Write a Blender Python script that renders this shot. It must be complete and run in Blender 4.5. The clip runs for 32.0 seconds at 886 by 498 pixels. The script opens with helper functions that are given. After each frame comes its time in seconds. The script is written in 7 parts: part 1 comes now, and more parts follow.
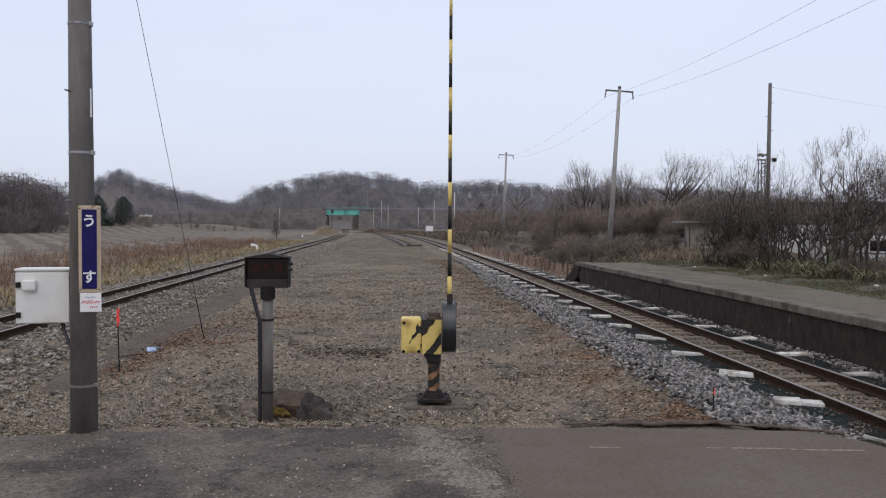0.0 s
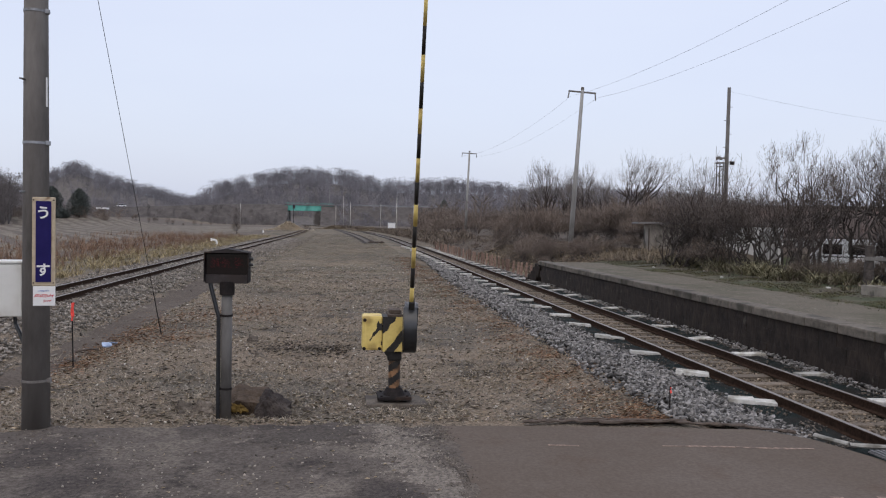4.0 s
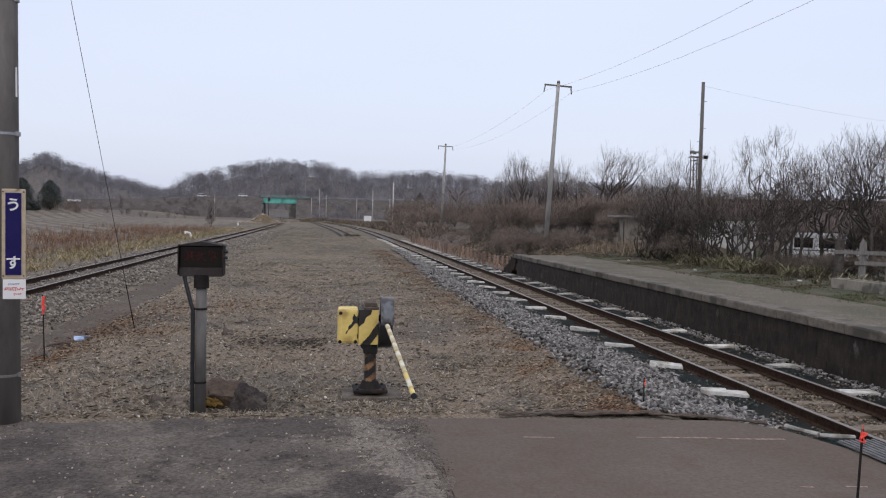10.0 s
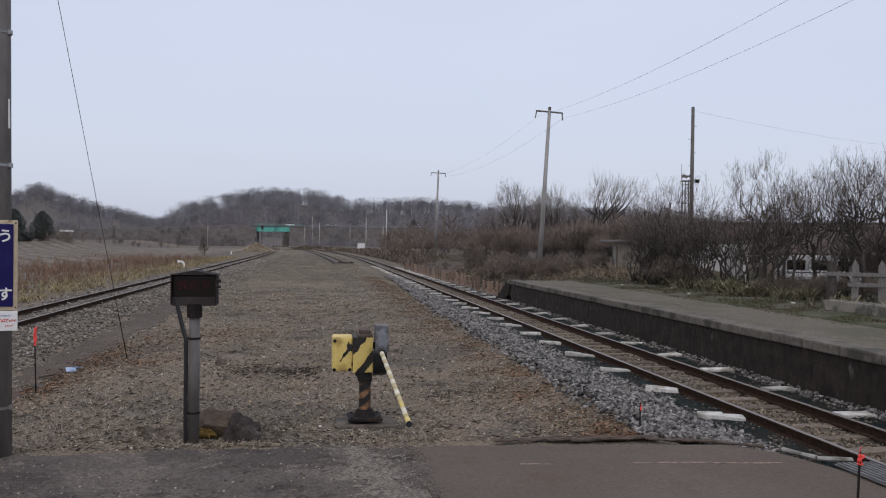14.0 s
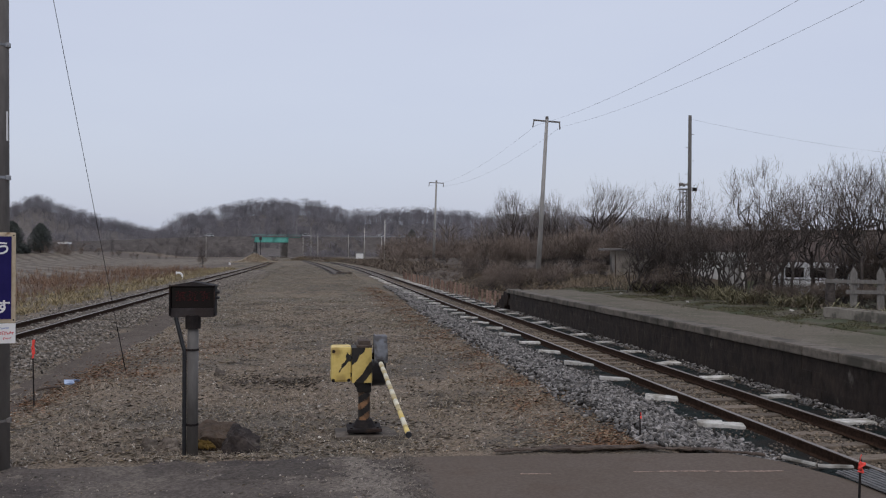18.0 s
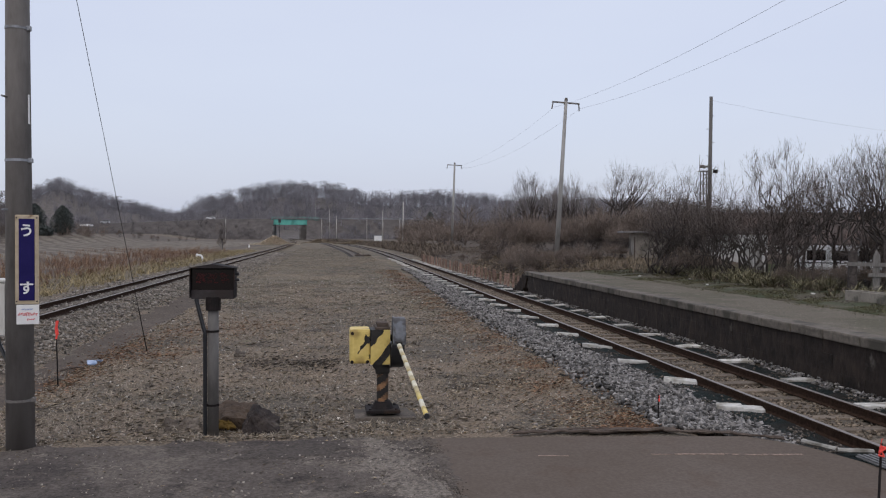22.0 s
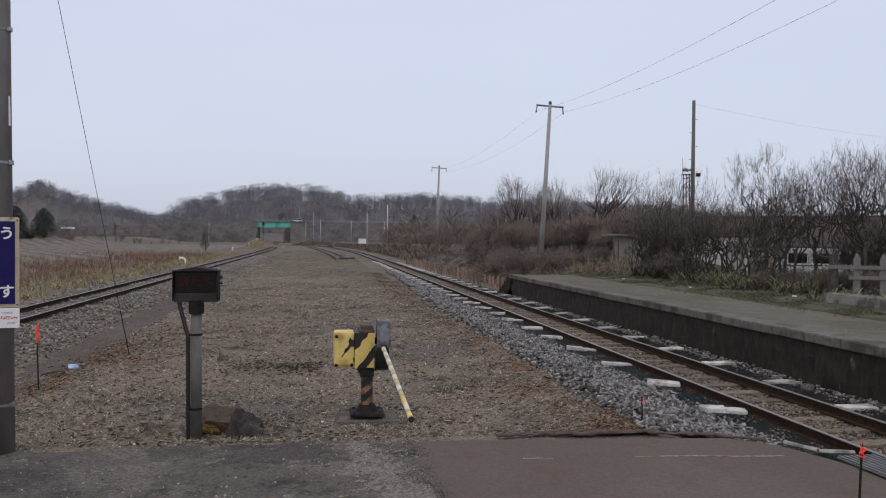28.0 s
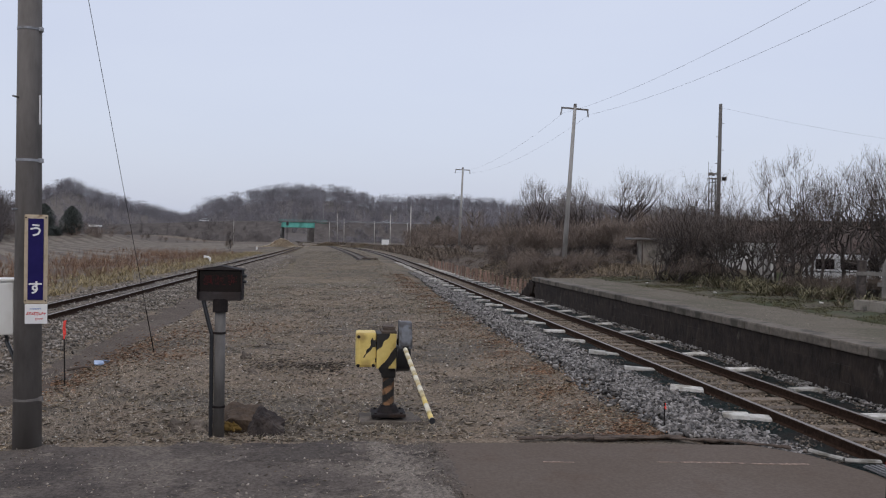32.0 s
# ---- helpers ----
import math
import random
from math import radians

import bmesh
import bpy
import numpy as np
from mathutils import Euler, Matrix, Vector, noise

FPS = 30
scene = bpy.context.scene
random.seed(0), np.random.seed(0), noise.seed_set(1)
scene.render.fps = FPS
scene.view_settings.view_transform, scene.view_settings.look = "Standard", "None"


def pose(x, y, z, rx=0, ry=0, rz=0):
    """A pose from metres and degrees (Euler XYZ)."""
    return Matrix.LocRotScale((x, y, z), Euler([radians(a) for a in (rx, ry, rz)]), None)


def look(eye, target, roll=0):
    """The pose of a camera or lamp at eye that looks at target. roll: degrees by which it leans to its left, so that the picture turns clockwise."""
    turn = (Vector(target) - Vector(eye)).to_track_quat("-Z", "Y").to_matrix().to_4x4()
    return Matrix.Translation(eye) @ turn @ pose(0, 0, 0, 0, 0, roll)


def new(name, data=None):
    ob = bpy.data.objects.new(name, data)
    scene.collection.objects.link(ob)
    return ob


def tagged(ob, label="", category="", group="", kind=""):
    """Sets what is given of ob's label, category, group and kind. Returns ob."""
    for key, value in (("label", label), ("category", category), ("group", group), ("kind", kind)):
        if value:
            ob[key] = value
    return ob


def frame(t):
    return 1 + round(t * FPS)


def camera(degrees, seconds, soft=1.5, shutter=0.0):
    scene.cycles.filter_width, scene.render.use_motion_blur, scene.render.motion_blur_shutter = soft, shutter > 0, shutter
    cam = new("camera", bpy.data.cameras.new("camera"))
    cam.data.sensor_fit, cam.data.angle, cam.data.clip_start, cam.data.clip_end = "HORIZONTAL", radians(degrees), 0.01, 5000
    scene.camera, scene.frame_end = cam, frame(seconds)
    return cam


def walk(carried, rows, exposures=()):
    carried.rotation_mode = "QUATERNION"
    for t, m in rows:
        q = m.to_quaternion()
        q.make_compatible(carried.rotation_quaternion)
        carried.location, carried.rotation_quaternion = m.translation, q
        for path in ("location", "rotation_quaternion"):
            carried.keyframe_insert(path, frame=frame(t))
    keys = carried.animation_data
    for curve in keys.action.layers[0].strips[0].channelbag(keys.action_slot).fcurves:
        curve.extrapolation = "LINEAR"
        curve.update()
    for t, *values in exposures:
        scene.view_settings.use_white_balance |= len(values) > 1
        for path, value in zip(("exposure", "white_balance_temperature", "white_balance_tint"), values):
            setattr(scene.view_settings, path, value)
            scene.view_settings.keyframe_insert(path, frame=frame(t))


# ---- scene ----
cam = camera(57.0, 32.0, soft=1.15)
PATH = [(t, pose(0, 0, 2.35, 90 + p, r, y)) for t, y, p, r in (
(0, -4.10, -1.70, -0.30), (0.5, -4.11, -2.07, -0.35), (1, -4.20, -1.97, -0.40), (1.5, -4.34, -1.88, -0.54), (2, -4.64, -1.98, -0.61), (2.5, -4.88,
-1.84, -0.82), (3, -5.38, -1.76, -0.97), (3.5, -6.05, -1.76, -1.12), (5.5, -8.35, -2.12, -0.79), (6, -8.57, -2.11, -0.70), (6.5, -8.63, -2.15, -0.64),
(7, -8.69, -2.11, -0.51), (7.5, -8.58, -2.30, -0.31), (8, -8.41, -2.39, -0.31), (8.5, -8.26, -2.44, -0.65), (9, -8.27, -2.38, -1.01), (9.5, -8.31,
-2.39, -1.27), (10, -8.41, -2.29, -1.27), (10.5, -8.44, -2.11, -1.30), (11, -8.46, -1.87, -1.36), (11.5, -8.53, -1.51, -1.31), (12, -8.55, -1.10,
-0.97), (12.5, -8.63, -0.83, -0.94), (13, -8.74, -0.61, -0.89), (13.5, -8.80, -0.59, -0.89), (14, -8.87, -0.43, -0.63), (14.5, -8.92, -0.26, -0.39),
(16.5, -9.56, 0.30, -0.57), (17, -9.51, 0.32, -0.28), (17.5, -9.25, 0.29, -0.39), (18, -8.98, 0.25, -0.27), (18.5, -8.75, 0.14, -0.08), (19, -8.57,
0.01, 0.03), (19.5, -8.45, -0.16, -0.22), (20, -8.34, -0.35, -0.19), (20.5, -8.16, -0.65, 0.09), (21, -7.91, -0.84, -0.03), (21.5, -7.74, -0.98,
-0.14), (22, -7.70, -0.99, -0.31), (22.5, -7.71, -1.00, -0.47), (23, -7.77, -0.95, -0.57), (23.5, -7.88, -0.84, -0.61), (24, -8.00, -0.72, -0.56),
(24.5, -8.22, -0.60, -0.38), (25, -8.41, -0.45, -0.44), (25.5, -8.58, -0.42, -0.34), (27.5, -8.96, -0.65, -0.25), (28, -8.79, -0.78, -0.33), (28.5,
-8.47, -0.82, -0.67), (29, -8.08, -0.57, -1.13), (29.5, -7.72, -0.44, -0.99), (30, -7.37, -0.48, -0.91), (30.5, -7.01, -0.51, -0.87), (31, -6.86,
-0.58, -0.82), (31.5, -6.89, -0.66, -0.81), (32, -7.18, -0.68, -0.97)
)]
walk(cam, PATH, ((0, -0.04), (3, -0.05), (8, 0.0), (10.5, 0.0), (12, -0.13), (13, -0.20), (14.5, -0.27), (17, -0.38), (19, -0.37), (21, -0.25), (23, -0.20), (25.5, -0.26), (28, -0.24), (30, -0.26), (32, -0.25)))

# ---- daylight: an even overcast sky with a weak wide sun ----
world = bpy.data.worlds.new("overcast_sky")
scene.world = world
world.use_nodes = True
wn, wl = world.node_tree.nodes, world.node_tree.links
wn.clear()
w_out, w_bg = wn.new("ShaderNodeOutputWorld"), wn.new("ShaderNodeBackground")
w_sky = wn.new("ShaderNodeTexSky")
w_sky.sky_type, w_sky.sun_disc = "NISHITA", False
w_sky.sun_elevation, w_sky.sun_rotation = radians(50), radians(200)
w_sky.air_density, w_sky.dust_density = 1.0, 4.0
w_tc, w_sep, w_ramp = wn.new("ShaderNodeTexCoord"), wn.new("ShaderNodeSeparateXYZ"), wn.new("ShaderNodeValToRGB")
w_map, w_noise, w_cl = wn.new("ShaderNodeMapping"), wn.new("ShaderNodeTexNoise"), wn.new("ShaderNodeMix")
w_mul, w_mix = wn.new("ShaderNodeMix"), wn.new("ShaderNodeMix")
w_ramp.color_ramp.elements[0].position, w_ramp.color_ramp.elements[0].color = 0.0, (0.650, 0.692, 0.830, 1)
w_ramp.color_ramp.elements[1].position, w_ramp.color_ramp.elements[1].color = 0.50, (0.745, 0.785, 0.935, 1)
w_map.inputs["Scale"].default_value = (1, 1, 3.5)
w_noise.inputs["Scale"].default_value, w_noise.inputs["Detail"].default_value = 2.2, 5
w_cl.data_type = w_mul.data_type = w_mix.data_type = "RGBA"
w_cl.inputs[6].default_value, w_cl.inputs[7].default_value = (0.94, 0.94, 0.97, 1), (1.06, 1.06, 1.03, 1)
w_mul.blend_type, w_mul.inputs[0].default_value = "MULTIPLY", 1.0
w_mix.inputs[0].default_value = 0.04
wl.new(w_tc.outputs["Generated"], w_sep.inputs[0])
wl.new(w_sep.outputs["Z"], w_ramp.inputs[0])
wl.new(w_tc.outputs["Generated"], w_map.inputs[0])
wl.new(w_map.outputs[0], w_noise.inputs["Vector"])
wl.new(w_noise.outputs[0], w_cl.inputs[0])
wl.new(w_ramp.outputs[0], w_mul.inputs[6])
wl.new(w_cl.outputs[2], w_mul.inputs[7])
wl.new(w_mul.outputs[2], w_mix.inputs[6])
wl.new(w_sky.outputs[0], w_mix.inputs[7])
wl.new(w_mix.outputs[2], w_bg.inputs[0])
wl.new(w_bg.outputs[0], w_out.inputs[0])
w_bg.inputs[1].default_value = 1.0
sun = new("sun", bpy.data.lights.new("sun", "SUN"))
sun.data.energy, sun.data.angle, sun.data.color = 0.55, radians(50), (1, 0.92, 0.80)
sun.matrix_world = look((0, 0, 50), (8, 22, 0))


# ---- materials ----
def material(name, dark, light, scale=8.0, rough=0.85, metal=0.0, bump=0.3, depth=0.02, stain=None, stain_scale=0.7,
             stain_at=(0.5, 0.62), island=0.0, spec=0.3, stretch=(1, 1, 1), per_object=0.0, placed=False):
    """Grain between two colours, a second larger noise for stains, relief, and a tint for each loose piece."""
    m = bpy.data.materials.new(name)
    m.use_nodes = True
    n, l = m.node_tree.nodes, m.node_tree.links
    b = n["Principled BSDF"]
    b.inputs["Roughness"].default_value, b.inputs["Metallic"].default_value = rough, metal
    b.inputs["Specular IOR Level"].default_value = spec
    tc, mp = n.new("ShaderNodeTexCoord"), n.new("ShaderNodeMapping")
    mp.inputs["Scale"].default_value = stretch
    l.new(n.new("ShaderNodeNewGeometry").outputs["Position"] if placed else tc.outputs["Object"], mp.inputs[0])
    grain = n.new("ShaderNodeTexNoise")
    grain.inputs["Scale"].default_value, grain.inputs["Detail"].default_value, grain.inputs["Roughness"].default_value = scale, 6, 0.65
    l.new(mp.outputs[0], grain.inputs["Vector"])
    ramp = n.new("ShaderNodeValToRGB")
    ramp.color_ramp.elements[0].position, ramp.color_ramp.elements[0].color = 0.33, (*dark, 1)
    ramp.color_ramp.elements[1].position, ramp.color_ramp.elements[1].color = 0.67, (*light, 1)
    l.new(grain.outputs[0], ramp.inputs[0])
    colour = ramp.outputs[0]
    if stain:
        big, cut, mix = n.new("ShaderNodeTexNoise"), n.new("ShaderNodeMapRange"), n.new("ShaderNodeMix")
        big.inputs["Scale"].default_value, big.inputs["Detail"].default_value = stain_scale, 5
        l.new(mp.outputs[0], big.inputs["Vector"])
        cut.inputs[1].default_value, cut.inputs[2].default_value = stain_at
        l.new(big.outputs[0], cut.inputs[0])
        mix.data_type = "RGBA"
        mix.inputs[7].default_value = (*stain, 1)
        l.new(cut.outputs[0], mix.inputs[0])
        l.new(colour, mix.inputs[6])
        colour = mix.outputs[2]
    for amount, socket in ((island, "isl"), (per_object, "obj")):
        if amount:
            if socket == "isl":
                rnd = n.new("ShaderNodeNewGeometry").outputs["Random Per Island"]
            else:
                rnd = n.new("ShaderNodeObjectInfo").outputs["Random"]
            rng, hsv = n.new("ShaderNodeMapRange"), n.new("ShaderNodeHueSaturation")
            rng.inputs[3].default_value, rng.inputs[4].default_value = 1 - amount, 1 + amount
            l.new(rnd, rng.inputs[0])
            l.new(rng.outputs[0], hsv.inputs["Value"])
            l.new(colour, hsv.inputs["Color"])
            colour = hsv.outputs[0]
    l.new(colour, b.inputs["Base Color"])
    if bump:
        bp = n.new("ShaderNodeBump")
        bp.inputs["Strength"].default_value, bp.inputs["Distance"].default_value = bump, depth
        l.new(grain.outputs[0], bp.inputs["Height"])
        l.new(bp.outputs[0], b.inputs["Normal"])
    return m


def glow(name, colour, strength):
    m = material(name, colour, colour, bump=0)
    b = m.node_tree.nodes["Principled BSDF"]
    b.inputs["Emission Color"].default_value, b.inputs["Emission Strength"].default_value = (*colour, 1), strength
    return m


def layered(name, layers, rough=0.92, bump=0.5, depth=0.02):
    """Soil: patches of different ground at several sizes, each with its own grain. layers: scale, low, high, dark, light."""
    m = bpy.data.materials.new(name)
    m.use_nodes = True
    n, l = m.node_tree.nodes, m.node_tree.links
    b = n["Principled BSDF"]
    b.inputs["Roughness"].default_value, b.inputs["Specular IOR Level"].default_value = rough, 0.15
    tc = n.new("ShaderNodeTexCoord")
    fine, grit = n.new("ShaderNodeTexNoise"), n.new("ShaderNodeTexVoronoi")
    fine.inputs["Scale"].default_value, fine.inputs["Detail"].default_value, fine.inputs["Roughness"].default_value = 26, 8, 0.75
    grit.inputs["Scale"].default_value = 38
    l.new(tc.outputs["Object"], fine.inputs["Vector"])
    l.new(tc.outputs["Object"], grit.inputs["Vector"])
    spot = n.new("ShaderNodeMapRange")
    spot.inputs[1].default_value, spot.inputs[2].default_value, spot.inputs[3].default_value, spot.inputs[4].default_value = 0.40, 0.61, 0, 1
    l.new(fine.outputs[0], spot.inputs[0])
    colour = None
    for k, (scale, low, high, dark, light) in enumerate(layers):
        tone = n.new("ShaderNodeMix")
        tone.data_type = "RGBA"
        tone.inputs[6].default_value, tone.inputs[7].default_value = (*dark, 1), (*light, 1)
        l.new(spot.outputs[0], tone.inputs[0])
        if colour is None:
            colour = tone.outputs[2]
            continue
        where, cut, mix = n.new("ShaderNodeTexNoise"), n.new("ShaderNodeMapRange"), n.new("ShaderNodeMix")
        where.noise_dimensions = "4D"
        where.inputs["W"].default_value = 3.7 * k
        where.inputs["Scale"].default_value, where.inputs["Detail"].default_value, where.inputs["Roughness"].default_value = scale, 6, 0.62
        l.new(tc.outputs["Object"], where.inputs["Vector"])
        cut.inputs[1].default_value, cut.inputs[2].default_value = low, high
        l.new(where.outputs[0], cut.inputs[0])
        mix.data_type = "RGBA"
        l.new(cut.outputs[0], mix.inputs[0])
        l.new(colour, mix.inputs[6])
        l.new(tone.outputs[2], mix.inputs[7])
        colour = mix.outputs[2]
    l.new(colour, b.inputs["Base Color"])
    add, bp = n.new("ShaderNodeMath"), n.new("ShaderNodeBump")
    add.operation = "ADD"
    l.new(fine.outputs[0], add.inputs[0])
    l.new(grit.outputs["Distance"], add.inputs[1])
    bp.inputs["Strength"].default_value, bp.inputs["Distance"].default_value = bump, depth
    l.new(add.outputs[0], bp.inputs["Height"])
    l.new(bp.outputs[0], b.inputs["Normal"])
    return m


M_SOIL = layered("gravelly_soil", ((0, 0, 0, (0.054, 0.042, 0.030), (0.295, 0.236, 0.177)), (0.35, 0.46, 0.56, (0.046, 0.039, 0.031), (0.195, 0.166, 0.132)),
                                   (1.3, 0.50, 0.64, (0.092, 0.069, 0.050), (0.32, 0.252, 0.186)), (0.7, 0.56, 0.64, (0.028, 0.023, 0.018), (0.115, 0.096, 0.075))))
M_PLATFORM = layered("platform_gravel", ((0, 0, 0, (0.086, 0.074, 0.056), (0.186, 0.161, 0.126)), (0.5, 0.48, 0.60, (0.068, 0.062, 0.043), (0.142, 0.129, 0.092)), (1.6, 0.54, 0.66, (0.10, 0.088, 0.070), (0.225, 0.199, 0.164))), bump=0.25, depth=0.006)
M_PANEL = layered("brown_crossing_paving", ((0, 0, 0, (0.099, 0.076, 0.060), (0.126, 0.099, 0.079)), (0.35, 0.46, 0.62, (0.110, 0.087, 0.071), (0.145, 0.117, 0.097)), (1.2, 0.56, 0.72, (0.088, 0.061, 0.045), (0.115, 0.083, 0.063))), rough=0.85, bump=0.015, depth=0.002)
M_ASPHALT = layered("crumbled_asphalt", ((0, 0, 0, (0.066, 0.055, 0.048), (0.138, 0.117, 0.101)), (0.8, 0.47, 0.57, (0.080, 0.067, 0.056), (0.195, 0.166, 0.140)),
                                         (0.55, 0.50, 0.58, (0.040, 0.033, 0.030), (0.090, 0.076, 0.068)), (2.2, 0.56, 0.66, (0.030, 0.024, 0.022), (0.075, 0.064, 0.057)), (3.1, 0.62, 0.70, (0.11, 0.093, 0.078), (0.25, 0.213, 0.18))), bump=0.28, depth=0.012)
M_FIELD = material("ploughed_field", (0.062, 0.047, 0.036), (0.128, 0.101, 0.078), 2.5, bump=0.4, depth=0.1, stain=(0.105, 0.080, 0.062), stain_scale=0.05)
M_STUBBLE = material("pale_stubble", (0.12, 0.10, 0.072), (0.22, 0.185, 0.138), 3, bump=0.3, depth=0.05, stain=(0.085, 0.068, 0.054), stain_scale=0.3)
M_BALLAST = material("ballast_stone", (0.058, 0.054, 0.050), (0.266, 0.250, 0.235), 14, bump=0.2, depth=0.01, island=0.85)
M_OLD_BALLAST = material("weathered_ballast", (0.10, 0.087, 0.073), (0.34, 0.302, 0.26), 14, bump=0.2, depth=0.01, island=0.6)
M_PEBBLE = material("pale_pebble", (0.10, 0.088, 0.074), (0.30, 0.262, 0.22), 14, bump=0.1, depth=0.01, island=0.75)
M_LEAF = material("dry_leaf", (0.105, 0.080, 0.052), (0.36, 0.282, 0.185), 6, bump=0, island=0.65)
M_STRAW = material("dry_straw", (0.15, 0.118, 0.08), (0.32, 0.258, 0.182), 5, bump=0, island=0.5)
M_GRASS = material("short_grass", (0.050, 0.047, 0.022), (0.120, 0.110, 0.054), 5, bump=0, island=0.55)
M_SASA = material("bamboo_grass_leaf", (0.070, 0.066, 0.036), (0.34, 0.305, 0.19), 5, bump=0, island=0.7)
M_REED = material("rusty_reed", (0.115, 0.066, 0.042), (0.27, 0.168, 0.108), 5, bump=0, island=0.5)
M_RAIL = material("rusty_rail", (0.020, 0.0115, 0.0078), (0.055, 0.033, 0.022), 20, rough=0.95, bump=0.2, depth=0.004, spec=0.08)
M_RAILTOP = material("worn_rail_head", (0.15, 0.128, 0.11), (0.29, 0.255, 0.225), 30, rough=0.42, metal=0.4, bump=0.05, depth=0.002)
M_SLEEPER = material("old_wooden_sleeper", (0.082, 0.064, 0.048), (0.215, 0.172, 0.131), 9, bump=0.5, depth=0.01, per_object=0.3, stretch=(1, 6, 6), placed=True)
M_SLAB = material("pale_concrete", (0.40, 0.385, 0.35), (0.62, 0.60, 0.56), 9, bump=0.3, depth=0.006, stain=(0.28, 0.26, 0.22), stain_scale=4, per_object=0.25, placed=True)
M_NET = material("dark_green_net", (0.006, 0.011, 0.010), (0.032, 0.047, 0.043), 30, bump=0.8, depth=0.02, stain=(0.036, 0.032, 0.027), stain_scale=2.2, stain_at=(0.48, 0.62))
M_WALL = material("near_black_platform_stone", (0.010, 0.007, 0.0052), (0.040, 0.028, 0.0205), 6, bump=0.9, depth=0.03, stain=(0.17, 0.150, 0.128), stain_scale=3.2, stain_at=(0.67, 0.80), per_object=0.16, stretch=(1, 1, 0.55), placed=True)
M_COPING = material("weathered_coping", (0.094, 0.080, 0.064), (0.172, 0.148, 0.120), 9, bump=0.4, depth=0.008, stain=(0.062, 0.055, 0.043), stain_scale=1.6, per_object=0.12, placed=True)
M_TIMBER = material("rotting_timber", (0.045, 0.033, 0.026), (0.13, 0.10, 0.08), 10, bump=0.6, depth=0.02, stretch=(1, 5, 5))
M_BARK = material("dark_grey_bark", (0.036, 0.029, 0.026), (0.100, 0.084, 0.075), 12, bump=0.4, depth=0.01)
M_TWIG = material("dark_twig", (0.074, 0.059, 0.051), (0.172, 0.140, 0.122), 6, bump=0, island=0.25)
M_FINETWIG = material("pale_grey_twig", (0.120, 0.104, 0.098), (0.260, 0.230, 0.215), 6, bump=0, island=0.25)
M_DEADGRASS = material("dead_brown_grass", (0.075, 0.058, 0.044), (0.21, 0.168, 0.13), 4, bump=0, island=0.6)
M_BRUSH = material("brown_brush", (0.105, 0.082, 0.067), (0.240, 0.190, 0.156), 4, bump=0, island=0.3, per_object=0.2)
# lilac and lightened: distance haze is put into the colour of these far woods
M_HAZYWOODS = material("hazy_winter_woods", (0.122, 0.115, 0.125), (0.275, 0.262, 0.280), 0.11, bump=0, island=0.06)
M_HILL = material("wooded_slope", (0.080, 0.070, 0.064), (0.155, 0.137, 0.124), 0.4, bump=0.3, depth=1.0)
M_EMBANKMENT = material("dark_brush_slope", (0.058, 0.050, 0.046), (0.118, 0.103, 0.094), 0.4, bump=0.3, depth=0.6)
M_CONIFER = material("conifer_needles", (0.060, 0.068, 0.063), (0.120, 0.134, 0.122), 0.8, bump=0, island=0.2)
M_CONCRETE = material("stained_concrete", (0.125, 0.114, 0.105), (0.225, 0.207, 0.191), 5, bump=0.25, depth=0.006, stain=(0.108, 0.097, 0.088), stain_scale=1.2, stretch=(1, 1, 0.25))
M_PALEPOLE = material("pale_pole_concrete", (0.235, 0.228, 0.215), (0.39, 0.378, 0.36), 4, bump=0.2, depth=0.005, stain=(0.13, 0.12, 0.11), stain_scale=0.8, stretch=(1, 1, 0.2))
M_POSTGREY = material("grey_post_paint", (0.082, 0.076, 0.071), (0.145, 0.136, 0.128), 8, rough=0.6, bump=0.15, depth=0.003, stain=(0.11, 0.10, 0.09), stain_scale=2.5, stretch=(1, 1, 0.3))
M_STEEL = material("galvanised_steel", (0.24, 0.25, 0.265), (0.40, 0.41, 0.43), 10, rough=0.5, metal=0.5, bump=0.1, depth=0.003, stain=(0.13, 0.12, 0.11), stain_scale=4)
M_DARKSTEEL = material("dark_painted_steel", (0.011, 0.009, 0.009), (0.026, 0.021, 0.020), 12, rough=0.75, bump=0.15, depth=0.003, stain=(0.050, 0.032, 0.023), stain_scale=3, stain_at=(0.58, 0.7), spec=0.15)
M_GLOSSBLACK = material("glossy_black_paint", (0.010, 0.011, 0.013), (0.022, 0.023, 0.026), 6, rough=0.3, bump=0.05, depth=0.002, spec=0.6)
M_YELLOW = material("chipped_yellow_paint", (0.60, 0.44, 0.125), (0.75, 0.585, 0.20), 6, rough=0.5, bump=0.15, depth=0.003, stain=(0.40, 0.28, 0.09), stain_scale=5, stain_at=(0.54, 0.70))
M_ORANGE = material("faded_orange_band", (0.19, 0.095, 0.048), (0.36, 0.20, 0.10), 9, rough=0.7, bump=0.2, depth=0.003, stain=(0.05, 0.034, 0.024), stain_scale=7, stain_at=(0.42, 0.58))
M_CREAM = material("faded_cream_band", (0.62, 0.56, 0.40), (0.76, 0.71, 0.56), 8, rough=0.6, bump=0.1, depth=0.002)
M_BLACKBAND = material("black_band", (0.014, 0.013, 0.012), (0.035, 0.031, 0.027), 9, rough=0.6, bump=0.1, depth=0.002)
M_NAVY = material("navy_enamel", (0.011, 0.008, 0.075), (0.018, 0.013, 0.10), 4, rough=0.45, bump=0.03, depth=0.001, spec=0.15)
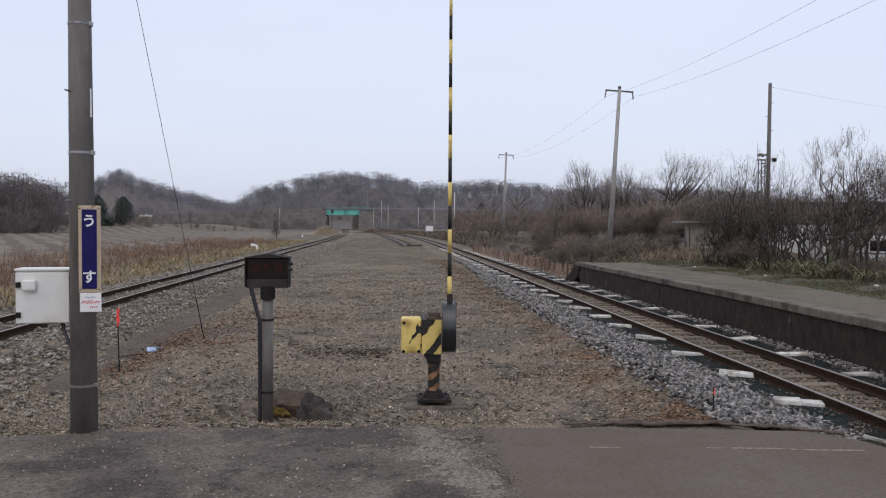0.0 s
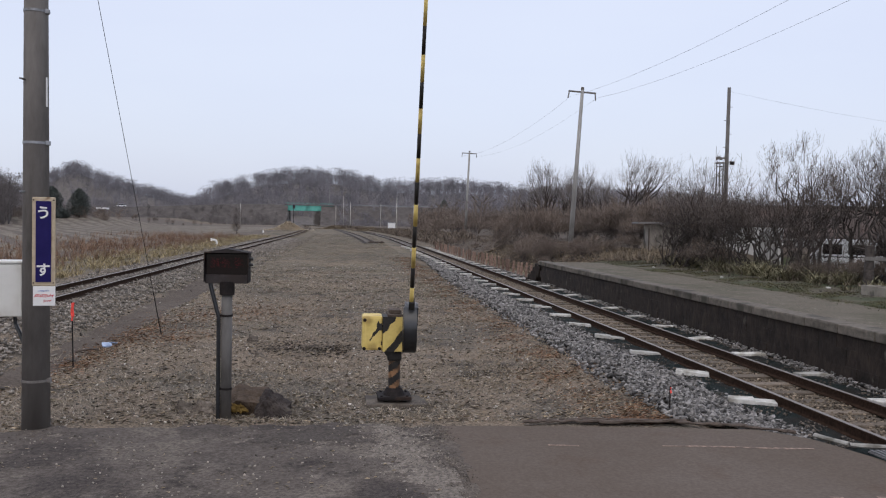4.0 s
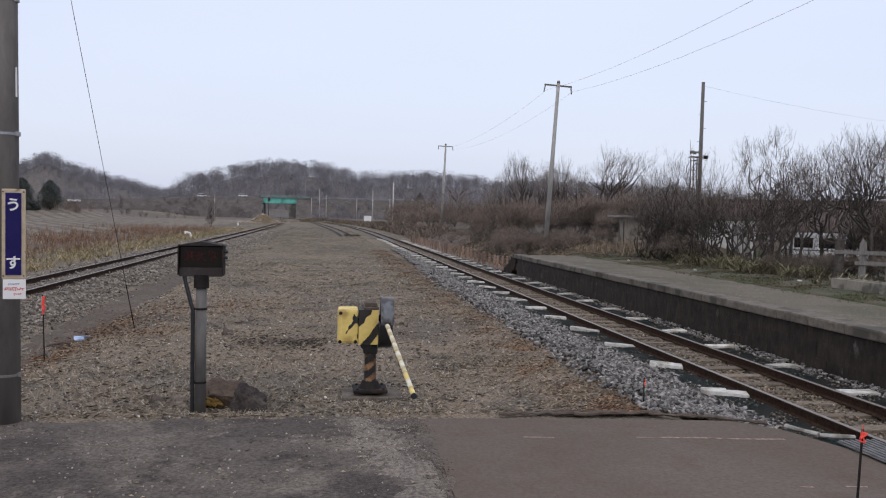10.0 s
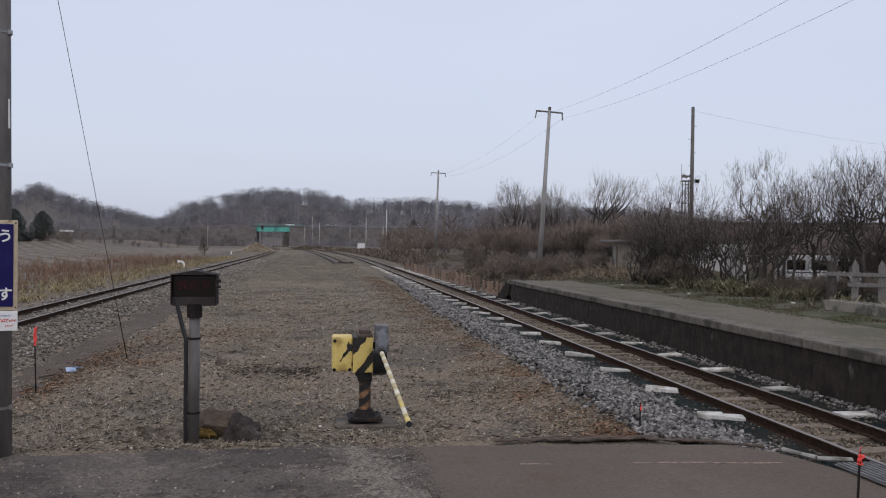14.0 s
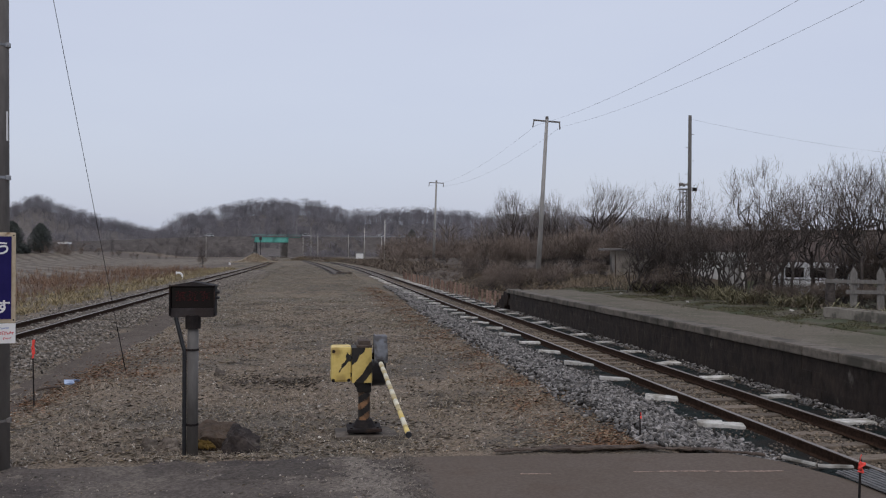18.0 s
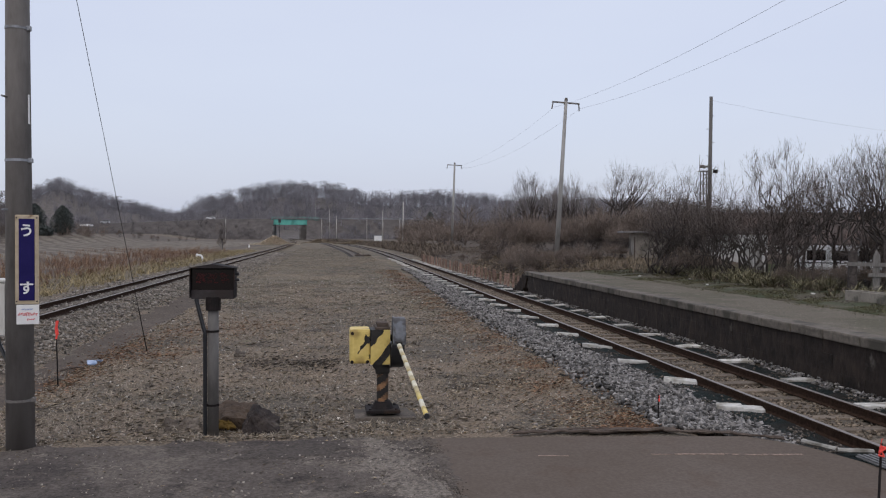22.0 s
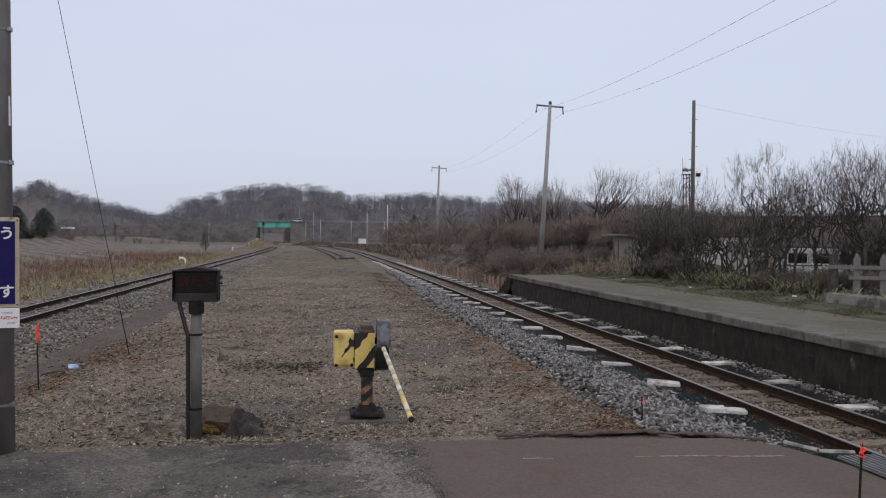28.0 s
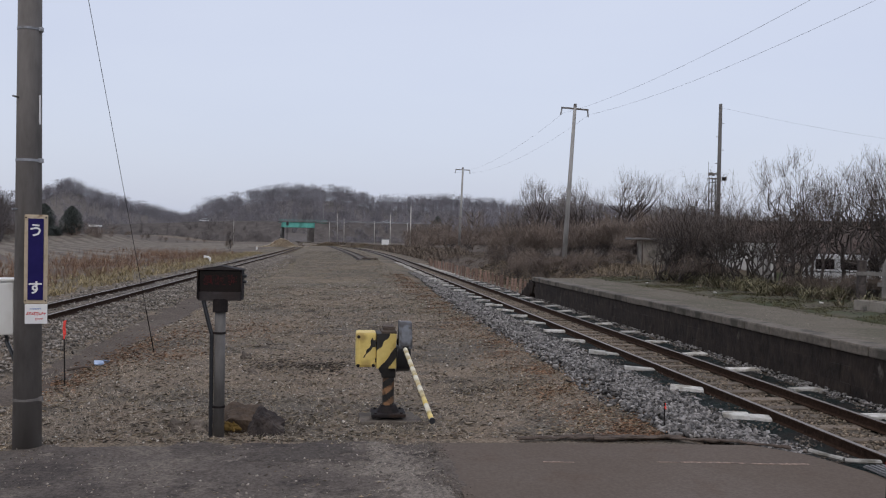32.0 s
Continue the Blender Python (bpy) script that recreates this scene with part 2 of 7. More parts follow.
M_FRAME = material("tan_sign_frame", (0.42, 0.33, 0.22), (0.56, 0.47, 0.34), 9, rough=0.6, bump=0.1, depth=0.002, stain=(0.22, 0.14, 0.08), stain_scale=9, stain_at=(0.6, 0.7))
M_WHITE = material("white_enamel", (0.74, 0.73, 0.71), (0.82, 0.81, 0.79), 5, rough=0.4, bump=0.04, depth=0.001)
M_CABINET = material("ivory_cabinet_paint", (0.66, 0.65, 0.61), (0.74, 0.73, 0.69), 4, rough=0.45, bump=0.05, depth=0.002, stain=(0.58, 0.56, 0.51), stain_scale=2)
M_RED = material("red_print", (0.52, 0.05, 0.06), (0.62, 0.08, 0.08), 6, rough=0.5, bump=0)
M_BLUE = material("blue_print", (0.10, 0.17, 0.42), (0.14, 0.22, 0.50), 6, rough=0.5, bump=0)
M_FLAG = material("fluorescent_red_tape", (0.80, 0.06, 0.05), (0.95, 0.12, 0.09), 8, rough=0.5, bump=0.2, depth=0.01)
M_PLASTIC = material("blue_plastic", (0.20, 0.27, 0.42), (0.40, 0.48, 0.62), 9, rough=0.35, bump=0.2, depth=0.01)
M_ROCK = material("brown_rock", (0.046, 0.031, 0.021), (0.110, 0.078, 0.054), 7, bump=0.5, depth=0.02, stain=(0.10, 0.082, 0.066), stain_scale=5, stain_at=(0.6, 0.72))
M_DARKROCK = material("dark_wet_rock", (0.017, 0.013, 0.012), (0.068, 0.053, 0.046), 7, bump=0.7, depth=0.03, stain=(0.10, 0.085, 0.07), stain_scale=6, stain_at=(0.6, 0.72))
M_PALEROCK = material("dusty_brown_rock", (0.062, 0.050, 0.040), (0.170, 0.140, 0.112), 9, bump=0.5, depth=0.02, stain=(0.22, 0.19, 0.16), stain_scale=7, stain_at=(0.55, 0.72), per_object=0.3)
M_MOSS = material("yellow_lichen", (0.10, 0.065, 0.018), (0.24, 0.15, 0.04), 14, bump=0.4, depth=0.01)
M_GREEN = material("green_bridge_paint", (0.11, 0.42, 0.345), (0.16, 0.52, 0.44), 0.5, rough=0.5, bump=0.02, depth=0.01, stain=(0.07, 0.25, 0.21), stain_scale=0.15)
M_BRIDGE = material("bridge_concrete", (0.16, 0.15, 0.145), (0.25, 0.24, 0.23), 0.6, bump=0.1, depth=0.02, stain=(0.10, 0.09, 0.085), stain_scale=0.2)
M_GLASS = material("dark_glass", (0.006, 0.004, 0.004), (0.012, 0.008, 0.008), 3, rough=0.12, bump=0, spec=0.5)
M_VAN = material("white_vehicle_paint", (0.68, 0.69, 0.70), (0.74, 0.75, 0.76), 2, rough=0.3, bump=0, spec=0.5)
M_FENCE = material("grey_weathered_board", (0.110, 0.102, 0.094), (0.215, 0.202, 0.187), 7, bump=0.4, depth=0.008, stretch=(4, 4, 0.6))
M_STAKE = material("rust_brown_stake", (0.135, 0.083, 0.063), (0.31, 0.212, 0.168), 9, bump=0.3, depth=0.01, per_object=0.35)
M_CHALK = material("pinkish_chalk_line", (0.135, 0.098, 0.078), (0.42, 0.30, 0.235), 30, bump=0, stain=(0.115, 0.088, 0.072), stain_scale=9, stain_at=(0.5, 0.64))
M_GRATE = material("ribbed_steel_mat", (0.10, 0.10, 0.10), (0.19, 0.185, 0.18), 9, rough=0.6, metal=0.2, bump=0.15, depth=0.003)
M_LED = glow("red_diode", (0.10, 0.003, 0.006), 0.22)
M_DUSTSTEEL = material("dusty_dark_steel", (0.026, 0.021, 0.021), (0.052, 0.044, 0.043), 9, rough=0.75, bump=0.1, depth=0.002, stain=(0.035, 0.026, 0.023), stain_scale=5)
M_DARKLITTER = material("damp_dark_litter", (0.028, 0.022, 0.017), (0.085, 0.069, 0.054), 9, bump=0, island=0.5)
M_DISC = material("blue_grey_weight", (0.085, 0.09, 0.10), (0.16, 0.168, 0.185), 9, rough=0.5, bump=0.1, depth=0.003, stain=(0.05, 0.046, 0.044), stain_scale=7)
M_FADED = material("faded_tan_band", (0.42, 0.335, 0.165), (0.58, 0.475, 0.265), 8, rough=0.6, bump=0.1, depth=0.002)
M_BED = material("dark_track_bed", (0.06, 0.049, 0.040), (0.14, 0.118, 0.098), 6, bump=0.5, depth=0.03)
M_RUSTLEAF = material("rust_brown_leaf", (0.105, 0.056, 0.032), (0.29, 0.168, 0.098), 6, bump=0, island=0.6)
# dark rust and the shadow of the rails, put into one colour
M_RUSTSHADE = material("rust_and_shade_strip", (0.022, 0.018, 0.015), (0.06, 0.05, 0.042), 12, bump=0.4, depth=0.02)
M_HAY = material("pale_hay", (0.42, 0.35, 0.26), (0.60, 0.51, 0.39), 5, bump=0, island=0.4)
M_WHITESTONE = material("whitish_pebble", (0.30, 0.275, 0.24), (0.56, 0.52, 0.46), 14, bump=0.1, depth=0.01, island=0.5)
M_FOOTING = material("dusty_footing", (0.085, 0.070, 0.056), (0.17, 0.143, 0.115), 14, bump=0.4, depth=0.01, stain=(0.07, 0.057, 0.046), stain_scale=3)
M_HUT = material("stained_tan_concrete", (0.22, 0.195, 0.165), (0.36, 0.325, 0.28), 5, bump=0.25, depth=0.006, stain=(0.10, 0.087, 0.072), stain_scale=1.2)
M_OLIVE = material("olive_winter_grass", (0.085, 0.078, 0.052), (0.20, 0.18, 0.128), 5, bump=0, island=0.5)
M_KERB = material("worn_grey_kerb", (0.20, 0.19, 0.17), (0.36, 0.345, 0.31), 9, bump=0.3, depth=0.006, stain=(0.13, 0.12, 0.10), stain_scale=4)
M_INNER = material("brown_track_stone", (0.066, 0.051, 0.036), (0.265, 0.211, 0.155), 14, bump=0.2, depth=0.01, island=0.75)
M_SCRAP = material("pale_straw_scrap", (0.14, 0.115, 0.088), (0.42, 0.358, 0.28), 6, bump=0, island=0.8)
M_YELLOWGRASS = material("yellow_dry_grass", (0.150, 0.118, 0.062), (0.38, 0.305, 0.168), 5, bump=0, island=0.6)
M_DARKWOOD = material("dark_bare_wood", (0.090, 0.079, 0.077), (0.200, 0.178, 0.172), 0.2, bump=0, island=0.15)
M_TROUGH = material("pale_weathered_trough", (0.185, 0.165, 0.135), (0.31, 0.28, 0.235), 6, bump=0.3, depth=0.008, stain=(0.11, 0.10, 0.082), stain_scale=3)
M_GRIT = material("grey_brown_grit", (0.06, 0.049, 0.040), (0.19, 0.160, 0.132), 14, bump=0.1, depth=0.01, island=0.6)


# ---- builders ----
def thing(name, at, label, category, group="", kind="", turn=(0, 0, 0)):
    ob = new(name)
    ob.empty_display_size = 0.2
    ob.matrix_world = pose(*at, *turn)
    return tagged(ob, label, category, group, kind)


def mesh_object(name, bm, mat, smooth=False):
    me = bpy.data.meshes.new(name)
    bmesh.ops.recalc_face_normals(bm, faces=bm.faces[:])
    bm.to_mesh(me)
    bm.free()
    for m in (mat if isinstance(mat, (list, tuple)) else [mat]):
        me.materials.append(m)
    if smooth:
        for p in me.polygons:
            p.use_smooth = True
    return new(name, me)


def part(name, bm, mat, parent, label="", smooth=False, kind=""):
    ob = mesh_object(name, bm, mat, smooth)
    ob.parent = parent
    return tagged(ob, label, kind=kind)


def repeat(name, me, at, parent, turn=(0, 0, 0), scale=(1, 1, 1)):
    ob = new(name, me)
    ob.parent = parent
    ob.matrix_local = pose(*at, *turn) @ Matrix.Diagonal((*scale, 1))
    return ob


def soup(name, verts, faces, mat, parent=None, smooth=False):
    me = bpy.data.meshes.new(name)
    verts = np.asarray(verts, dtype=np.float32)
    faces = np.asarray(faces, dtype=np.int32)
    me.vertices.add(len(verts))
    me.vertices.foreach_set("co", verts.ravel())
    k = faces.shape[1]
    me.loops.add(faces.size)
    me.loops.foreach_set("vertex_index", faces.ravel())
    me.polygons.add(len(faces))
    me.polygons.foreach_set("loop_start", np.arange(0, faces.size, k, dtype=np.int32))
    me.polygons.foreach_set("loop_total", np.full(len(faces), k, dtype=np.int32))
    me.update(calc_edges=True)
    me.validate()
    me.materials.append(mat)
    if smooth:
        me.polygons.foreach_set("use_smooth", np.ones(len(faces), dtype=bool))
    ob = new(name, me)
    ob.parent = parent
    return ob


def bm_new():
    return bmesh.new()


def box(bm, c, s, bevel=0.0, turn=(0, 0, 0), mi=0):
    made = bmesh.ops.create_cube(bm, size=1.0, matrix=pose(*c, *turn) @ Matrix.Diagonal((*s, 1)))
    vs = made["verts"]
    fs = {f for v in vs for f in v.link_faces}
    for f in fs:
        f.material_index = mi
    if bevel:
        es = list({e for v in vs for e in v.link_edges})
        out = bmesh.ops.bevel(bm, geom=es, offset=bevel, segments=2, affect="EDGES", profile=0.6)
        for f in out["faces"]:
            f.material_index = mi
    return bm


def rod(bm, a, b, r0, r1=None, seg=12, mi=0):
    a, b = Vector(a), Vector(b)
    d = b - a
    m = Matrix.Translation((a + b) / 2) @ d.to_track_quat("Z", "Y").to_matrix().to_4x4()
    made = bmesh.ops.create_cone(bm, cap_ends=True, segments=seg, radius1=r0, radius2=r0 if r1 is None else r1, depth=d.length, matrix=m)
    for f in {f for v in made["verts"] for f in v.link_faces}:
        f.material_index = mi
    return bm


def tube(bm, pts, r, seg=8):
    """A bent pipe through the points."""
    pts = [Vector(p) for p in pts]
    rings = []
    for i, p in enumerate(pts):
        d = (pts[min(i + 1, len(pts) - 1)] - pts[max(i - 1, 0)]).normalized()
        q = d.to_track_quat("Z", "Y")
        rings.append([bm.verts.new(p + q @ Vector((r * math.cos(k * 2 * math.pi / seg), r * math.sin(k * 2 * math.pi / seg), 0))) for k in range(seg)])
    for a, b in zip(rings, rings[1:]):
        for k in range(seg):
            bm.faces.new((a[k], a[(k + 1) % seg], b[(k + 1) % seg], b[k]))
    bm.faces.new(rings[0][::-1])
    bm.faces.new(rings[-1])
    return bm


def rough(bm, amount, scale, seed=0):
    for v in bm.verts:
        v.co += amount * noise.noise_vector(v.co * scale + Vector((seed, seed * 2, 0)))
    return bm


def wire(name, a, b, sag, r, mat, label):
    """A sagging wire between two points."""
    bm = bm_new()
    a, b = Vector(a), Vector(b)
    tube(bm, [a.lerp(b, i / 24) - Vector((0, 0, 4 * sag * (i / 24) * (1 - i / 24))) for i in range(25)], r, 5)
    return tagged(mesh_object(name, bm, mat), label, "wire")


def smooth01(a, b, x):
    u = np.clip((np.asarray(x, float) - a) / (b - a), 0, 1)
    return u * u * (3 - 2 * u)


def wobble(x, y, s, seed=0.0):
    """A cheap smooth noise on arrays, about -1 to 1."""
    x, y = np.asarray(x) / s + seed, np.asarray(y) / s - 1.7 * seed
    return (np.sin(1.7 * x + 2.1 * np.sin(0.9 * y + seed)) + np.sin(2.3 * y + 1.3 * np.sin(1.1 * x)) + 0.6 * np.sin(3.9 * x - 3.1 * y)) / 2.6


RNG = np.random.default_rng(7)


# ---- ground ----
def track_x(y, side):
    """Centre line of the two running tracks; they bend to the left far off."""
    y = np.asarray(y, float)
    if side == "right":
        return 6.70 - 0.00060 * np.clip(y - 95, 0, None) ** 1.87
    return -8.05 - 0.00021 * np.clip(y - 90, 0, None) ** 1.92


def ground_z(x, y):
    x, y = np.asarray(x, float), np.asarray(y, float)
    z = -0.06 + 0.02 * wobble(x, y, 1.6) + 0.012 * wobble(x, y, 0.5, 3)
    far = smooth01(60, 130, y)
    # the low bed of the right track
    dr = x - track_x(y, "right")
    z = z - (0.125 * (1 - far) + 0.08 * far) * smooth01(-2.6, -1.7, dr) * (1 - smooth01(1.8, 2.4, dr))
    # the raised bed of the left track
    dl = x - track_x(y, "left")
    z = z + 0.10 * smooth01(-2.9, -1.6, dl) * (1 - smooth01(1.5, 2.7, dl)) * (1 - 0.5 * far)
    z = z - 0.06 * smooth01(1.8, 2.8, dl) * (1 - smooth01(3.2, 4.5, dl)) * (1 - far)
    # the bank behind the platform and beyond its end
    bank = smooth01(2.4, 5.2, dr) * 0.80 + smooth01(5.0, 14.0, dr) * 0.75
    edge = smooth01(35.2, 36.6, y)
    behind = 0.84 * smooth01(10.85, 11.25, x) - 0.36 * smooth01(16.0, 19.5, x)
    z = z + bank * edge * (1 - 0.75 * smooth01(120, 220, y)) + behind * (1 - edge)
    # furrows of the field
    fld = smooth01(-15, -19, x)
    z = z - 0.06 * fld + 2.2 * smooth01(190, 262, y) * smooth01(-50, -75, x)
    return z


def spread(lo, hi, fine_lo, fine_hi, step, grow):
    out = list(np.arange(fine_lo, fine_hi + step / 2, step))
    s = step
    while out[-1] < hi:
        s *= grow
        out.append(out[-1] + s)
    s = step
    while out[0] > lo:
        s *= grow
        out.insert(0, out[0] - s)
    return np.array(out)


def grid_mesh(name, xs, ys, zf, mats, pick=None):
    gx, gy = np.meshgrid(xs, ys)
    v = np.stack([gx.ravel(), gy.ravel(), zf(gx, gy).ravel()], 1)
    nx, ny = len(xs), len(ys)
    i = (np.arange(ny - 1)[:, None] * nx + np.arange(nx - 1)[None]).ravel()
    f = np.stack([i, i + 1, i + nx + 1, i + nx], 1)
    ob = soup(name, v, f, mats[0], smooth=True)
    for m in mats[1:]:
        ob.data.materials.append(m)
    if pick is not None:
        c = v[f].mean(1)
        ob.data.polygons.foreach_set("material_index", pick(c[:, 0], c[:, 1]).astype(np.int32))
    return ob


def ground_pick(x, y):
    k = np.zeros(len(x), int)
    k[(x < -14.5 + 0.8 * wobble(x, y, 5)) & (y > 8) & (y < 320)] = 1
    k[(x > 11.0) | ((x - track_x(y, "right") > 2.6) & (y > 36))] = 2
    k[(x - track_x(y, "right") > 2.4 + 0.3 * wobble(x, y, 3)) & (y > 36)] = 3
    u = RNG.random(len(x))
    k[(k == 0) & (y > 12) & (np.abs(x) < 30) & (u < smooth01(18, 44, y + 5 * wobble(x, y, 3, 2)))] = 4
    return k


M_VERGE = material("verge_earth", (0.055, 0.046, 0.030), (0.125, 0.108, 0.072), 20, bump=0.5, depth=0.02, stain=(0.048, 0.056, 0.024), stain_scale=0.8, stain_at=(0.42, 0.60))
M_BANK = material("brown_bank_litter", (0.048, 0.036, 0.027), (0.125, 0.095, 0.072), 14, bump=0.5, depth=0.03, stain=(0.10, 0.08, 0.058), stain_scale=0.6)
M_YARD = layered("grey_olive_yard_soil", ((0, 0, 0, (0.062, 0.050, 0.038), (0.250, 0.208, 0.158)), (0.35, 0.46, 0.56, (0.050, 0.042, 0.032), (0.17, 0.146, 0.112)), (0.9, 0.52, 0.62, (0.085, 0.073, 0.045), (0.235, 0.205, 0.134)), (0.22, 0.52, 0.60, (0.10, 0.076, 0.052), (0.30, 0.240, 0.172)), (0.5, 0.56, 0.63, (0.040, 0.032, 0.025), (0.13, 0.107, 0.084))), bump=0.3, depth=0.015)
ground = grid_mesh("ground", spread(-2500, 2500, -13, 14, 0.2, 1.14), spread(-300, 3500, 3, 24, 0.2, 1.045), ground_z, [M_SOIL, M_FIELD, M_VERGE, M_BANK, M_YARD], ground_pick)
tagged(ground, "gravelly brown soil with dry litter between railway tracks", "ground", kind="structure")


# ---- loose stones, leaves and blades ----
def pebble_shape(seed):
    bm = bm_new()
    bmesh.ops.create_icosphere(bm, subdivisions=1, radius=1)
    r = random.Random(seed)
    for v in bm.verts:
        v.co *= r.uniform(0.62, 1.12)
    v = np.array([q.co[:] for q in bm.verts])
    f = np.array([[q.index for q in p.verts] for p in bm.faces])
    bm.free()
    return v, f


def stone_shape(seed, wide=(0.36, 0.75), thick=(0.30, 0.60)):
    """A crushed stone: a skewed block with broken corners."""
    g = np.random.default_rng(seed)
    v = np.array([(x, y, z) for x in (-1, 1) for y in (-1, 1) for z in (-1, 1)], float)
    v = v * g.uniform(0.45, 0.95, (8, 3)) * np.array([1.0, g.uniform(*wide), g.uniform(*thick)])
    q = [(0, 1, 3, 2), (4, 6, 7, 5), (0, 4, 5, 1), (2, 3, 7, 6), (0, 2, 6, 4), (1, 5, 7, 3)]
    return v, np.array([t for a, b, c, d in q for t in ((a, b, c), (a, c, d))])


PEBBLES = [pebble_shape(k) for k in range(6)]
STONE_SHAPES = [stone_shape(k) for k in range(10)]
SHARDS = [stone_shape(20 + k, (0.30, 0.60), (0.20, 0.42)) for k in range(12)]


def turns(n, flat=False):
    """n random rotation matrices."""
    a = RNG.uniform(0, 2 * np.pi, n)
    ca, sa = np.cos(a), np.sin(a)
    o, e = np.zeros(n), np.ones(n)
    rz = np.stack([ca, -sa, o, sa, ca, o, o, o, e], 1).reshape(n, 3, 3)
    if flat:
        b = RNG.normal(0, 0.3, n)
    else:
        b = RNG.uniform(0, 2 * np.pi, n)
    cb, sb = np.cos(b), np.sin(b)
    rx = np.stack([e, o, o, o, cb, -sb, o, sb, cb], 1).reshape(n, 3, 3)
    if flat:
        return rz @ rx @ rz.transpose(0, 2, 1)
    c = RNG.normal(0, 0.38, n)
    cc, sc = np.cos(c), np.sin(c)
    ry = np.stack([cc, o, sc, o, e, o, -sc, o, cc], 1).reshape(n, 3, 3)
    return rz @ ry @ rx


def scatter(name, at, size, shapes, mat, squash=(1, 1, 1), flat=False, parent=None):
    """Copies of small shapes at the points, joined in one mesh."""
    vs, fs, base = [], [], 0
    pick = RNG.integers(0, len(shapes), len(at))
    rot = turns(len(at), flat)
    for k, (v, f) in enumerate(shapes):
        sel = np.nonzero(pick == k)[0]
        if not len(sel):
            continue
        w = np.einsum("nij,vj->nvi", rot[sel], v * np.array(squash)) * size[sel][:, None, None] + at[sel][:, None, :]
        vs.append(w.reshape(-1, 3))
        fs.append((f[None] + (np.arange(len(sel)) * len(v))[:, None, None] + base).reshape(-1, f.shape[1]))
        base += len(sel) * len(v)
    return soup(name, np.concatenate(vs), np.concatenate(fs), mat, parent)


def leaf_shape(bend):
    v = np.array([[-1, 0, 0], [0, -0.45, bend], [1, 0, bend * 0.4], [0, 0.45, bend]])
    return v, np.array([[0, 1, 2], [0, 2, 3]])


LEAVES = [leaf_shape(b) for b in (0.1, 0.3, -0.2, 0.5)]


def blades(name, at, height, mat, width=0.012, lean=0.5, per=5):
    """Tufts of narrow bent blades."""
    n = len(at) * per
    root = np.repeat(at, per, 0) + np.concatenate([RNG.normal(0, 0.05, (n, 2)), np.zeros((n, 1))], 1)
    h = np.repeat(height, per) * RNG.uniform(0.5, 1.1, n)
    a = RNG.uniform(0, 2 * np.pi, n)
    way = np.stack([np.cos(a), np.sin(a), np.zeros(n)], 1)
    side = np.stack([-np.sin(a), np.cos(a), np.zeros(n)], 1) * (width * RNG.uniform(0.6, 1.4, n))[:, None]
    up = np.array([0, 0, 1.0])
    l1, l2 = h * lean * RNG.uniform(0.1, 0.5, n), h * lean * RNG.uniform(0.4, 1.3, n)
    mid = root + way * l1[:, None] + up * (h * 0.6)[:, None]
    tip = root + way * l2[:, None] + up * h[:, None]
    v = np.stack([root - side, root + side, mid + side * 0.8, mid - side * 0.8, tip], 1).reshape(-1, 3)
    b = (np.arange(n) * 5)[:, None]
    f = np.concatenate([b + np.array([[0, 1, 2]]), b + np.array([[0, 2, 3]]), b + np.array([[3, 2, 4]])])
    return soup(name, v, f, mat)


def points(n, x0, x1, y0, y1, near=1.0, lift=0.0):
    """Random points on the ground, denser towards low y for near > 1."""
    x, y = RNG.uniform(x0, x1, n), y0 + (y1 - y0) * RNG.random(n) ** near
    return np.stack([x, y, ground_z(x, y) + lift], 1)


# ---- trees and shrubs ----
def frond(pos, way, length, r0, r1, sides=3):
    """Tapered prisms for many segments at once."""
    n = len(pos)
    ref = np.where(np.abs(way[:, 2:3]) > 0.9, np.array([[1.0, 0, 0]]), np.array([[0, 0, 1.0]]))
    u = np.cross(way, ref)
    u /= np.linalg.norm(u, axis=1, keepdims=True)
    w = np.cross(way, u)
    end = pos + way * length[:, None]
    ring = []
    if sides == 1:
        v = np.stack([pos - u * r0[:, None], pos + u * r0[:, None], end + u * r1[:, None], end - u * r1[:, None]], 1).reshape(-1, 3)
        return v, (np.arange(n) * 4)[:, None] + np.array([[0, 1, 2, 3]])
    for base, r in ((pos, r0), (end, r1)):
        for k in range(sides):
            a = 2 * np.pi * k / sides
            ring.append(base + (u * np.cos(a) + w * np.sin(a)) * r[:, None])
    v = np.stack(ring, 1).reshape(-1, 3)
    b = (np.arange(n) * 2 * sides)[:, None]
    f = np.concatenate([b + np.array([[k, (k + 1) % sides, (k + 1) % sides + sides, k + sides]]) for k in range(sides)])
    return v, f


def bent(a, b, r0, r1, g, crook, pieces=3):
    """Chains of segments that wind from the points a to the points b."""
    out, p, n = [], a, len(a)
    span = np.linalg.norm(b - a, axis=1)[:, None] * crook
    v1, v2 = g.normal(0, 1, (n, 3)) * span, g.normal(0, 0.6, (n, 3)) * span
    for k in range(1, pieces + 1):
        u = k / pieces
        q = a + (b - a) * u + v1 * math.sin(math.pi * u) + v2 * math.sin(2 * math.pi * u)
        d = q - p
        ln = np.linalg.norm(d, axis=1) + 1e-6
        e0, e1 = r0 + (r1 - r0) * (k - 1) / pieces, r0 + (r1 - r0) * u
        out.append((p, d / ln[:, None], ln, e0, e1))
        p = q
    return out


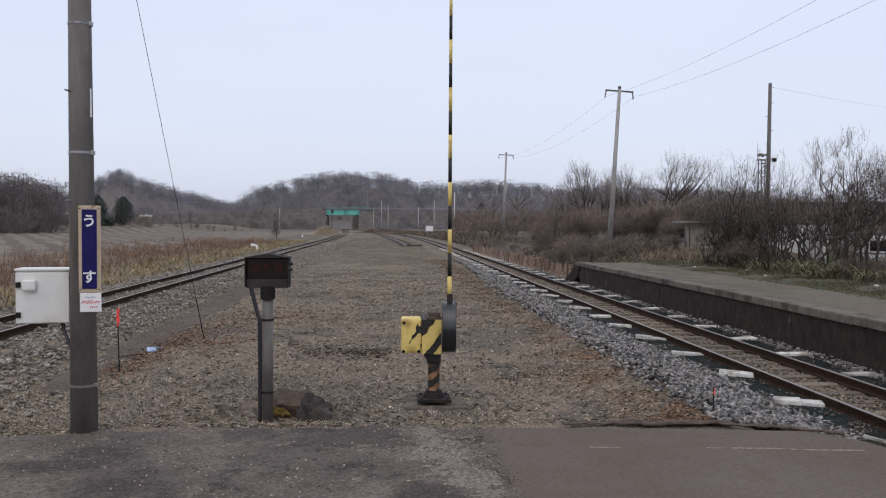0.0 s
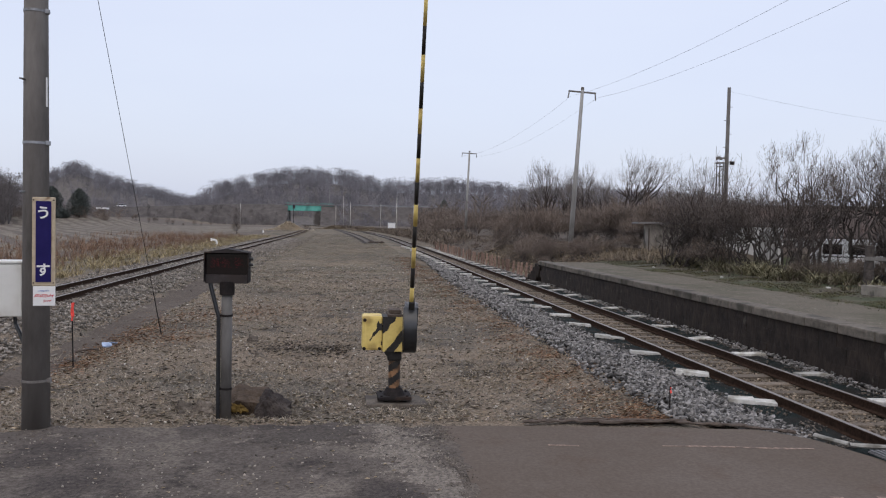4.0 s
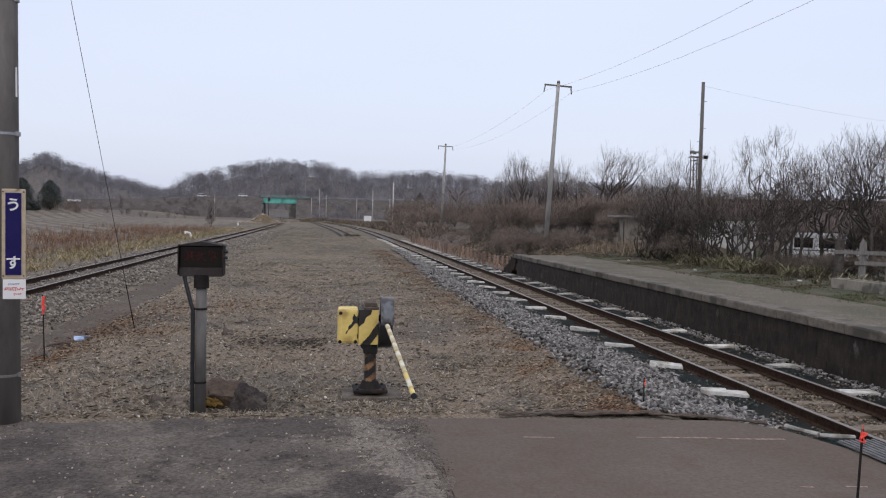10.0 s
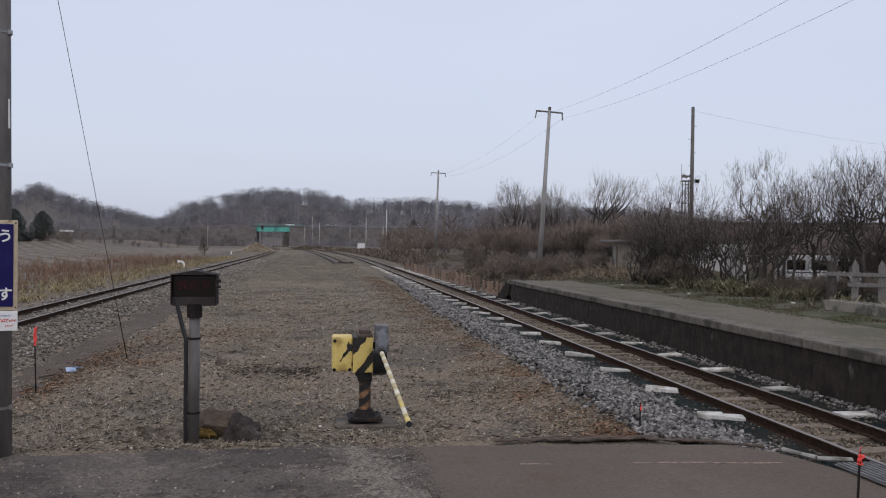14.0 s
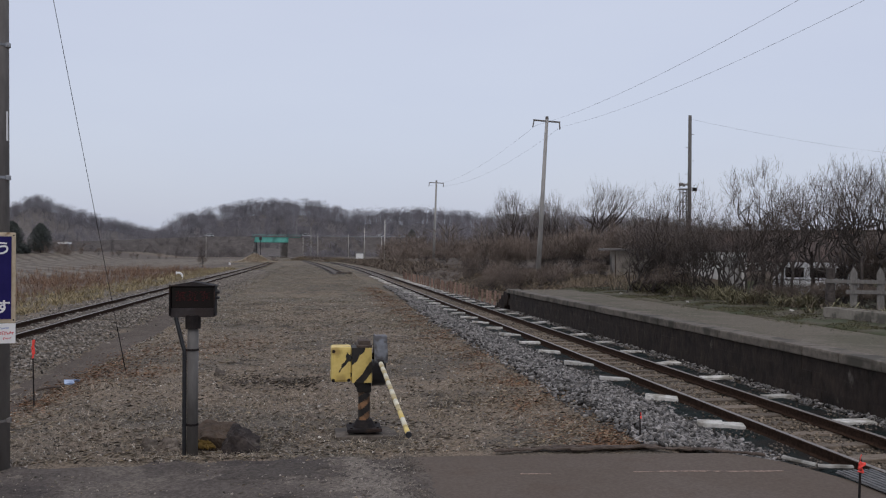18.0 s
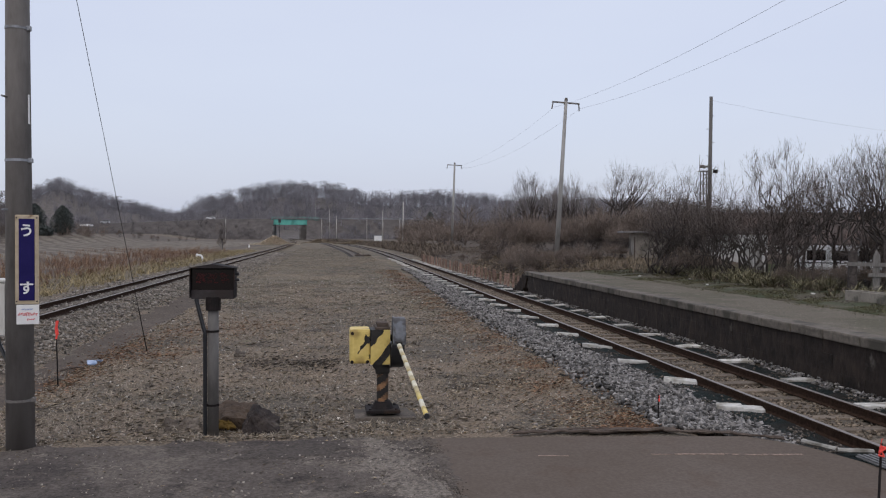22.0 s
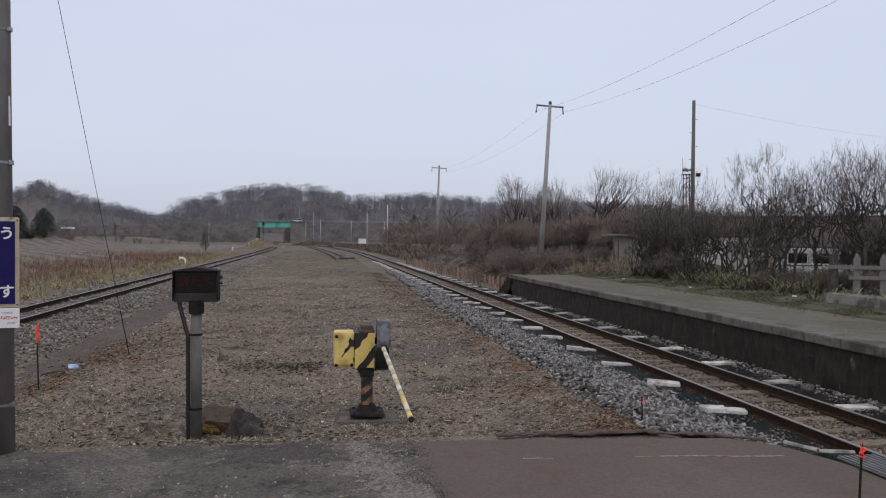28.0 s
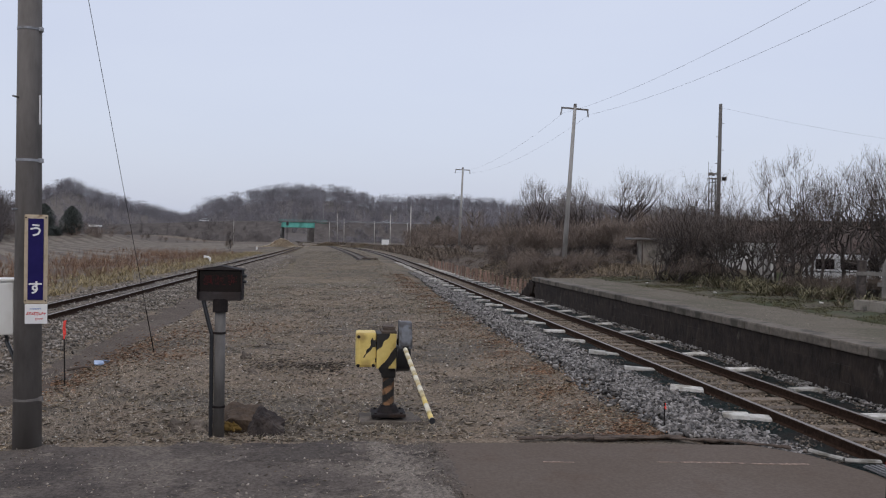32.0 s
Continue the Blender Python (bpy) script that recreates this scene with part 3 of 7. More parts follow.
def domed(seed, height, fork, wide, low, limbs=6, boughs=5, sprays=5, tips=7, r=0.1, crook=0.10, base=0.0, reach=(0.40, 0.45, 0.50), side=0.14, stray=0.07):
    """A bare plant whose branches fork again and again towards the shell of a rounded, lumpy crown."""
    g = np.random.default_rng(seed)

    def shell(n):
        u = g.uniform(-0.35, 1, n)
        a = g.uniform(0, 2 * np.pi, n)
        c = np.sqrt(np.maximum(1 - u * u, 0.05))
        lump = 0.76 + 0.24 * np.sin(3 * a + 4 * u + seed) * np.cos(2 * a - 3 * u + seed)
        rr = g.uniform(0.25, 1.0, n) ** 0.5 * lump * np.where(g.random(n) < stray, g.uniform(1.05, 1.35, n), 1.0)
        mid = height * (low + (1 - low) * 0.42)
        up = np.where(u > 0, height - mid, mid - height * low)
        lean = g.normal(0, 0.22 * wide, 2)
        return np.stack([np.cos(a) * c * rr * wide + lean[0], np.sin(a) * c * rr * wide + lean[1], mid + u * up * rr], 1)

    goal = shell(limbs * boughs * sprays * tips)
    thick, thin = [], []
    top = np.array([[0, 0, fork * height]])
    if fork > 0.05:
        thick += bent(np.array([[0, 0, -0.05]]), top, np.array([r * 1.25]), np.array([r]), g, 0.03)
    heads, own = top, np.zeros(len(goal), int)
    for lev, (kids, far, f0, f1) in enumerate(((limbs, reach[0], 0.75, 0.40), (boughs, reach[1], 0.36, 0.16), (sprays, reach[2], 0.13, 0.05))):
        starts, ends, fresh, nxt = [], [], np.zeros(len(goal), int), []
        for h in range(len(heads)):
            mine = np.nonzero(own == h)[0]
            if not len(mine):
                continue
            seeds = goal[g.choice(mine, min(kids, len(mine)), replace=False)]
            near = np.argmin(((goal[mine][:, None] - seeds[None]) ** 2).sum(2), 1)
            for k in range(len(seeds)):
                sub = mine[near == k]
                if not len(sub):
                    continue
                fresh[sub] = len(nxt)
                c = goal[sub].mean(0)
                root = heads[h] + (g.normal(0, base, 3) * np.array([1, 1, 0]) if lev == 0 else 0)
                starts.append(root)
                nxt.append(heads[h] + (c - heads[h]) * far * g.uniform(0.8, 1.2))
        starts, nxt = np.array(starts), np.array(nxt)
        (thick if lev < 2 else thin).extend(bent(starts, nxt, np.full(len(nxt), r * f0), np.full(len(nxt), r * f1), g, crook, 5 - lev))
        heads, own = nxt, fresh
    n = len(goal)
    thin += bent(heads[own], goal, np.full(n, r * 0.035), np.full(n, r * 0.015), g, crook * 1.2, 2)
    aside = g.normal(0, 1, (n, 3)) * np.array([1, 1, 0.5])
    stub = goal + aside * (side * wide * g.uniform(0.3, 1.0, n) / np.linalg.norm(aside, axis=1))[:, None]
    mid = heads[own] + (goal - heads[own]) * g.uniform(0.3, 0.9, (n, 1))
    thin += bent(mid, stub, np.full(n, r * 0.025), np.full(n, r * 0.012), g, crook, 1)
    return thick, thin


def join_segments(segs, sides, floor=0.0):
    vs, fs, b = [], [], 0
    for p, w, l, e0, e1 in segs:
        v, f = frond(p, w, l, np.maximum(e0, floor), np.maximum(e1, floor * 0.7), sides)
        vs.append(v)
        fs.append(f + b)
        b += len(v)
    return np.concatenate(vs), np.concatenate(fs)


def plant_meshes(seed, mat_thick, mat_thin, sides=5, floor=0.004, **kw):
    thick, thin = domed(seed, **kw)
    a = soup("limbs", *join_segments(thick, sides), mat_thick)
    b = soup("twigs", *join_segments(thin, 1, floor), mat_thin)
    out = a.data, b.data
    for o in (a, b):
        bpy.data.objects.remove(o)
    return out


def plant(name, meshes, at, scale, turn, label, category, group, names=("limb_frame", "twig_crown")):
    ob = thing(name, at, label, category, group)
    ob.matrix_world = pose(*at, 0, 0, turn) @ Matrix.Diagonal((scale, scale, scale, 1))
    for nm, me in zip(names, meshes):
        child = new(nm, me)
        child.parent = ob
        if nm == "stem_clump":
            tagged(child, kind="stuff")
    return ob


# ---- railway tracks ----
RAIL_PROFILE = ((-0.061, 0), (0.061, 0), (0.061, 0.012), (0.010, 0.030), (0.010, 0.108), (0.032, 0.118), (0.032, 0.142), (0.026, 0.147), (-0.026, 0.147), (-0.032, 0.142), (-0.032, 0.118), (-0.010, 0.108), (-0.010, 0.030), (-0.061, 0.012))


def rail(parent, ys, side, off, top):
    """A rail of true profile along the track, with a worn running face."""
    ys = np.asarray(ys, float)
    xs = track_x(ys, side) + off
    bm = bm_new()
    rings = [[bm.verts.new((x + px, y, top - 0.147 + pz)) for px, pz in RAIL_PROFILE] for x, y in zip(xs, ys)]
    k = len(RAIL_PROFILE)
    for a, b in zip(rings, rings[1:]):
        for i in range(k):
            f = bm.faces.new((a[i], a[(i + 1) % k], b[(i + 1) % k], b[i]))
            f.material_index = 1 if i in (6, 7, 8) else 0
    bm.faces.new(rings[0])
    bm.faces.new(rings[-1][::-1])
    return part("rail", bm, [M_RAIL, M_RAILTOP], parent, "rusty steel rail with a worn running face")


def sleeper_mesh():
    bm = bm_new()
    box(bm, (0, 0, 0), (2.1, 0.22, 0.14), 0.015)
    rough(bm, 0.01, 3)
    bm2 = mesh_object("sleeper", bm, M_SLEEPER)
    me = bm2.data
    bpy.data.objects.remove(bm2)
    return me


SLEEPER = sleeper_mesh()
RAIL_YS = np.concatenate([np.arange(-14, 90, 8), np.arange(90, 420, 10)])
right_track = thing("railway_track", (0, 0, 0), "rusty single railway track on wooden sleepers beside the platform", "track", kind="structure")
left_track = thing("railway_track", (0, 0, 0), "rusty railway track on old brown ballast by the field", "track", kind="structure")
for parent, side, top, y0 in ((right_track, "right", 0.0, 3.0), (left_track, "left", 0.22, 12.0)):
    for off in (-0.566, 0.566):
        rail(parent, RAIL_YS, side, off, top)
    for k in range(200):
        y = y0 + 0.68 * k + random.uniform(-0.04, 0.04)
        repeat("sleeper", SLEEPER, (float(track_x(y, side)) + random.uniform(-0.04, 0.04), y, top - 0.222), parent, (random.uniform(-2, 2), random.uniform(-0.4, 0.4), random.uniform(-4, 4)))
    ys = y0 + 0.68 * 200 + 0.68 * np.arange(260)
    v8 = np.array([(sx * 1.05, sy * 0.1, sz * 0.07) for sx in (-1, 1) for sy in (-1, 1) for sz in (-1, 1)])
    f6 = np.array([[0, 1, 3, 2], [4, 6, 7, 5], [0, 4, 5, 1], [2, 3, 7, 6], [0, 2, 6, 4], [1, 5, 7, 3]])
    at = np.stack([track_x(ys, side), ys, np.full(260, top - 0.225)], 1)
    tagged(soup("far_sleepers", (at[:, None] + v8[None]).reshape(-1, 3), (f6[None] + (np.arange(260) * 8)[:, None, None]).reshape(-1, 4), M_SLEEPER, parent), kind="stuff")

# pale concrete slabs laid beside both rails
SLABS = []
for pieces in (((-0.02, 0, 0.008, 0.54, 0.25, 0.085),), ((-0.16, 0.01, 0.012, 0.36, 0.24, 0.085), (0.16, -0.015, 0.0, 0.29, 0.22, 0.078)), ((0, 0, 0.004, 0.58, 0.22, 0.075),)):
    bm = bm_new()
    for px, py, pz, sx, sy, sz in pieces:
        box(bm, (px, py, pz), (sx, sy, sz), 0.016)
    bmesh.ops.subdivide_edges(bm, edges=bm.edges[:], cuts=1)
    for v in bm.verts:
        v.co.y *= 1 + 0.35 * v.co.x
        v.co.z -= 0.03 * v.co.x
    rough(bm, 0.014, 5)
    slab_ob = mesh_object("concrete_slab", bm, M_SLAB)
    SLABS.append(slab_ob.data)
    bpy.data.objects.remove(slab_ob)
bm = bm_new()
box(bm, (0, 0, 0), (0.56, 0.26, 0.055), 0.012)
rough(bm, 0.01, 4)
slab_ob = mesh_object("concrete_slab", bm, M_SLAB)
FLAT_SLAB = slab_ob.data
bpy.data.objects.remove(slab_ob)
for k in range(0, 34):
    repeat("concrete_slab", SLABS[(1, 0, 2)[k % 3]], (5.82 + random.uniform(-0.04, 0.04), 10.95 + 2.155 * k, -0.115), right_track, (random.uniform(-2, 2), random.uniform(-2, 3), -14 + random.uniform(-7, 7)))
    repeat("concrete_slab", FLAT_SLAB, (7.90 + random.uniform(-0.05, 0.05), 10.92 + 2.135 * k, -0.115), right_track, (random.uniform(-2, 2), random.uniform(-3, 3), random.uniform(-7, 7)), (random.uniform(0.85, 1.1), 1, 1))
# kerb strips at the corner of the paving
for k, pts in enumerate(([(5.44, 8.82), (5.50, 8.70), (5.555, 8.56), (5.61, 8.43)], [(5.60, 8.41), (5.72, 8.36), (5.84, 8.33), (5.96, 8.30)])):
    bm = bm_new()
    tube(bm, [(x, y, -0.035) for x, y in pts], 0.045, 8)
    for v in bm.verts:
        v.co.z = -0.03 + 0.6 * (v.co.z + 0.035)
    rough(bm, 0.008, 8)
    tagged(mesh_object("kerb_strip", bm, M_KERB), "worn grey concrete kerb strip at the paving corner", "kerb", "kerb strips at the paving")


def net_strip(x0, x1, y0, y1, z):
    bm = bm_new()
    rows = []
    n = int((y1 - y0) / 0.25)
    for i in range(n + 1):
        y = y0 + (y1 - y0) * i / n
        e0, e1 = x0 + 0.10 * noise.noise(Vector((y * 0.9, x0, 0))), x1 + 0.03 * noise.noise(Vector((y, x1, 3)))
        rows.append([bm.verts.new((e0 + (e1 - e0) * j / 4, y, z + 0.03 * noise.noise(Vector((y * 3, j * 1.3, x0))))) for j in range(5)])
    for a, b in zip(rows, rows[1:]):
        for j in range(4):
            bm.faces.new((a[j], a[j + 1], b[j + 1], b[j]))
    bmesh.ops.solidify(bm, geom=bm.faces[:], thickness=0.012)
    return bm


for x0, x1, y0, y1 in ((5.56, 6.05, 7.0, 60), (7.37, 8.05, 7.4, 60)):
    tagged(mesh_object("drainage_net", net_strip(x0, x1, y0, y1, -0.128), M_NET), "dark green net lying beside the rail", "net")

n = 9000
x, y = RNG.uniform(5.5, 8.1, n), 8.6 + 45 * RNG.random(n) ** 1.7
k = ((x < 6.05) | (x > 7.38)) & (wobble(x, y, 0.35, 3) > -0.05)
q = np.stack([x, y, np.full(n, -0.112)], 1)[k]
tagged(scatter("net_grit", q, RNG.uniform(0.006, 0.024, len(q)), STONE_SHAPES, M_GRIT), "stones and dirt strewn over the net", "gravel", kind="stuff")


def track_bed(name, xf, y0, y1, half, lift, label, mat=M_BED):
    ys = np.arange(y0, y1, 4.0)
    vs, fs = [], []
    for y in ys:
        c = float(xf(y))
        for o in (-half, -half * 0.7, half * 0.7, half):
            x = c + o + 0.1 * half * float(wobble(y, o * 3, 1.5))
            vs.append((x, y, float(ground_z(x, y)) + (lift if abs(o) < half else -0.03)))
    for i in range(len(ys) - 1):
        for j in range(3):
            fs.append((4 * i + j, 4 * i + j + 1, 4 * i + j + 5, 4 * i + j + 4))
    return tagged(soup(name, vs, fs, mat), label, "track bed", kind="structure")


def siding_x(y):
    return 2.6 - 0.0057 * max(y - 88, 0) ** 1.4


# dark strips widen the rails: rust and rail shadow painted on the bed
for k, (side, y0) in enumerate((("right", 40), ("left", 16))):
    for j, off in enumerate((-0.566, 0.566)):
        track_bed("rail_bed_%d" % (2 * k + j + 1), lambda y: track_x(y, side) + off, y0, 400, 0.17, 0.03, "dark strip along a rail, rust and shadow put into its colour", M_RUSTSHADE)
for j, off in enumerate((-0.566, 0.566)):
    track_bed("rail_bed_%d" % (j + 5), lambda y: siding_x(y) + off, 88, 300, 0.24, 0.09, "dark strip along a rail, rust and shadow put into its colour", M_RUSTSHADE)
track_bed("track_bed_1", lambda y: track_x(y, "right"), 45, 400, 1.15, 0.02, "dark worn bed of the track")
track_bed("track_bed_2", lambda y: track_x(y, "left"), 20, 400, 0.95, 0.03, "dark worn bed of the old track")
track_bed("track_bed_3", siding_x, 87, 300, 1.0, 0.04, "dark bed of the siding")

# the dismantled siding between the tracks
siding = thing("siding_track", (0, 0, 0), "short end of an overgrown rusty siding", "track", kind="structure")
for off in (-0.566, 0.566):
    bm = bm_new()
    pts = [(siding_x(y) + off, y) for y in np.arange(88, 300, 8)]
    rings = [[bm.verts.new((x + px, y, -0.06 + pz)) for px, pz in RAIL_PROFILE] for x, y in pts]
    for a, b in zip(rings, rings[1:]):
        for i in range(14):
            bm.faces.new((a[i], a[(i + 1) % 14], b[(i + 1) % 14], b[i]))
    part("rail", bm, M_RAIL, siding)
bm = bm_new()
for dx in (-0.6, 0.6):
    rod(bm, (3.3 + dx, 90.5, -0.1), (3.3 + dx, 90.5, 0.2), 0.10, 0.09, 8)
box(bm, (3.3, 90.5, 0.06), (1.8, 0.26, 0.14), 0.03)
part("buffer_beam", bm, M_TIMBER, siding, "dark timber stop beam")

# ---- crossing: pavings, timber edge, ribbed mat ----


def slab_outline(name, pts, z, thick, mat, label, jag=0.0, category="paving"):
    """A paving with the given outline, its edge worn."""
    bm = bm_new()
    ring = []
    for (x0, y0), (x1, y1) in zip(pts, pts[1:] + pts[:1]):
        n = max(1, int(math.hypot(x1 - x0, y1 - y0) / 0.15))
        for i in range(n):
            x, y = x0 + (x1 - x0) * i / n, y0 + (y1 - y0) * i / n
            d = noise.noise_vector(Vector((x * 1.6, y * 1.6, 1))) * jag + noise.noise_vector(Vector((x * 6, y * 6, 4))) * jag * 0.35
            ring.append(bm.verts.new((x + d.x, y + d.y, z)))
    f = bm.faces.new(ring)
    if f.normal.z < 0:
        f.normal_flip()
    out = bmesh.ops.extrude_face_region(bm, geom=[f])
    for v in [g for g in out["geom"] if isinstance(g, bmesh.types.BMVert)]:
        v.co.z -= thick
    ob = mesh_object(name, bm, mat)
    return tagged(ob, label, category, kind="structure")


def path_z(x, y):
    """The crumbled asphalt: it dips under the soil along a ragged edge."""
    edge = 9.85 - 0.05 * np.clip(-1.0 - x, 0, 4) ** 1.25 - 0.10 * np.clip(x + 0.6, 0, 3) ** 1.5 + 0.16 * wobble(x, y, 0.45) + 0.10 * wobble(x, y, 0.16, 2)
    z = -0.022 + 0.010 * wobble(x, y, 0.8, 4) + 0.006 * wobble(x, y, 0.23, 1)
    z = z + 0.020 * smooth01(0.2, 1.0, x)
    z = z - 0.022 * smooth01(0.15, 0.55, x + 0.2 * wobble(x, y, 0.6, 5)) * (1 - smooth01(0.85, 1.05, x)) * smooth01(7.2, 8.3, y + 0.3 * wobble(x, y, 0.4))
    z = z - 0.05 * smooth01(1.06, 1.22, x)
    return z - 0.22 * smooth01(edge - 0.30, edge + 0.25, y)


tagged(grid_mesh("asphalt_path", spread(-40, 1.32, -8, 1.30, 0.09, 1.2), spread(-8, 10.2, 5.5, 10.1, 0.09, 1.2), path_z, [M_ASPHALT]), "crumbled dark asphalt path with a ragged gravelly edge", "path", kind="structure")


def worn_patch(name, x0, x1, y0, y1, cover, mat, label, lift):
    """A thin layer on the path that ends in a ragged edge: it dips under the path where cover falls below nought."""
    def z(x, y):
        c = cover(x, y) + 0.45 * wobble(x, y, 0.35, 2.3) + 0.45 * wobble(x, y, 0.11, 5.1) + 0.4 * wobble(x, y, 0.05, 1.3)
        return path_z(x, y) + lift - 0.02 * (1 - smooth01(-0.12, 0.12, c))
    tagged(grid_mesh(name, np.arange(x0, x1, 0.025), np.arange(y0, y1, 0.03), z, [mat]), label, "path", kind="structure")


M_DUST = layered("pale_gravelly_dust", ((0, 0, 0, (0.105, 0.090, 0.076), (0.255, 0.220, 0.186)), (1.4, 0.48, 0.60, (0.075, 0.063, 0.053), (0.19, 0.163, 0.138)), (4.0, 0.58, 0.68, (0.15, 0.130, 0.110), (0.33, 0.29, 0.245))), bump=0.35, depth=0.012)
M_TAR = layered("dark_oily_asphalt", ((0, 0, 0, (0.046, 0.039, 0.034), (0.105, 0.089, 0.078)), (2.0, 0.46, 0.60, (0.060, 0.050, 0.044), (0.132, 0.112, 0.097))), bump=0.3, depth=0.012)
worn_patch("dusty_strip", 0.05, 1.09, 4.6, 9.75, lambda x, y: 0.55 - np.abs(x - (0.72 - 0.20 * (y - 8.0))) / 0.45 - 0.5 * smooth01(9.2, 9.7, y), M_DUST, "pale gravelly dust beside the paving", 0.004)
worn_patch("tar_patch", -1.7, 0.75, 8.0, 9.7, lambda x, y: 0.75 - ((x + 0.30) / 0.85) ** 2 - ((y - 8.95) / 0.50) ** 2, M_TAR, "dark oily patch on the asphalt path", 0.007)
slab_outline("crossing_paving", [(1.10, -8.0), (5.72, -8.0), (5.66, 7.3), (5.52, 7.9), (5.30, 8.55), (4.85, 9.05), (2.2, 9.32), (1.16, 9.36)], -0.012, 0.26, M_PANEL, "smooth brown asphalt paving of the level crossing", 0.028)
slab_outline("crossing_paving_inner", [(6.24, -8), (7.16, -8), (7.16, 7.4), (6.24, 7.4)], -0.01, 0.2, M_PANEL, "brown paving between the rails", 0.01)
slab_outline("crossing_paving_outer", [(7.34, -8), (8.3, -8), (8.3, 7.4), (7.34, 7.4)], -0.01, 0.2, M_PANEL, "brown paving beside the platform", 0.01)


def seam_z(x, y):
    """Dirt washed over the seam between path and paving: it dips under them at a ragged edge."""
    c = 0.55 - np.abs(x - 1.13 - 0.05 * wobble(x, y, 0.9, 3)) / 0.13 + 0.55 * wobble(x, y, 0.30, 2.3) + 0.5 * wobble(x, y, 0.10, 5.1)
    return np.maximum(path_z(x, y), -0.012 * (x > 1.06) - 0.04 * (x <= 1.06)) + 0.003 - 0.02 * (1 - smooth01(-0.15, 0.15, c))


M_SEAM = layered("trodden_seam_dirt", ((0, 0, 0, (0.078, 0.064, 0.053), (0.160, 0.134, 0.112)), (2.0, 0.48, 0.60, (0.060, 0.050, 0.043), (0.130, 0.109, 0.093))), bump=0.2, depth=0.008)
tagged(grid_mesh("seam_dirt", np.arange(0.85, 1.42, 0.02), np.arange(4.6, 9.35, 0.03), seam_z, [M_SEAM]), "trodden dirt over the seam of path and paving", "path", kind="structure")
for x0, x1, y, w in ((2.20, 2.52, 8.47, 0.028), (3.42, 3.66, 8.385, 0.02), (3.68, 4.22, 8.355, 0.045), (4.235, 4.62, 8.29, 0.04), (4.63, 5.06, 8.245, 0.05), (4.30, 4.41, 6.67, 0.03), (4.72, 4.91, 6.66, 0.03)):
    slab_outline("chalk_mark", [(x0, y), (x1, y - 0.118 * (x1 - x0)), (x1, y - 0.118 * (x1 - x0) + w), (x0, y + w)], -0.0085, 0.002, M_CHALK, "faint orange survey chalk on the paving", 0.024, "marking")
bm = bm_new()
for (xa, ya, xb, yb, r) in ((2.15, 9.50, 3.2, 9.47, 0.034), (3.05, 9.45, 4.15, 9.44, 0.045), (2.6, 9.56, 3.6, 9.55, 0.028), (4.0, 9.40, 4.8, 9.16, 0.034), (4.6, 9.22, 5.25, 8.88, 0.030)):
    tube(bm, [(xa + (xb - xa) * i / 14, ya + (yb - ya) * i / 14 + 0.03 * noise.noise(Vector((i * 0.6, xa, 0))), 0.008 + 0.02 * noise.noise(Vector((i * 0.7, xb, 2)))) for i in range(15)], r, 8)
bmesh.ops.subdivide_edges(bm, edges=bm.edges[:], cuts=1)
rough(bm, 0.03, 9)
for v in bm.verts:
    v.co.z = 0.55 * v.co.z - 0.004
tagged(mesh_object("edge_timber", bm, M_TIMBER), "rotting dark timber along the paving edge", "timber")
mat_ob = thing("crossing_mat", (5.80, 6.9, 0.005), "ribbed grey steel mat beside the rail", "mat", turn=(0, 0, 2))
bm = bm_new()
box(bm, (0, 0, 0.008), (0.46, 2.2, 0.012))
part("plate", bm, M_GRATE, mat_ob)
for k in range(7):
    bm = bm_new()
    box(bm, (-0.195 + 0.065 * k, 0, 0.022), (0.032, 2.2, 0.016), 0.004)
    part("rib", bm, M_GRATE, mat_ob)

# ---- platform ----
platform = thing("platform", (0, 0, 0), "low station platform with a near-black stone face and gravel top", "platform", kind="structure")
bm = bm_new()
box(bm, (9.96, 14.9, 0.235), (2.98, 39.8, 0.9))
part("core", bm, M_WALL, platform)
bm = bm_new()
tmp = [[bm.verts.new((8.78 + (11.5 - 8.78) * j / 10, -5 + (34.9 + 5) * i / 90, 0.735 + 0.012 * noise.noise(Vector((j * 0.6, i * 0.5, 0))))) for j in range(11)] for i in range(91)]
for a, b in zip(tmp, tmp[1:]):
    for j in range(10):
        bm.faces.new((a[j], a[j + 1], b[j + 1], b[j]))
part("surface", bm, M_PLATFORM, platform, "trodden gravel surface", True)
STONES = []
for k in range(5):
    bm = bm_new()
    box(bm, (0, 0, 0), (0.10, 0.584, 0.292), 0.008)
    rough(bm, 0.010, 4, k * 3.1)
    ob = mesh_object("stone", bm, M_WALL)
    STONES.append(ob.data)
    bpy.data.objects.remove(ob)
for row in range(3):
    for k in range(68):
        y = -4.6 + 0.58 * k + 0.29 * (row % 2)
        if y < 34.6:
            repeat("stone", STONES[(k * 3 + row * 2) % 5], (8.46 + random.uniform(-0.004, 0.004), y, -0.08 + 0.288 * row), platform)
bm = bm_new()
box(bm, (0, 0, -0.003), (0.46, 0.985, 0.166), 0.022)
bmesh.ops.subdivide_edges(bm, edges=bm.edges[:], cuts=2)
rough(bm, 0.014, 3)
ob = mesh_object("coping_stone", bm, M_COPING)
COPING = ob.data
bpy.data.objects.remove(ob)
for k in range(40):
    repeat("coping_stone", COPING, (8.58 + random.uniform(-0.006, 0.006), -4.5 + 1.0 * k, 0.68 + random.uniform(-0.004, 0.004)), platform, (0, 0, random.uniform(-0.4, 0.4)))
bm = bm_new()
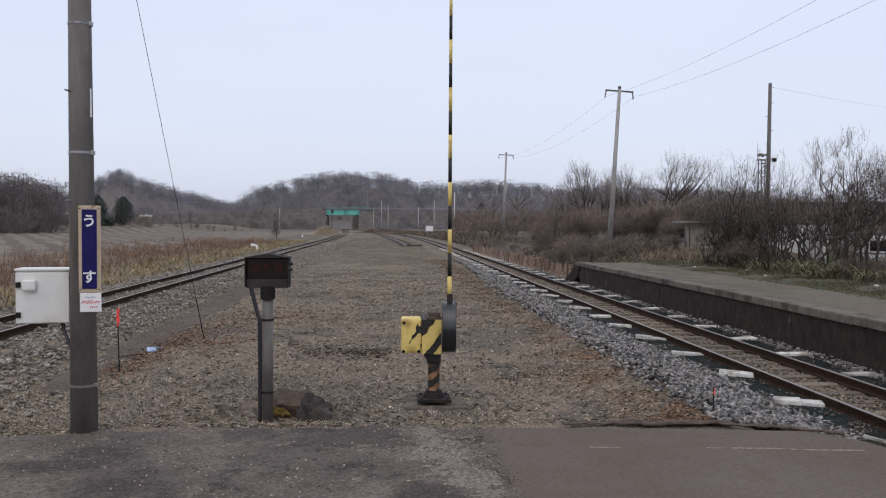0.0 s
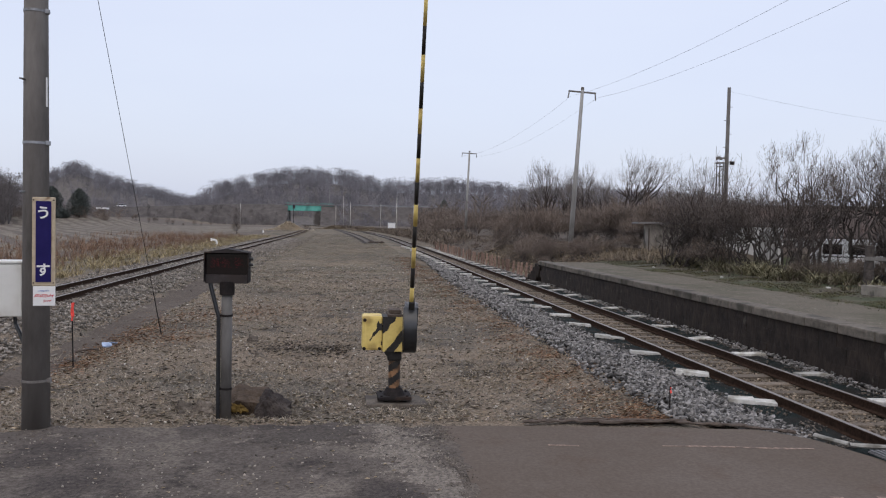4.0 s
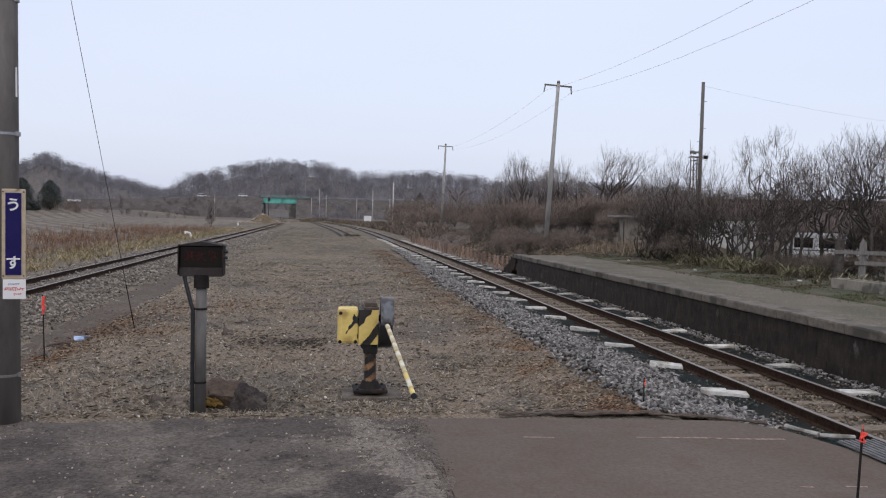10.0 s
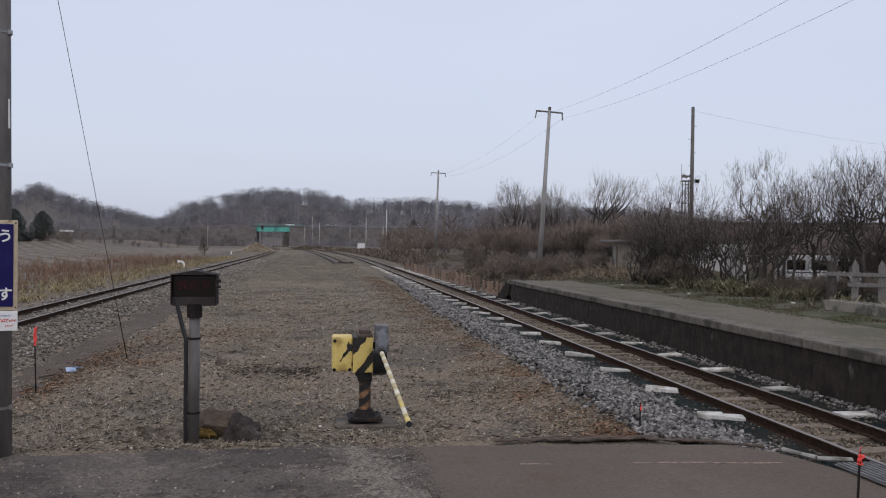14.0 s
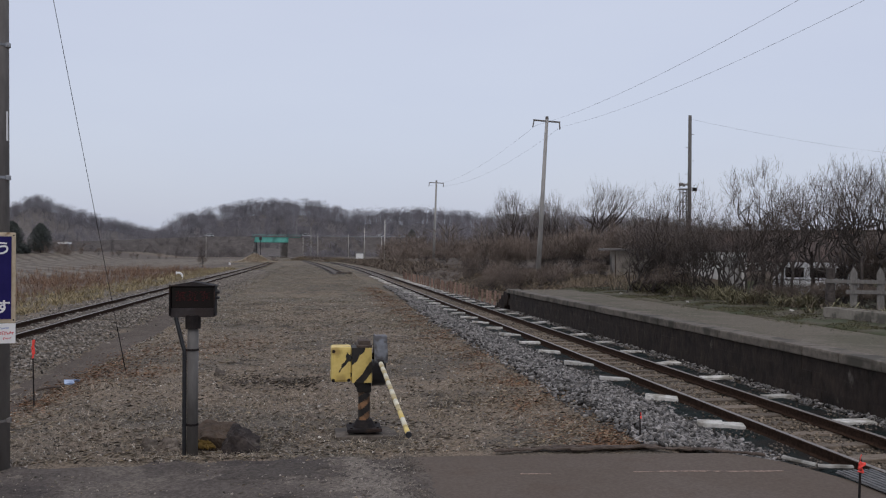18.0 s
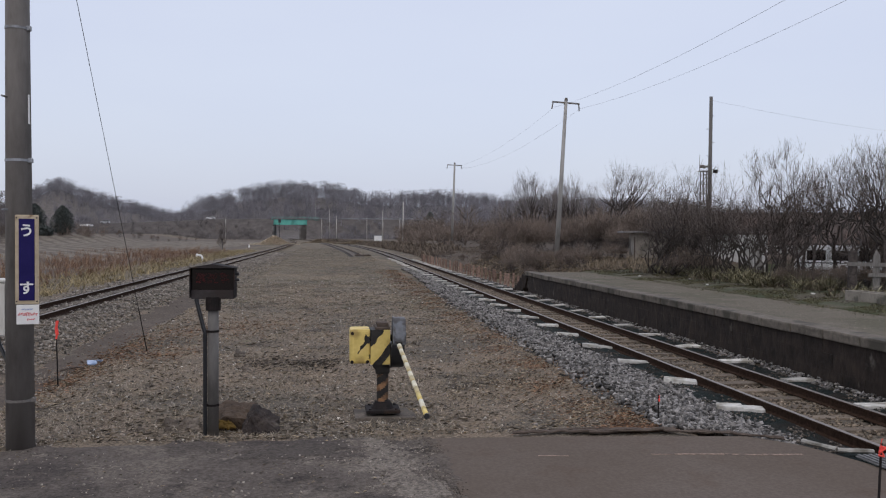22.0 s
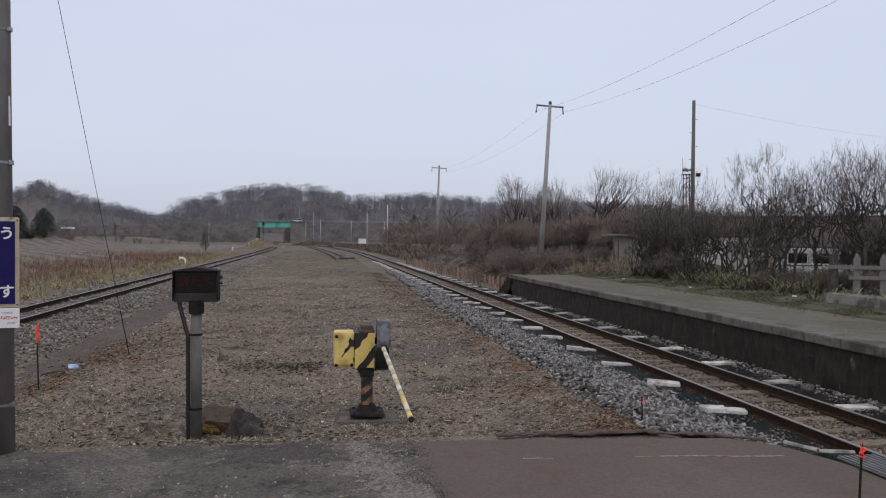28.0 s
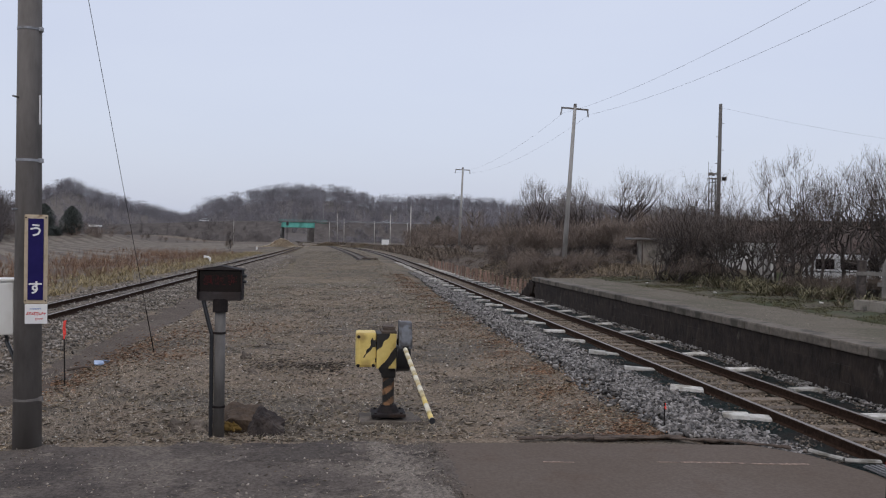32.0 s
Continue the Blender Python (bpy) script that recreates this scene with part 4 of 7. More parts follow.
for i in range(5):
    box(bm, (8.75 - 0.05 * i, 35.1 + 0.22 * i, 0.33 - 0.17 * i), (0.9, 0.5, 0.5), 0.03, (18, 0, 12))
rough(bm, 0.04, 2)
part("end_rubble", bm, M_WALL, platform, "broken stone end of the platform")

# ---- ballast and litter ----
n = 24000
x, y = RNG.normal(5.0, 0.5, n), 8.9 + 50 * RNG.random(n) ** 1.9
keep = (x > 3.95 + 0.15 * wobble(y, x, 1.3) + 0.9 * smooth01(26, 54, y)) & (x < 5.70 + 0.10 * wobble(y, x, 0.6)) & (y > 9.5 - 0.45 * smooth01(4.2, 5.4, x))
x, y = x[keep], y[keep]
z = ground_z(x, y) + 0.10 * np.exp(-((x - 4.85) / 0.45) ** 2) + RNG.uniform(0, 0.045, len(x))
tagged(scatter("track_ballast", np.stack([x, y, z], 1), RNG.uniform(0.026, 0.070, len(x)) * (1 + y / 110), SHARDS, M_BALLAST), "fresh blue-grey crushed stone beside the rail", "ballast", kind="stuff")
n = 7000
x, y = RNG.uniform(6.17, 7.23, n), 7.5 + 60 * RNG.random(n) ** 1.9
tagged(scatter("inner_ballast", np.stack([x, y, ground_z(x, y) + RNG.uniform(0.0, 0.02, n)], 1), RNG.uniform(0.012, 0.034, n) * (1 + y / 90), STONE_SHAPES, M_INNER), "brown old ballast between the rails", "ballast", kind="stuff")
n = 8000
x, y = RNG.uniform(7.35, 8.4, n), 8 + 40 * RNG.random(n) ** 1.6
z = ground_z(x, y) + 0.06 * smooth01(7.8, 8.3, x) + RNG.uniform(0, 0.03, n)
keep = (x > 8.0 + 0.08 * wobble(y, x, 0.7)) | (RNG.random(n) < 0.06)
tagged(scatter("foot_ballast", np.stack([x, y, z], 1)[keep], RNG.uniform(0.022, 0.058, n)[keep], SHARDS, M_BALLAST), "grey stones along the foot of the platform", "ballast", kind="stuff")
def strip_cover(x, y):
    """The bare dark strip of soil in the dip beside the old track: above nought inside."""
    mid = -4.88 - 0.018 * np.clip(y - 14, 0, 40)
    return 1 - (np.abs(x - mid) / (0.42 + 0.012 * np.clip(y - 14, 0, 40))) ** 2 - smooth01(30, 46, y) * 1.5 - smooth01(13.2, 11.5, y) * 1.2


M_BARESOIL = layered("bare_dark_soil", ((0, 0, 0, (0.046, 0.036, 0.029), (0.135, 0.108, 0.086)), (0.9, 0.48, 0.60, (0.060, 0.048, 0.039), (0.165, 0.134, 0.108))), bump=0.3, depth=0.012)


def strip_z(x, y):
    c = strip_cover(x, y) + 0.40 * wobble(x, y, 0.8, 2.3) + 0.30 * wobble(x, y, 0.22, 5.1)
    return ground_z(x, y) + 0.010 - 0.05 * (1 - smooth01(-0.15, 0.25, c))


tagged(grid_mesh("bare_soil_strip", np.arange(-6.6, -3.8, 0.07), np.arange(11, 46, 0.14), strip_z, [M_BARESOIL]), "bare dark soil in the dip beside the old track", "soil", kind="structure")


n = 32000
x, y = RNG.uniform(-10.4, -4.4, n), 9 + 95 * RNG.random(n) ** 1.9
keep = (np.abs(x + 7.6) < 2.0 + 0.5 * wobble(x, y, 2)) | (RNG.random(n) < 0.18)
keep = keep & ((strip_cover(x, y) < 0.1) | (RNG.random(n) < 0.10))
x, y = x[keep], y[keep]
tagged(scatter("old_ballast", np.stack([x, y, ground_z(x, y) + RNG.uniform(0, 0.05, len(x))], 1), RNG.uniform(0.020, 0.062, len(x)) * (1 + y / 110), SHARDS, M_OLD_BALLAST), "weathered brown ballast of the old track", "ballast", kind="stuff")


def litter_zone(p):
    """Where the strip between the tracks lies open."""
    x, y = p[:, 0], p[:, 1]
    return (strip_cover(x, y) < 0.2) & (x > -5.6) & (x < 4.3) & ((y > 9.7) | (x < -3.6) & (y > 9.2))


p = points(18000, -6, 4.4, 9.0, 150, 2.3, 0.003)
p = p[litter_zone(p)]
tagged(scatter("pebbles", p, RNG.uniform(0.006, 0.021, len(p)) * (1 + p[:, 1] / 90), PEBBLES, M_PEBBLE), "small pale pebbles in the soil", "gravel", kind="stuff")
p = points(120000, -6, 4.4, 9.0, 150, 2.3, 0.012)
w = 0.30 + 0.5 * np.exp(-((p[:, 0] - 3.5) / 1.0) ** 2) + 0.4 * np.exp(-((p[:, 0] + 4.4) / 0.8) ** 2)
w = w * (0.25 + 0.75 * smooth01(-0.5, 0.5, wobble(p[:, 0], p[:, 1], 0.9, 6))) * (0.5 + 0.5 * smooth01(-0.6, 0.4, wobble(p[:, 0], p[:, 1], 3.1, 2)))
p = p[litter_zone(p) & (RNG.random(len(p)) < w * (1 - 0.85 * smooth01(15, 42, p[:, 1])))]
tagged(scatter("leaf_litter", p, RNG.uniform(0.012, 0.036, len(p)) * (1 + p[:, 1] / 110), LEAVES, M_LEAF, flat=True), "brown dead leaves on the soil", "leaves", kind="stuff")
n = 26000
x, y = RNG.normal(3.68, 0.45, n), 9.5 + 46 * RNG.random(n) ** 2.3
p = np.stack([x, y, ground_z(x, y) + 0.015], 1)
p = p[(x < 4.4) & (RNG.random(n) < 0.2 + 0.7 * smooth01(-0.2, 0.6, wobble(x, y, 0.7, 9)))]
tagged(scatter("rusty_leaf_litter", p, RNG.uniform(0.008, 0.025, len(p)) * (1 + p[:, 1] / 40), LEAVES, M_RUSTLEAF, flat=True), "rust-brown leaves along the ballast", "leaves", kind="stuff")
p = points(20000, -6, 4.2, 9.6, 90, 1.9)
p = p[litter_zone(p) & (wobble(p[:, 0], p[:, 1], 1.1, 5) > -0.1 + 0.7 * (p[:, 1] < 10.8))]
tagged(blades("dead_grass", p, RNG.uniform(0.015, 0.05, len(p)) * (1 + p[:, 1] / 60), M_STRAW, 0.0045, 2.4, 3), "short straw-coloured dead grass", "grass", kind="stuff")
p = points(5000, -30, 1.0, 3, 10, 1.0)
p[:, 2] = np.maximum(path_z(p[:, 0], p[:, 1]), ground_z(p[:, 0], p[:, 1])) + 0.003
p = p[(p[:, 0] > -9) & (wobble(p[:, 0], p[:, 1], 0.7, 8) > -0.3)]
tagged(scatter("path_litter", p, RNG.uniform(0.008, 0.026, len(p)), LEAVES, M_LEAF, flat=True), "leaf scraps on the asphalt", "leaves", kind="stuff")
p = points(4200, -9, 1.0, 5.5, 10.4, 1.0)
p[:, 2] = np.maximum(path_z(p[:, 0], p[:, 1]), ground_z(p[:, 0], p[:, 1])) + 0.002
p = p[wobble(p[:, 0], p[:, 1], 0.7, 8) > -0.3]
tagged(scatter("path_grit", p, 0.004 + 0.015 * RNG.random(len(p)) ** 2.2, PEBBLES, M_PEBBLE), "loose grit on the asphalt", "gravel", kind="stuff")
p = points(6500, -5.4, 3.6, 9.7, 15.5, 1.4)
p = p[(wobble(p[:, 0], p[:, 1], 0.8, 11) > -0.1 - 0.5 * RNG.random(len(p))) & ((p[:, 1] < 10.9) | (wobble(p[:, 0], p[:, 1], 1.6, 4) > 0.1 - 0.5 * RNG.random(len(p)))) & ((p[:, 0] < 1.5) | (RNG.random(len(p)) < 0.4))]
tagged(blades("straw_wisps", p, RNG.uniform(0.018, 0.065, len(p)), M_SCRAP, 0.0026, 2.8, 5), "curled wisps of pale dead grass at the path edge", "grass", kind="stuff")
n = 1400
x, y = 1.10 + RNG.normal(0, 0.07, n), RNG.uniform(5.5, 9.6, n)
k = wobble(x, y, 0.5, 4) > -0.2
q = np.stack([x, y, np.maximum(path_z(x, y), -0.012) + 0.002], 1)[k]
tagged(scatter("seam_grit", q, RNG.uniform(0.003, 0.013, len(q)), PEBBLES, M_GRIT, (1, 1, 0.6)), "grit along the seam of the paving", "gravel", kind="stuff")
n = 1500
x, y = RNG.uniform(0.1, 1.08, n), RNG.uniform(7.0, 10.0, n)
k = smooth01(0.1, 0.6, x + 0.25 * wobble(x, y, 0.6, 5)) * smooth01(7.0, 8.4, y + 0.4 * wobble(x, y, 0.4)) > RNG.random(n)
q = np.stack([x, y, np.maximum(path_z(x, y), ground_z(x, y)) + 0.003], 1)[k]
tagged(scatter("edge_gravel", q, RNG.uniform(0.004, 0.014, len(q)), PEBBLES, M_PEBBLE, (1, 1, 0.6)), "pale loose gravel between path and paving", "gravel", kind="stuff")
p = points(5200, -5.4, 4.0, 24, 130, 1.5)
p = p[(wobble(p[:, 0], p[:, 1], 4.0, 1) > -0.25) & (np.abs(p[:, 0] + 0.4) < 4.6)]
tagged(blades("yard_grass", p, RNG.uniform(0.015, 0.05, len(p)) * (1 + p[:, 1] / 60), M_OLIVE, 0.008, 2.2, 4), "low olive winter grass on the yard", "grass", kind="stuff")
p = points(15000, -6, 4.3, 9.5, 40, 1.9, 0.008)
p = p[litter_zone(p) & (wobble(p[:, 0], p[:, 1], 0.5, 3) > -0.35)]
tagged(scatter("straw_scraps", p, RNG.uniform(0.014, 0.048, len(p)) * (1 + p[:, 1] / 90), LEAVES, M_SCRAP, (1, 0.28, 1), flat=True), "pale scraps of straw and bark on the soil", "litter", kind="stuff")
p = points(4500, -6, 4.3, 9.5, 40, 1.9, 0.006)
p = p[litter_zone(p) & (wobble(p[:, 0], p[:, 1], 1.3, 8) > 0.0)]
tagged(scatter("dark_scraps", p, RNG.uniform(0.012, 0.036, len(p)) * (1 + p[:, 1] / 90), LEAVES, M_DARKLITTER, (1, 0.6, 1), flat=True), "dark rotting scraps on the soil", "litter", kind="stuff")
for cx, cy, rx, ry, n in ((-4.35, 14.2, 0.35, 1.3, 900), (-4.30, 17.4, 0.40, 1.7, 1100), (-3.4, 16.8, 0.5, 0.8, 500), (-3.4, 20.5, 1.1, 1.8, 1100), (-2.0, 22.0, 1.0, 1.6, 500)):
    q = np.stack([RNG.normal(cx, rx * 0.7, n), RNG.normal(cy, ry * 0.7, n), np.zeros(n)], 1)
    q[:, 2] = ground_z(q[:, 0], q[:, 1]) + RNG.uniform(0.004, 0.02, n)
    tagged(scatter("rust_litter_patch", q, RNG.uniform(0.014, 0.04, n), LEAVES, M_RUSTLEAF, flat=True), "rust-brown dead leaves gathered on the soil", "litter", kind="stuff")
p = points(2600, -6, 4.2, 9.4, 45, 1.9, 0.006)
p = p[litter_zone(p)]
tagged(scatter("white_pebbles", p, RNG.uniform(0.004, 0.022, len(p)) * (1 + p[:, 1] / 60), STONE_SHAPES, M_WHITESTONE), "scattered whitish pebbles on the soil", "gravel", kind="stuff")
for cx, cy, rx, ry, n in ((-1.15, 15.5, 0.65, 0.75, 380), (-0.28, 15.15, 0.40, 0.60, 420), (-1.9, 10.5, 0.7, 0.3, 130)):
    q = np.stack([RNG.normal(cx, rx * 0.6, n), RNG.normal(cy, ry * 0.7, n), np.zeros(n)], 1)
    q[:, 2] = ground_z(q[:, 0], q[:, 1]) + RNG.uniform(0.005, 0.03, n)
    tagged(scatter("dark_litter_patch", q, RNG.uniform(0.015, 0.045, n), LEAVES, M_DARKLITTER, flat=True), "matted dark rotting litter on the soil", "litter", kind="stuff")
# ridges of the ploughed field
vs, fs = [], []
a = radians(-25)
run, across = np.array([math.sin(a), math.cos(a)]), np.array([math.cos(a), -math.sin(a)])
for k in range(70):
    base_p = np.array([-17.5, 30.0]) + across * (-3.4 * k + 140)
    ts = np.linspace(-30, 230, 40)
    rows = []
    for t in ts:
        c = base_p + run * t
        wv = 0.25 * math.sin(t * 0.21 + k)
        for o, h in ((-1.3, -0.07), (0.0, 0.035 + 0.015 * math.sin(t * 0.5 + 2 * k)), (1.3, -0.07)):
            q = c + across * (o + wv)
            h = h - 0.12 * (1 - float(smooth01(-17.2, -19.5, q[0])))
            rows.append((q[0], q[1], h + float(ground_z(q[0], q[1])) + 0.04))
    b0 = len(vs)
    vs += rows
    for i in range(39):
        if rows[3 * i + 1][0] < -16.5 and rows[3 * i + 1][1] > 18 and rows[3 * i + 1][1] < 255:
            for j in (0, 1):
                fs.append((b0 + 3 * i + j, b0 + 3 * i + j + 1, b0 + 3 * i + j + 4, b0 + 3 * i + j + 3))
tagged(soup("field_furrows", vs, fs, M_STUBBLE, smooth=True), "brown ridges of the ploughed field", "field", kind="stuff")
# grit and sparse growth on the platform
n = 2500
x, y = RNG.uniform(8.85, 11.5, n), RNG.uniform(6, 34.5, n)
tagged(scatter("platform_grit", np.stack([x, y, np.full(n, 0.742)], 1), RNG.uniform(0.003, 0.008, n), PEBBLES, M_PEBBLE), "loose grit on the platform", "gravel", kind="stuff")
n = 900
x, y = 11.5 - np.abs(RNG.normal(0, 0.30, n)), RNG.uniform(8, 34.5, n)
q = np.stack([x, y, np.full(n, 0.738)], 1)[(wobble(x, y, 0.8, 3) > -0.1) & (x > 9)]
tagged(blades("platform_grass", q, RNG.uniform(0.02, 0.07, len(q)), M_GRASS, 0.006, 1.3, 4), "sparse grass at the back of the platform", "grass", kind="stuff")


# ---- things near the crossing ----
# utility pole with its station sign
pole = thing("utility_pole", (-3.41, 9.52, -0.06), "grey concrete utility pole beside the asphalt path", "pole", turn=(0, -0.2, 0))
bm = bm_new()
rod(bm, (0, 0, 0), (0.0, 0, 9.2), 0.148, 0.098, 24)
part("shaft", bm, M_CONCRETE, pole, "stained grey concrete shaft", True)
for z in (0.57, 3.20, 4.64):
    bm = bm_new()
    r = 0.148 - 0.05 * z / 9.2 + 0.006
    rod(bm, (0, 0, z - 0.014), (0, 0, z + 0.014), r, r, 24)
    box(bm, (r * 0.98, -0.03, z), (0.05, 0.05, 0.05), 0.006)
    part("band", bm, M_CONCRETE if z < 1 else M_STEEL, pole, "thin metal band")
for z in (2.66, 3.88, 5.2):
    bm = bm_new()
    rod(bm, (-0.08, -0.10, z), (-0.10, -0.19, z), 0.011, 0.011, 8)
    part("step_bolt", bm, M_STEEL, pole)
bm = bm_new()
tube(bm, [(-0.15, 0.05, 0.0), (-0.15, 0.05, 1.1), (-0.14, 0.06, 2.0), (-0.12, 0.06, 4.6), (-0.11, 0.06, 9.0)], 0.016, 8)
part("cable_conduit", bm, M_GLOSSBLACK, pole, "black cable along the pole")
bm = bm_new()
rod(bm, (0.118, -0.03, 3.60), (0.114, -0.03, 3.92), 0.016, 0.016, 8)
part("pipe_bracket", bm, M_WHITE, pole, "short white tube")

sign = thing("station_sign", (-3.262, 9.30, 1.58), "navy enamel station name board with a tan frame", "sign", turn=(0, 0, 6))
bm = bm_new()
box(bm, (0, 0.012, 0.48), (0.235, 0.022, 0.965), 0.012)
part("frame", bm, M_FRAME, sign, "worn tan wooden frame")
bm = bm_new()
box(bm, (0.0, -0.004, 0.48), (0.155, 0.014, 0.88), 0.003)
part("panel", bm, M_NAVY, sign, "navy blue enamel panel")
for z in (0.03, 0.93):
    for x in (-0.1, 0.1):
        bm = bm_new()
        rod(bm, (x, -0.006, z), (x, 0.012, z), 0.008, 0.008, 8)
        part("screw", bm, M_DARKSTEEL, sign)


def letters(text, size, mat, parent, at, label, turn=(90, 0, 0), depth=0.0025):
    cu = bpy.data.curves.new("letters", "FONT")
    cu.body, cu.size, cu.align_x, cu.align_y, cu.extrude, cu.offset = text, size, "CENTER", "CENTER", depth, 0.0035
    tmp = new("letters_tmp", cu)
    bpy.context.view_layer.update()
    me = bpy.data.meshes.new_from_object(tmp.evaluated_get(bpy.context.evaluated_depsgraph_get()))
    bpy.data.objects.remove(tmp)
    me.materials.clear()
    me.materials.append(mat)
    ob = new("lettering", me)
    ob.parent = parent
    ob.matrix_local = pose(*at, *turn)
    return tagged(ob, label)


letters("う", 0.15, M_WHITE, sign, (0.0, -0.0125, 0.785), "white kana character")
letters("す", 0.15, M_WHITE, sign, (0.0, -0.0125, 0.165), "white kana character")
ad = thing("advert_plate", (-3.25, 9.285, 1.36), "small white enamel advert plate with red marks", "sign", turn=(0, 0, 6))
bm = bm_new()
box(bm, (0, 0.01, 0.108), (0.225, 0.014, 0.212), 0.006)
part("plate", bm, M_WHITE, ad)
stroke_rng = random.Random(9)
for x0, x1, z, h, step, m in ((-0.055, 0.055, 0.165, 0.018, 0.016, M_BLUE), (-0.085, 0.085, 0.112, 0.040, 0.024, M_RED), (0.0, 0.075, 0.054, 0.026, 0.020, M_RED)):
    x = x0
    while x < x1:
        bm = bm_new()
        box(bm, (x, 0.002, z + stroke_rng.uniform(-0.004, 0.004)), (step * 0.34, 0.003, h * stroke_rng.uniform(0.6, 1.0)), 0.0008, (0, stroke_rng.choice((-24, -8, 14, 30)), 0))
        box(bm, (x + step * 0.3, 0.002, z + h * stroke_rng.uniform(-0.35, 0.4)), (step * 0.8, 0.003, h * 0.2), 0.0008, (0, -7, 0))
        part("print_bar", bm, m, ad)
        x += step

cabinet = thing("control_cabinet", (-3.86, 9.62, 1.19), "ivory steel control cabinet strapped to the pole", "cabinet", turn=(0, 0, 9))
bm = bm_new()
box(bm, (0, 0.06, 0.315), (0.58, 0.30, 0.60), 0.012)
part("body", bm, M_CABINET, cabinet)
bm = bm_new()
box(bm, (-0.012, -0.105, 0.312), (0.56, 0.022, 0.575), 0.008)
door_c = part("door", bm, M_CABINET, cabinet)
for z in (0.12, 0.46):
    bm = bm_new()
    box(bm, (-0.262, -0.125, z), (0.048, 0.03, 0.062), 0.005)
    part("hinge", bm, M_DARKSTEEL, door_c, "dark hinge")
bm = bm_new()
box(bm, (-0.145, -0.14, 0.455), (0.15, 0.06, 0.12), 0.02)
part("lock_cover", bm, M_CABINET, door_c, "projecting lock cover")
bm = bm_new()
box(bm, (0, 0.05, 0.628), (0.61, 0.34, 0.028), 0.01)
part("roof", bm, M_CABINET, cabinet)
bm = bm_new()
tube(bm, [(0.16, 0.06, 0.02), (0.17, 0.06, -0.08), (0.23, 0.02, -0.2), (0.30, -0.02, -0.36)], 0.022, 8)
part("cable", bm, M_GLOSSBLACK, cabinet, "black cable")

# guy wire of the pole
bm = bm_new()
tube(bm, [(-3.50, 9.62, 8.4), (-3.74, 17.24, -0.05)], 0.0042, 6)
guy = tagged(mesh_object("guy_wire", bm, M_DARKSTEEL), "thin steel guy wire anchored in the ground", "wire")
bm = bm_new()
rod(bm, (-3.712, 16.36, 0.925), (-3.742, 17.29, -0.1), 0.009, 0.009, 8)
tagged(mesh_object("anchor_rod", bm, M_DARKSTEEL), "dark anchor rod of the guy wire", "rod")


def marker(name, at, h, lean, tape, label):
    ob = thing(name, at, label, "stake", turn=lean)
    bm = bm_new()
    rod(bm, (0, 0, -0.05), (0, 0, h), 0.011, 0.010, 8)
    part("rod", bm, M_DARKSTEEL, ob, "thin dark rod")
    bm = bm_new()
    for dz, w, hh, t in tape:
        box(bm, (0.004, -0.004, h - dz), (w, 0.018, hh), 0.004, (0, t, 0))
        rough(bm, 0.008, 20, dz)
    part("tape", bm, M_FLAG, ob, "fluorescent red marking tape")
    return ob


marker("marker_stake", (-4.30, 13.57, -0.08), 1.05, (0, -1.5, 0), ((0.07, 0.045, 0.13, 4), (0.17, 0.055, 0.12, -6), (0.26, 0.03, 0.08, 10)), "dark marker stake with red tape in the gravel")
marker("marker_stake", (4.15, 9.97, -0.1), 0.42, (0, 0, 0), ((0.03, 0.016, 0.03, 4), (0.07, 0.022, 0.035, -6)), "short marker stake with a scrap of red tape")
marker("marker_stake", (4.56, 6.28, 0.0), 0.62, (0, 2, 0), ((0.01, 0.012, 0.05, 20), (0.045, 0.05, 0.022, 28), (0.06, 0.07, 0.016, -35), (0.085, 0.06, 0.02, 52), (0.075, 0.012, 0.10, -30), (0.11, 0.05, 0.014, 15)), "marker stake with bright red tape at the paving")

bm = bm_new()
box(bm, (-4.40, 15.73, -0.035), (0.17, 0.20, 0.022), 0.008, (6, 0, 20))
box(bm, (-4.30, 15.81, -0.025), (0.12, 0.12, 0.022), 0.008, (0, 8, 50))
bmesh.ops.subdivide_edges(bm, edges=bm.edges[:], cuts=2)
rough(bm, 0.05, 6)
tagged(mesh_object("plastic_scrap", bm, M_PLASTIC), "crumpled scrap of blue plastic on the ground", "litter")
bm = bm_new()
tube(bm, [(-4.72, 15.02, -0.05), (-4.6, 15.05, -0.03), (-4.5, 15.15, -0.02), (-4.38, 15.2, -0.05)], 0.02, 6)
rough(bm, 0.02, 9)
tagged(mesh_object("fallen_branch", bm, M_TIMBER), "short dark fallen branch", "branch")

# message sign on its post
led = thing("message_sign", (-1.405, 9.97, -0.06), "black warning display box on a grey post", "sign")
bm = bm_new()
rod(bm, (0, 0, -0.05), (0, 0, 1.52), 0.064, 0.064, 20)
part("post", bm, M_POSTGREY, led, "grey steel post", True)
bm = bm_new()
rod(bm, (0, 0, 1.50), (0, 0, 1.66), 0.088, 0.088, 20)
part("collar", bm, M_DARKSTEEL, led)
for z in (0.36, 1.24):
    bm = bm_new()
    rod(bm, (0, 0, z), (0, 0, z + 0.025), 0.070, 0.070, 20)
    box(bm, (-0.085, -0.02, z + 0.012), (0.06, 0.05, 0.028), 0.004)
    part("clamp", bm, M_DARKSTEEL, led)
bm = bm_new()
tube(bm, [(-0.195, -0.02, 1.66), (-0.185, -0.02, 1.60), (-0.112, -0.03, 1.31), (-0.090, -0.03, 1.24), (-0.088, -0.03, 0.0)], 0.025, 10)
part("conduit", bm, M_GLOSSBLACK, led, "black cable conduit")
bm = bm_new()
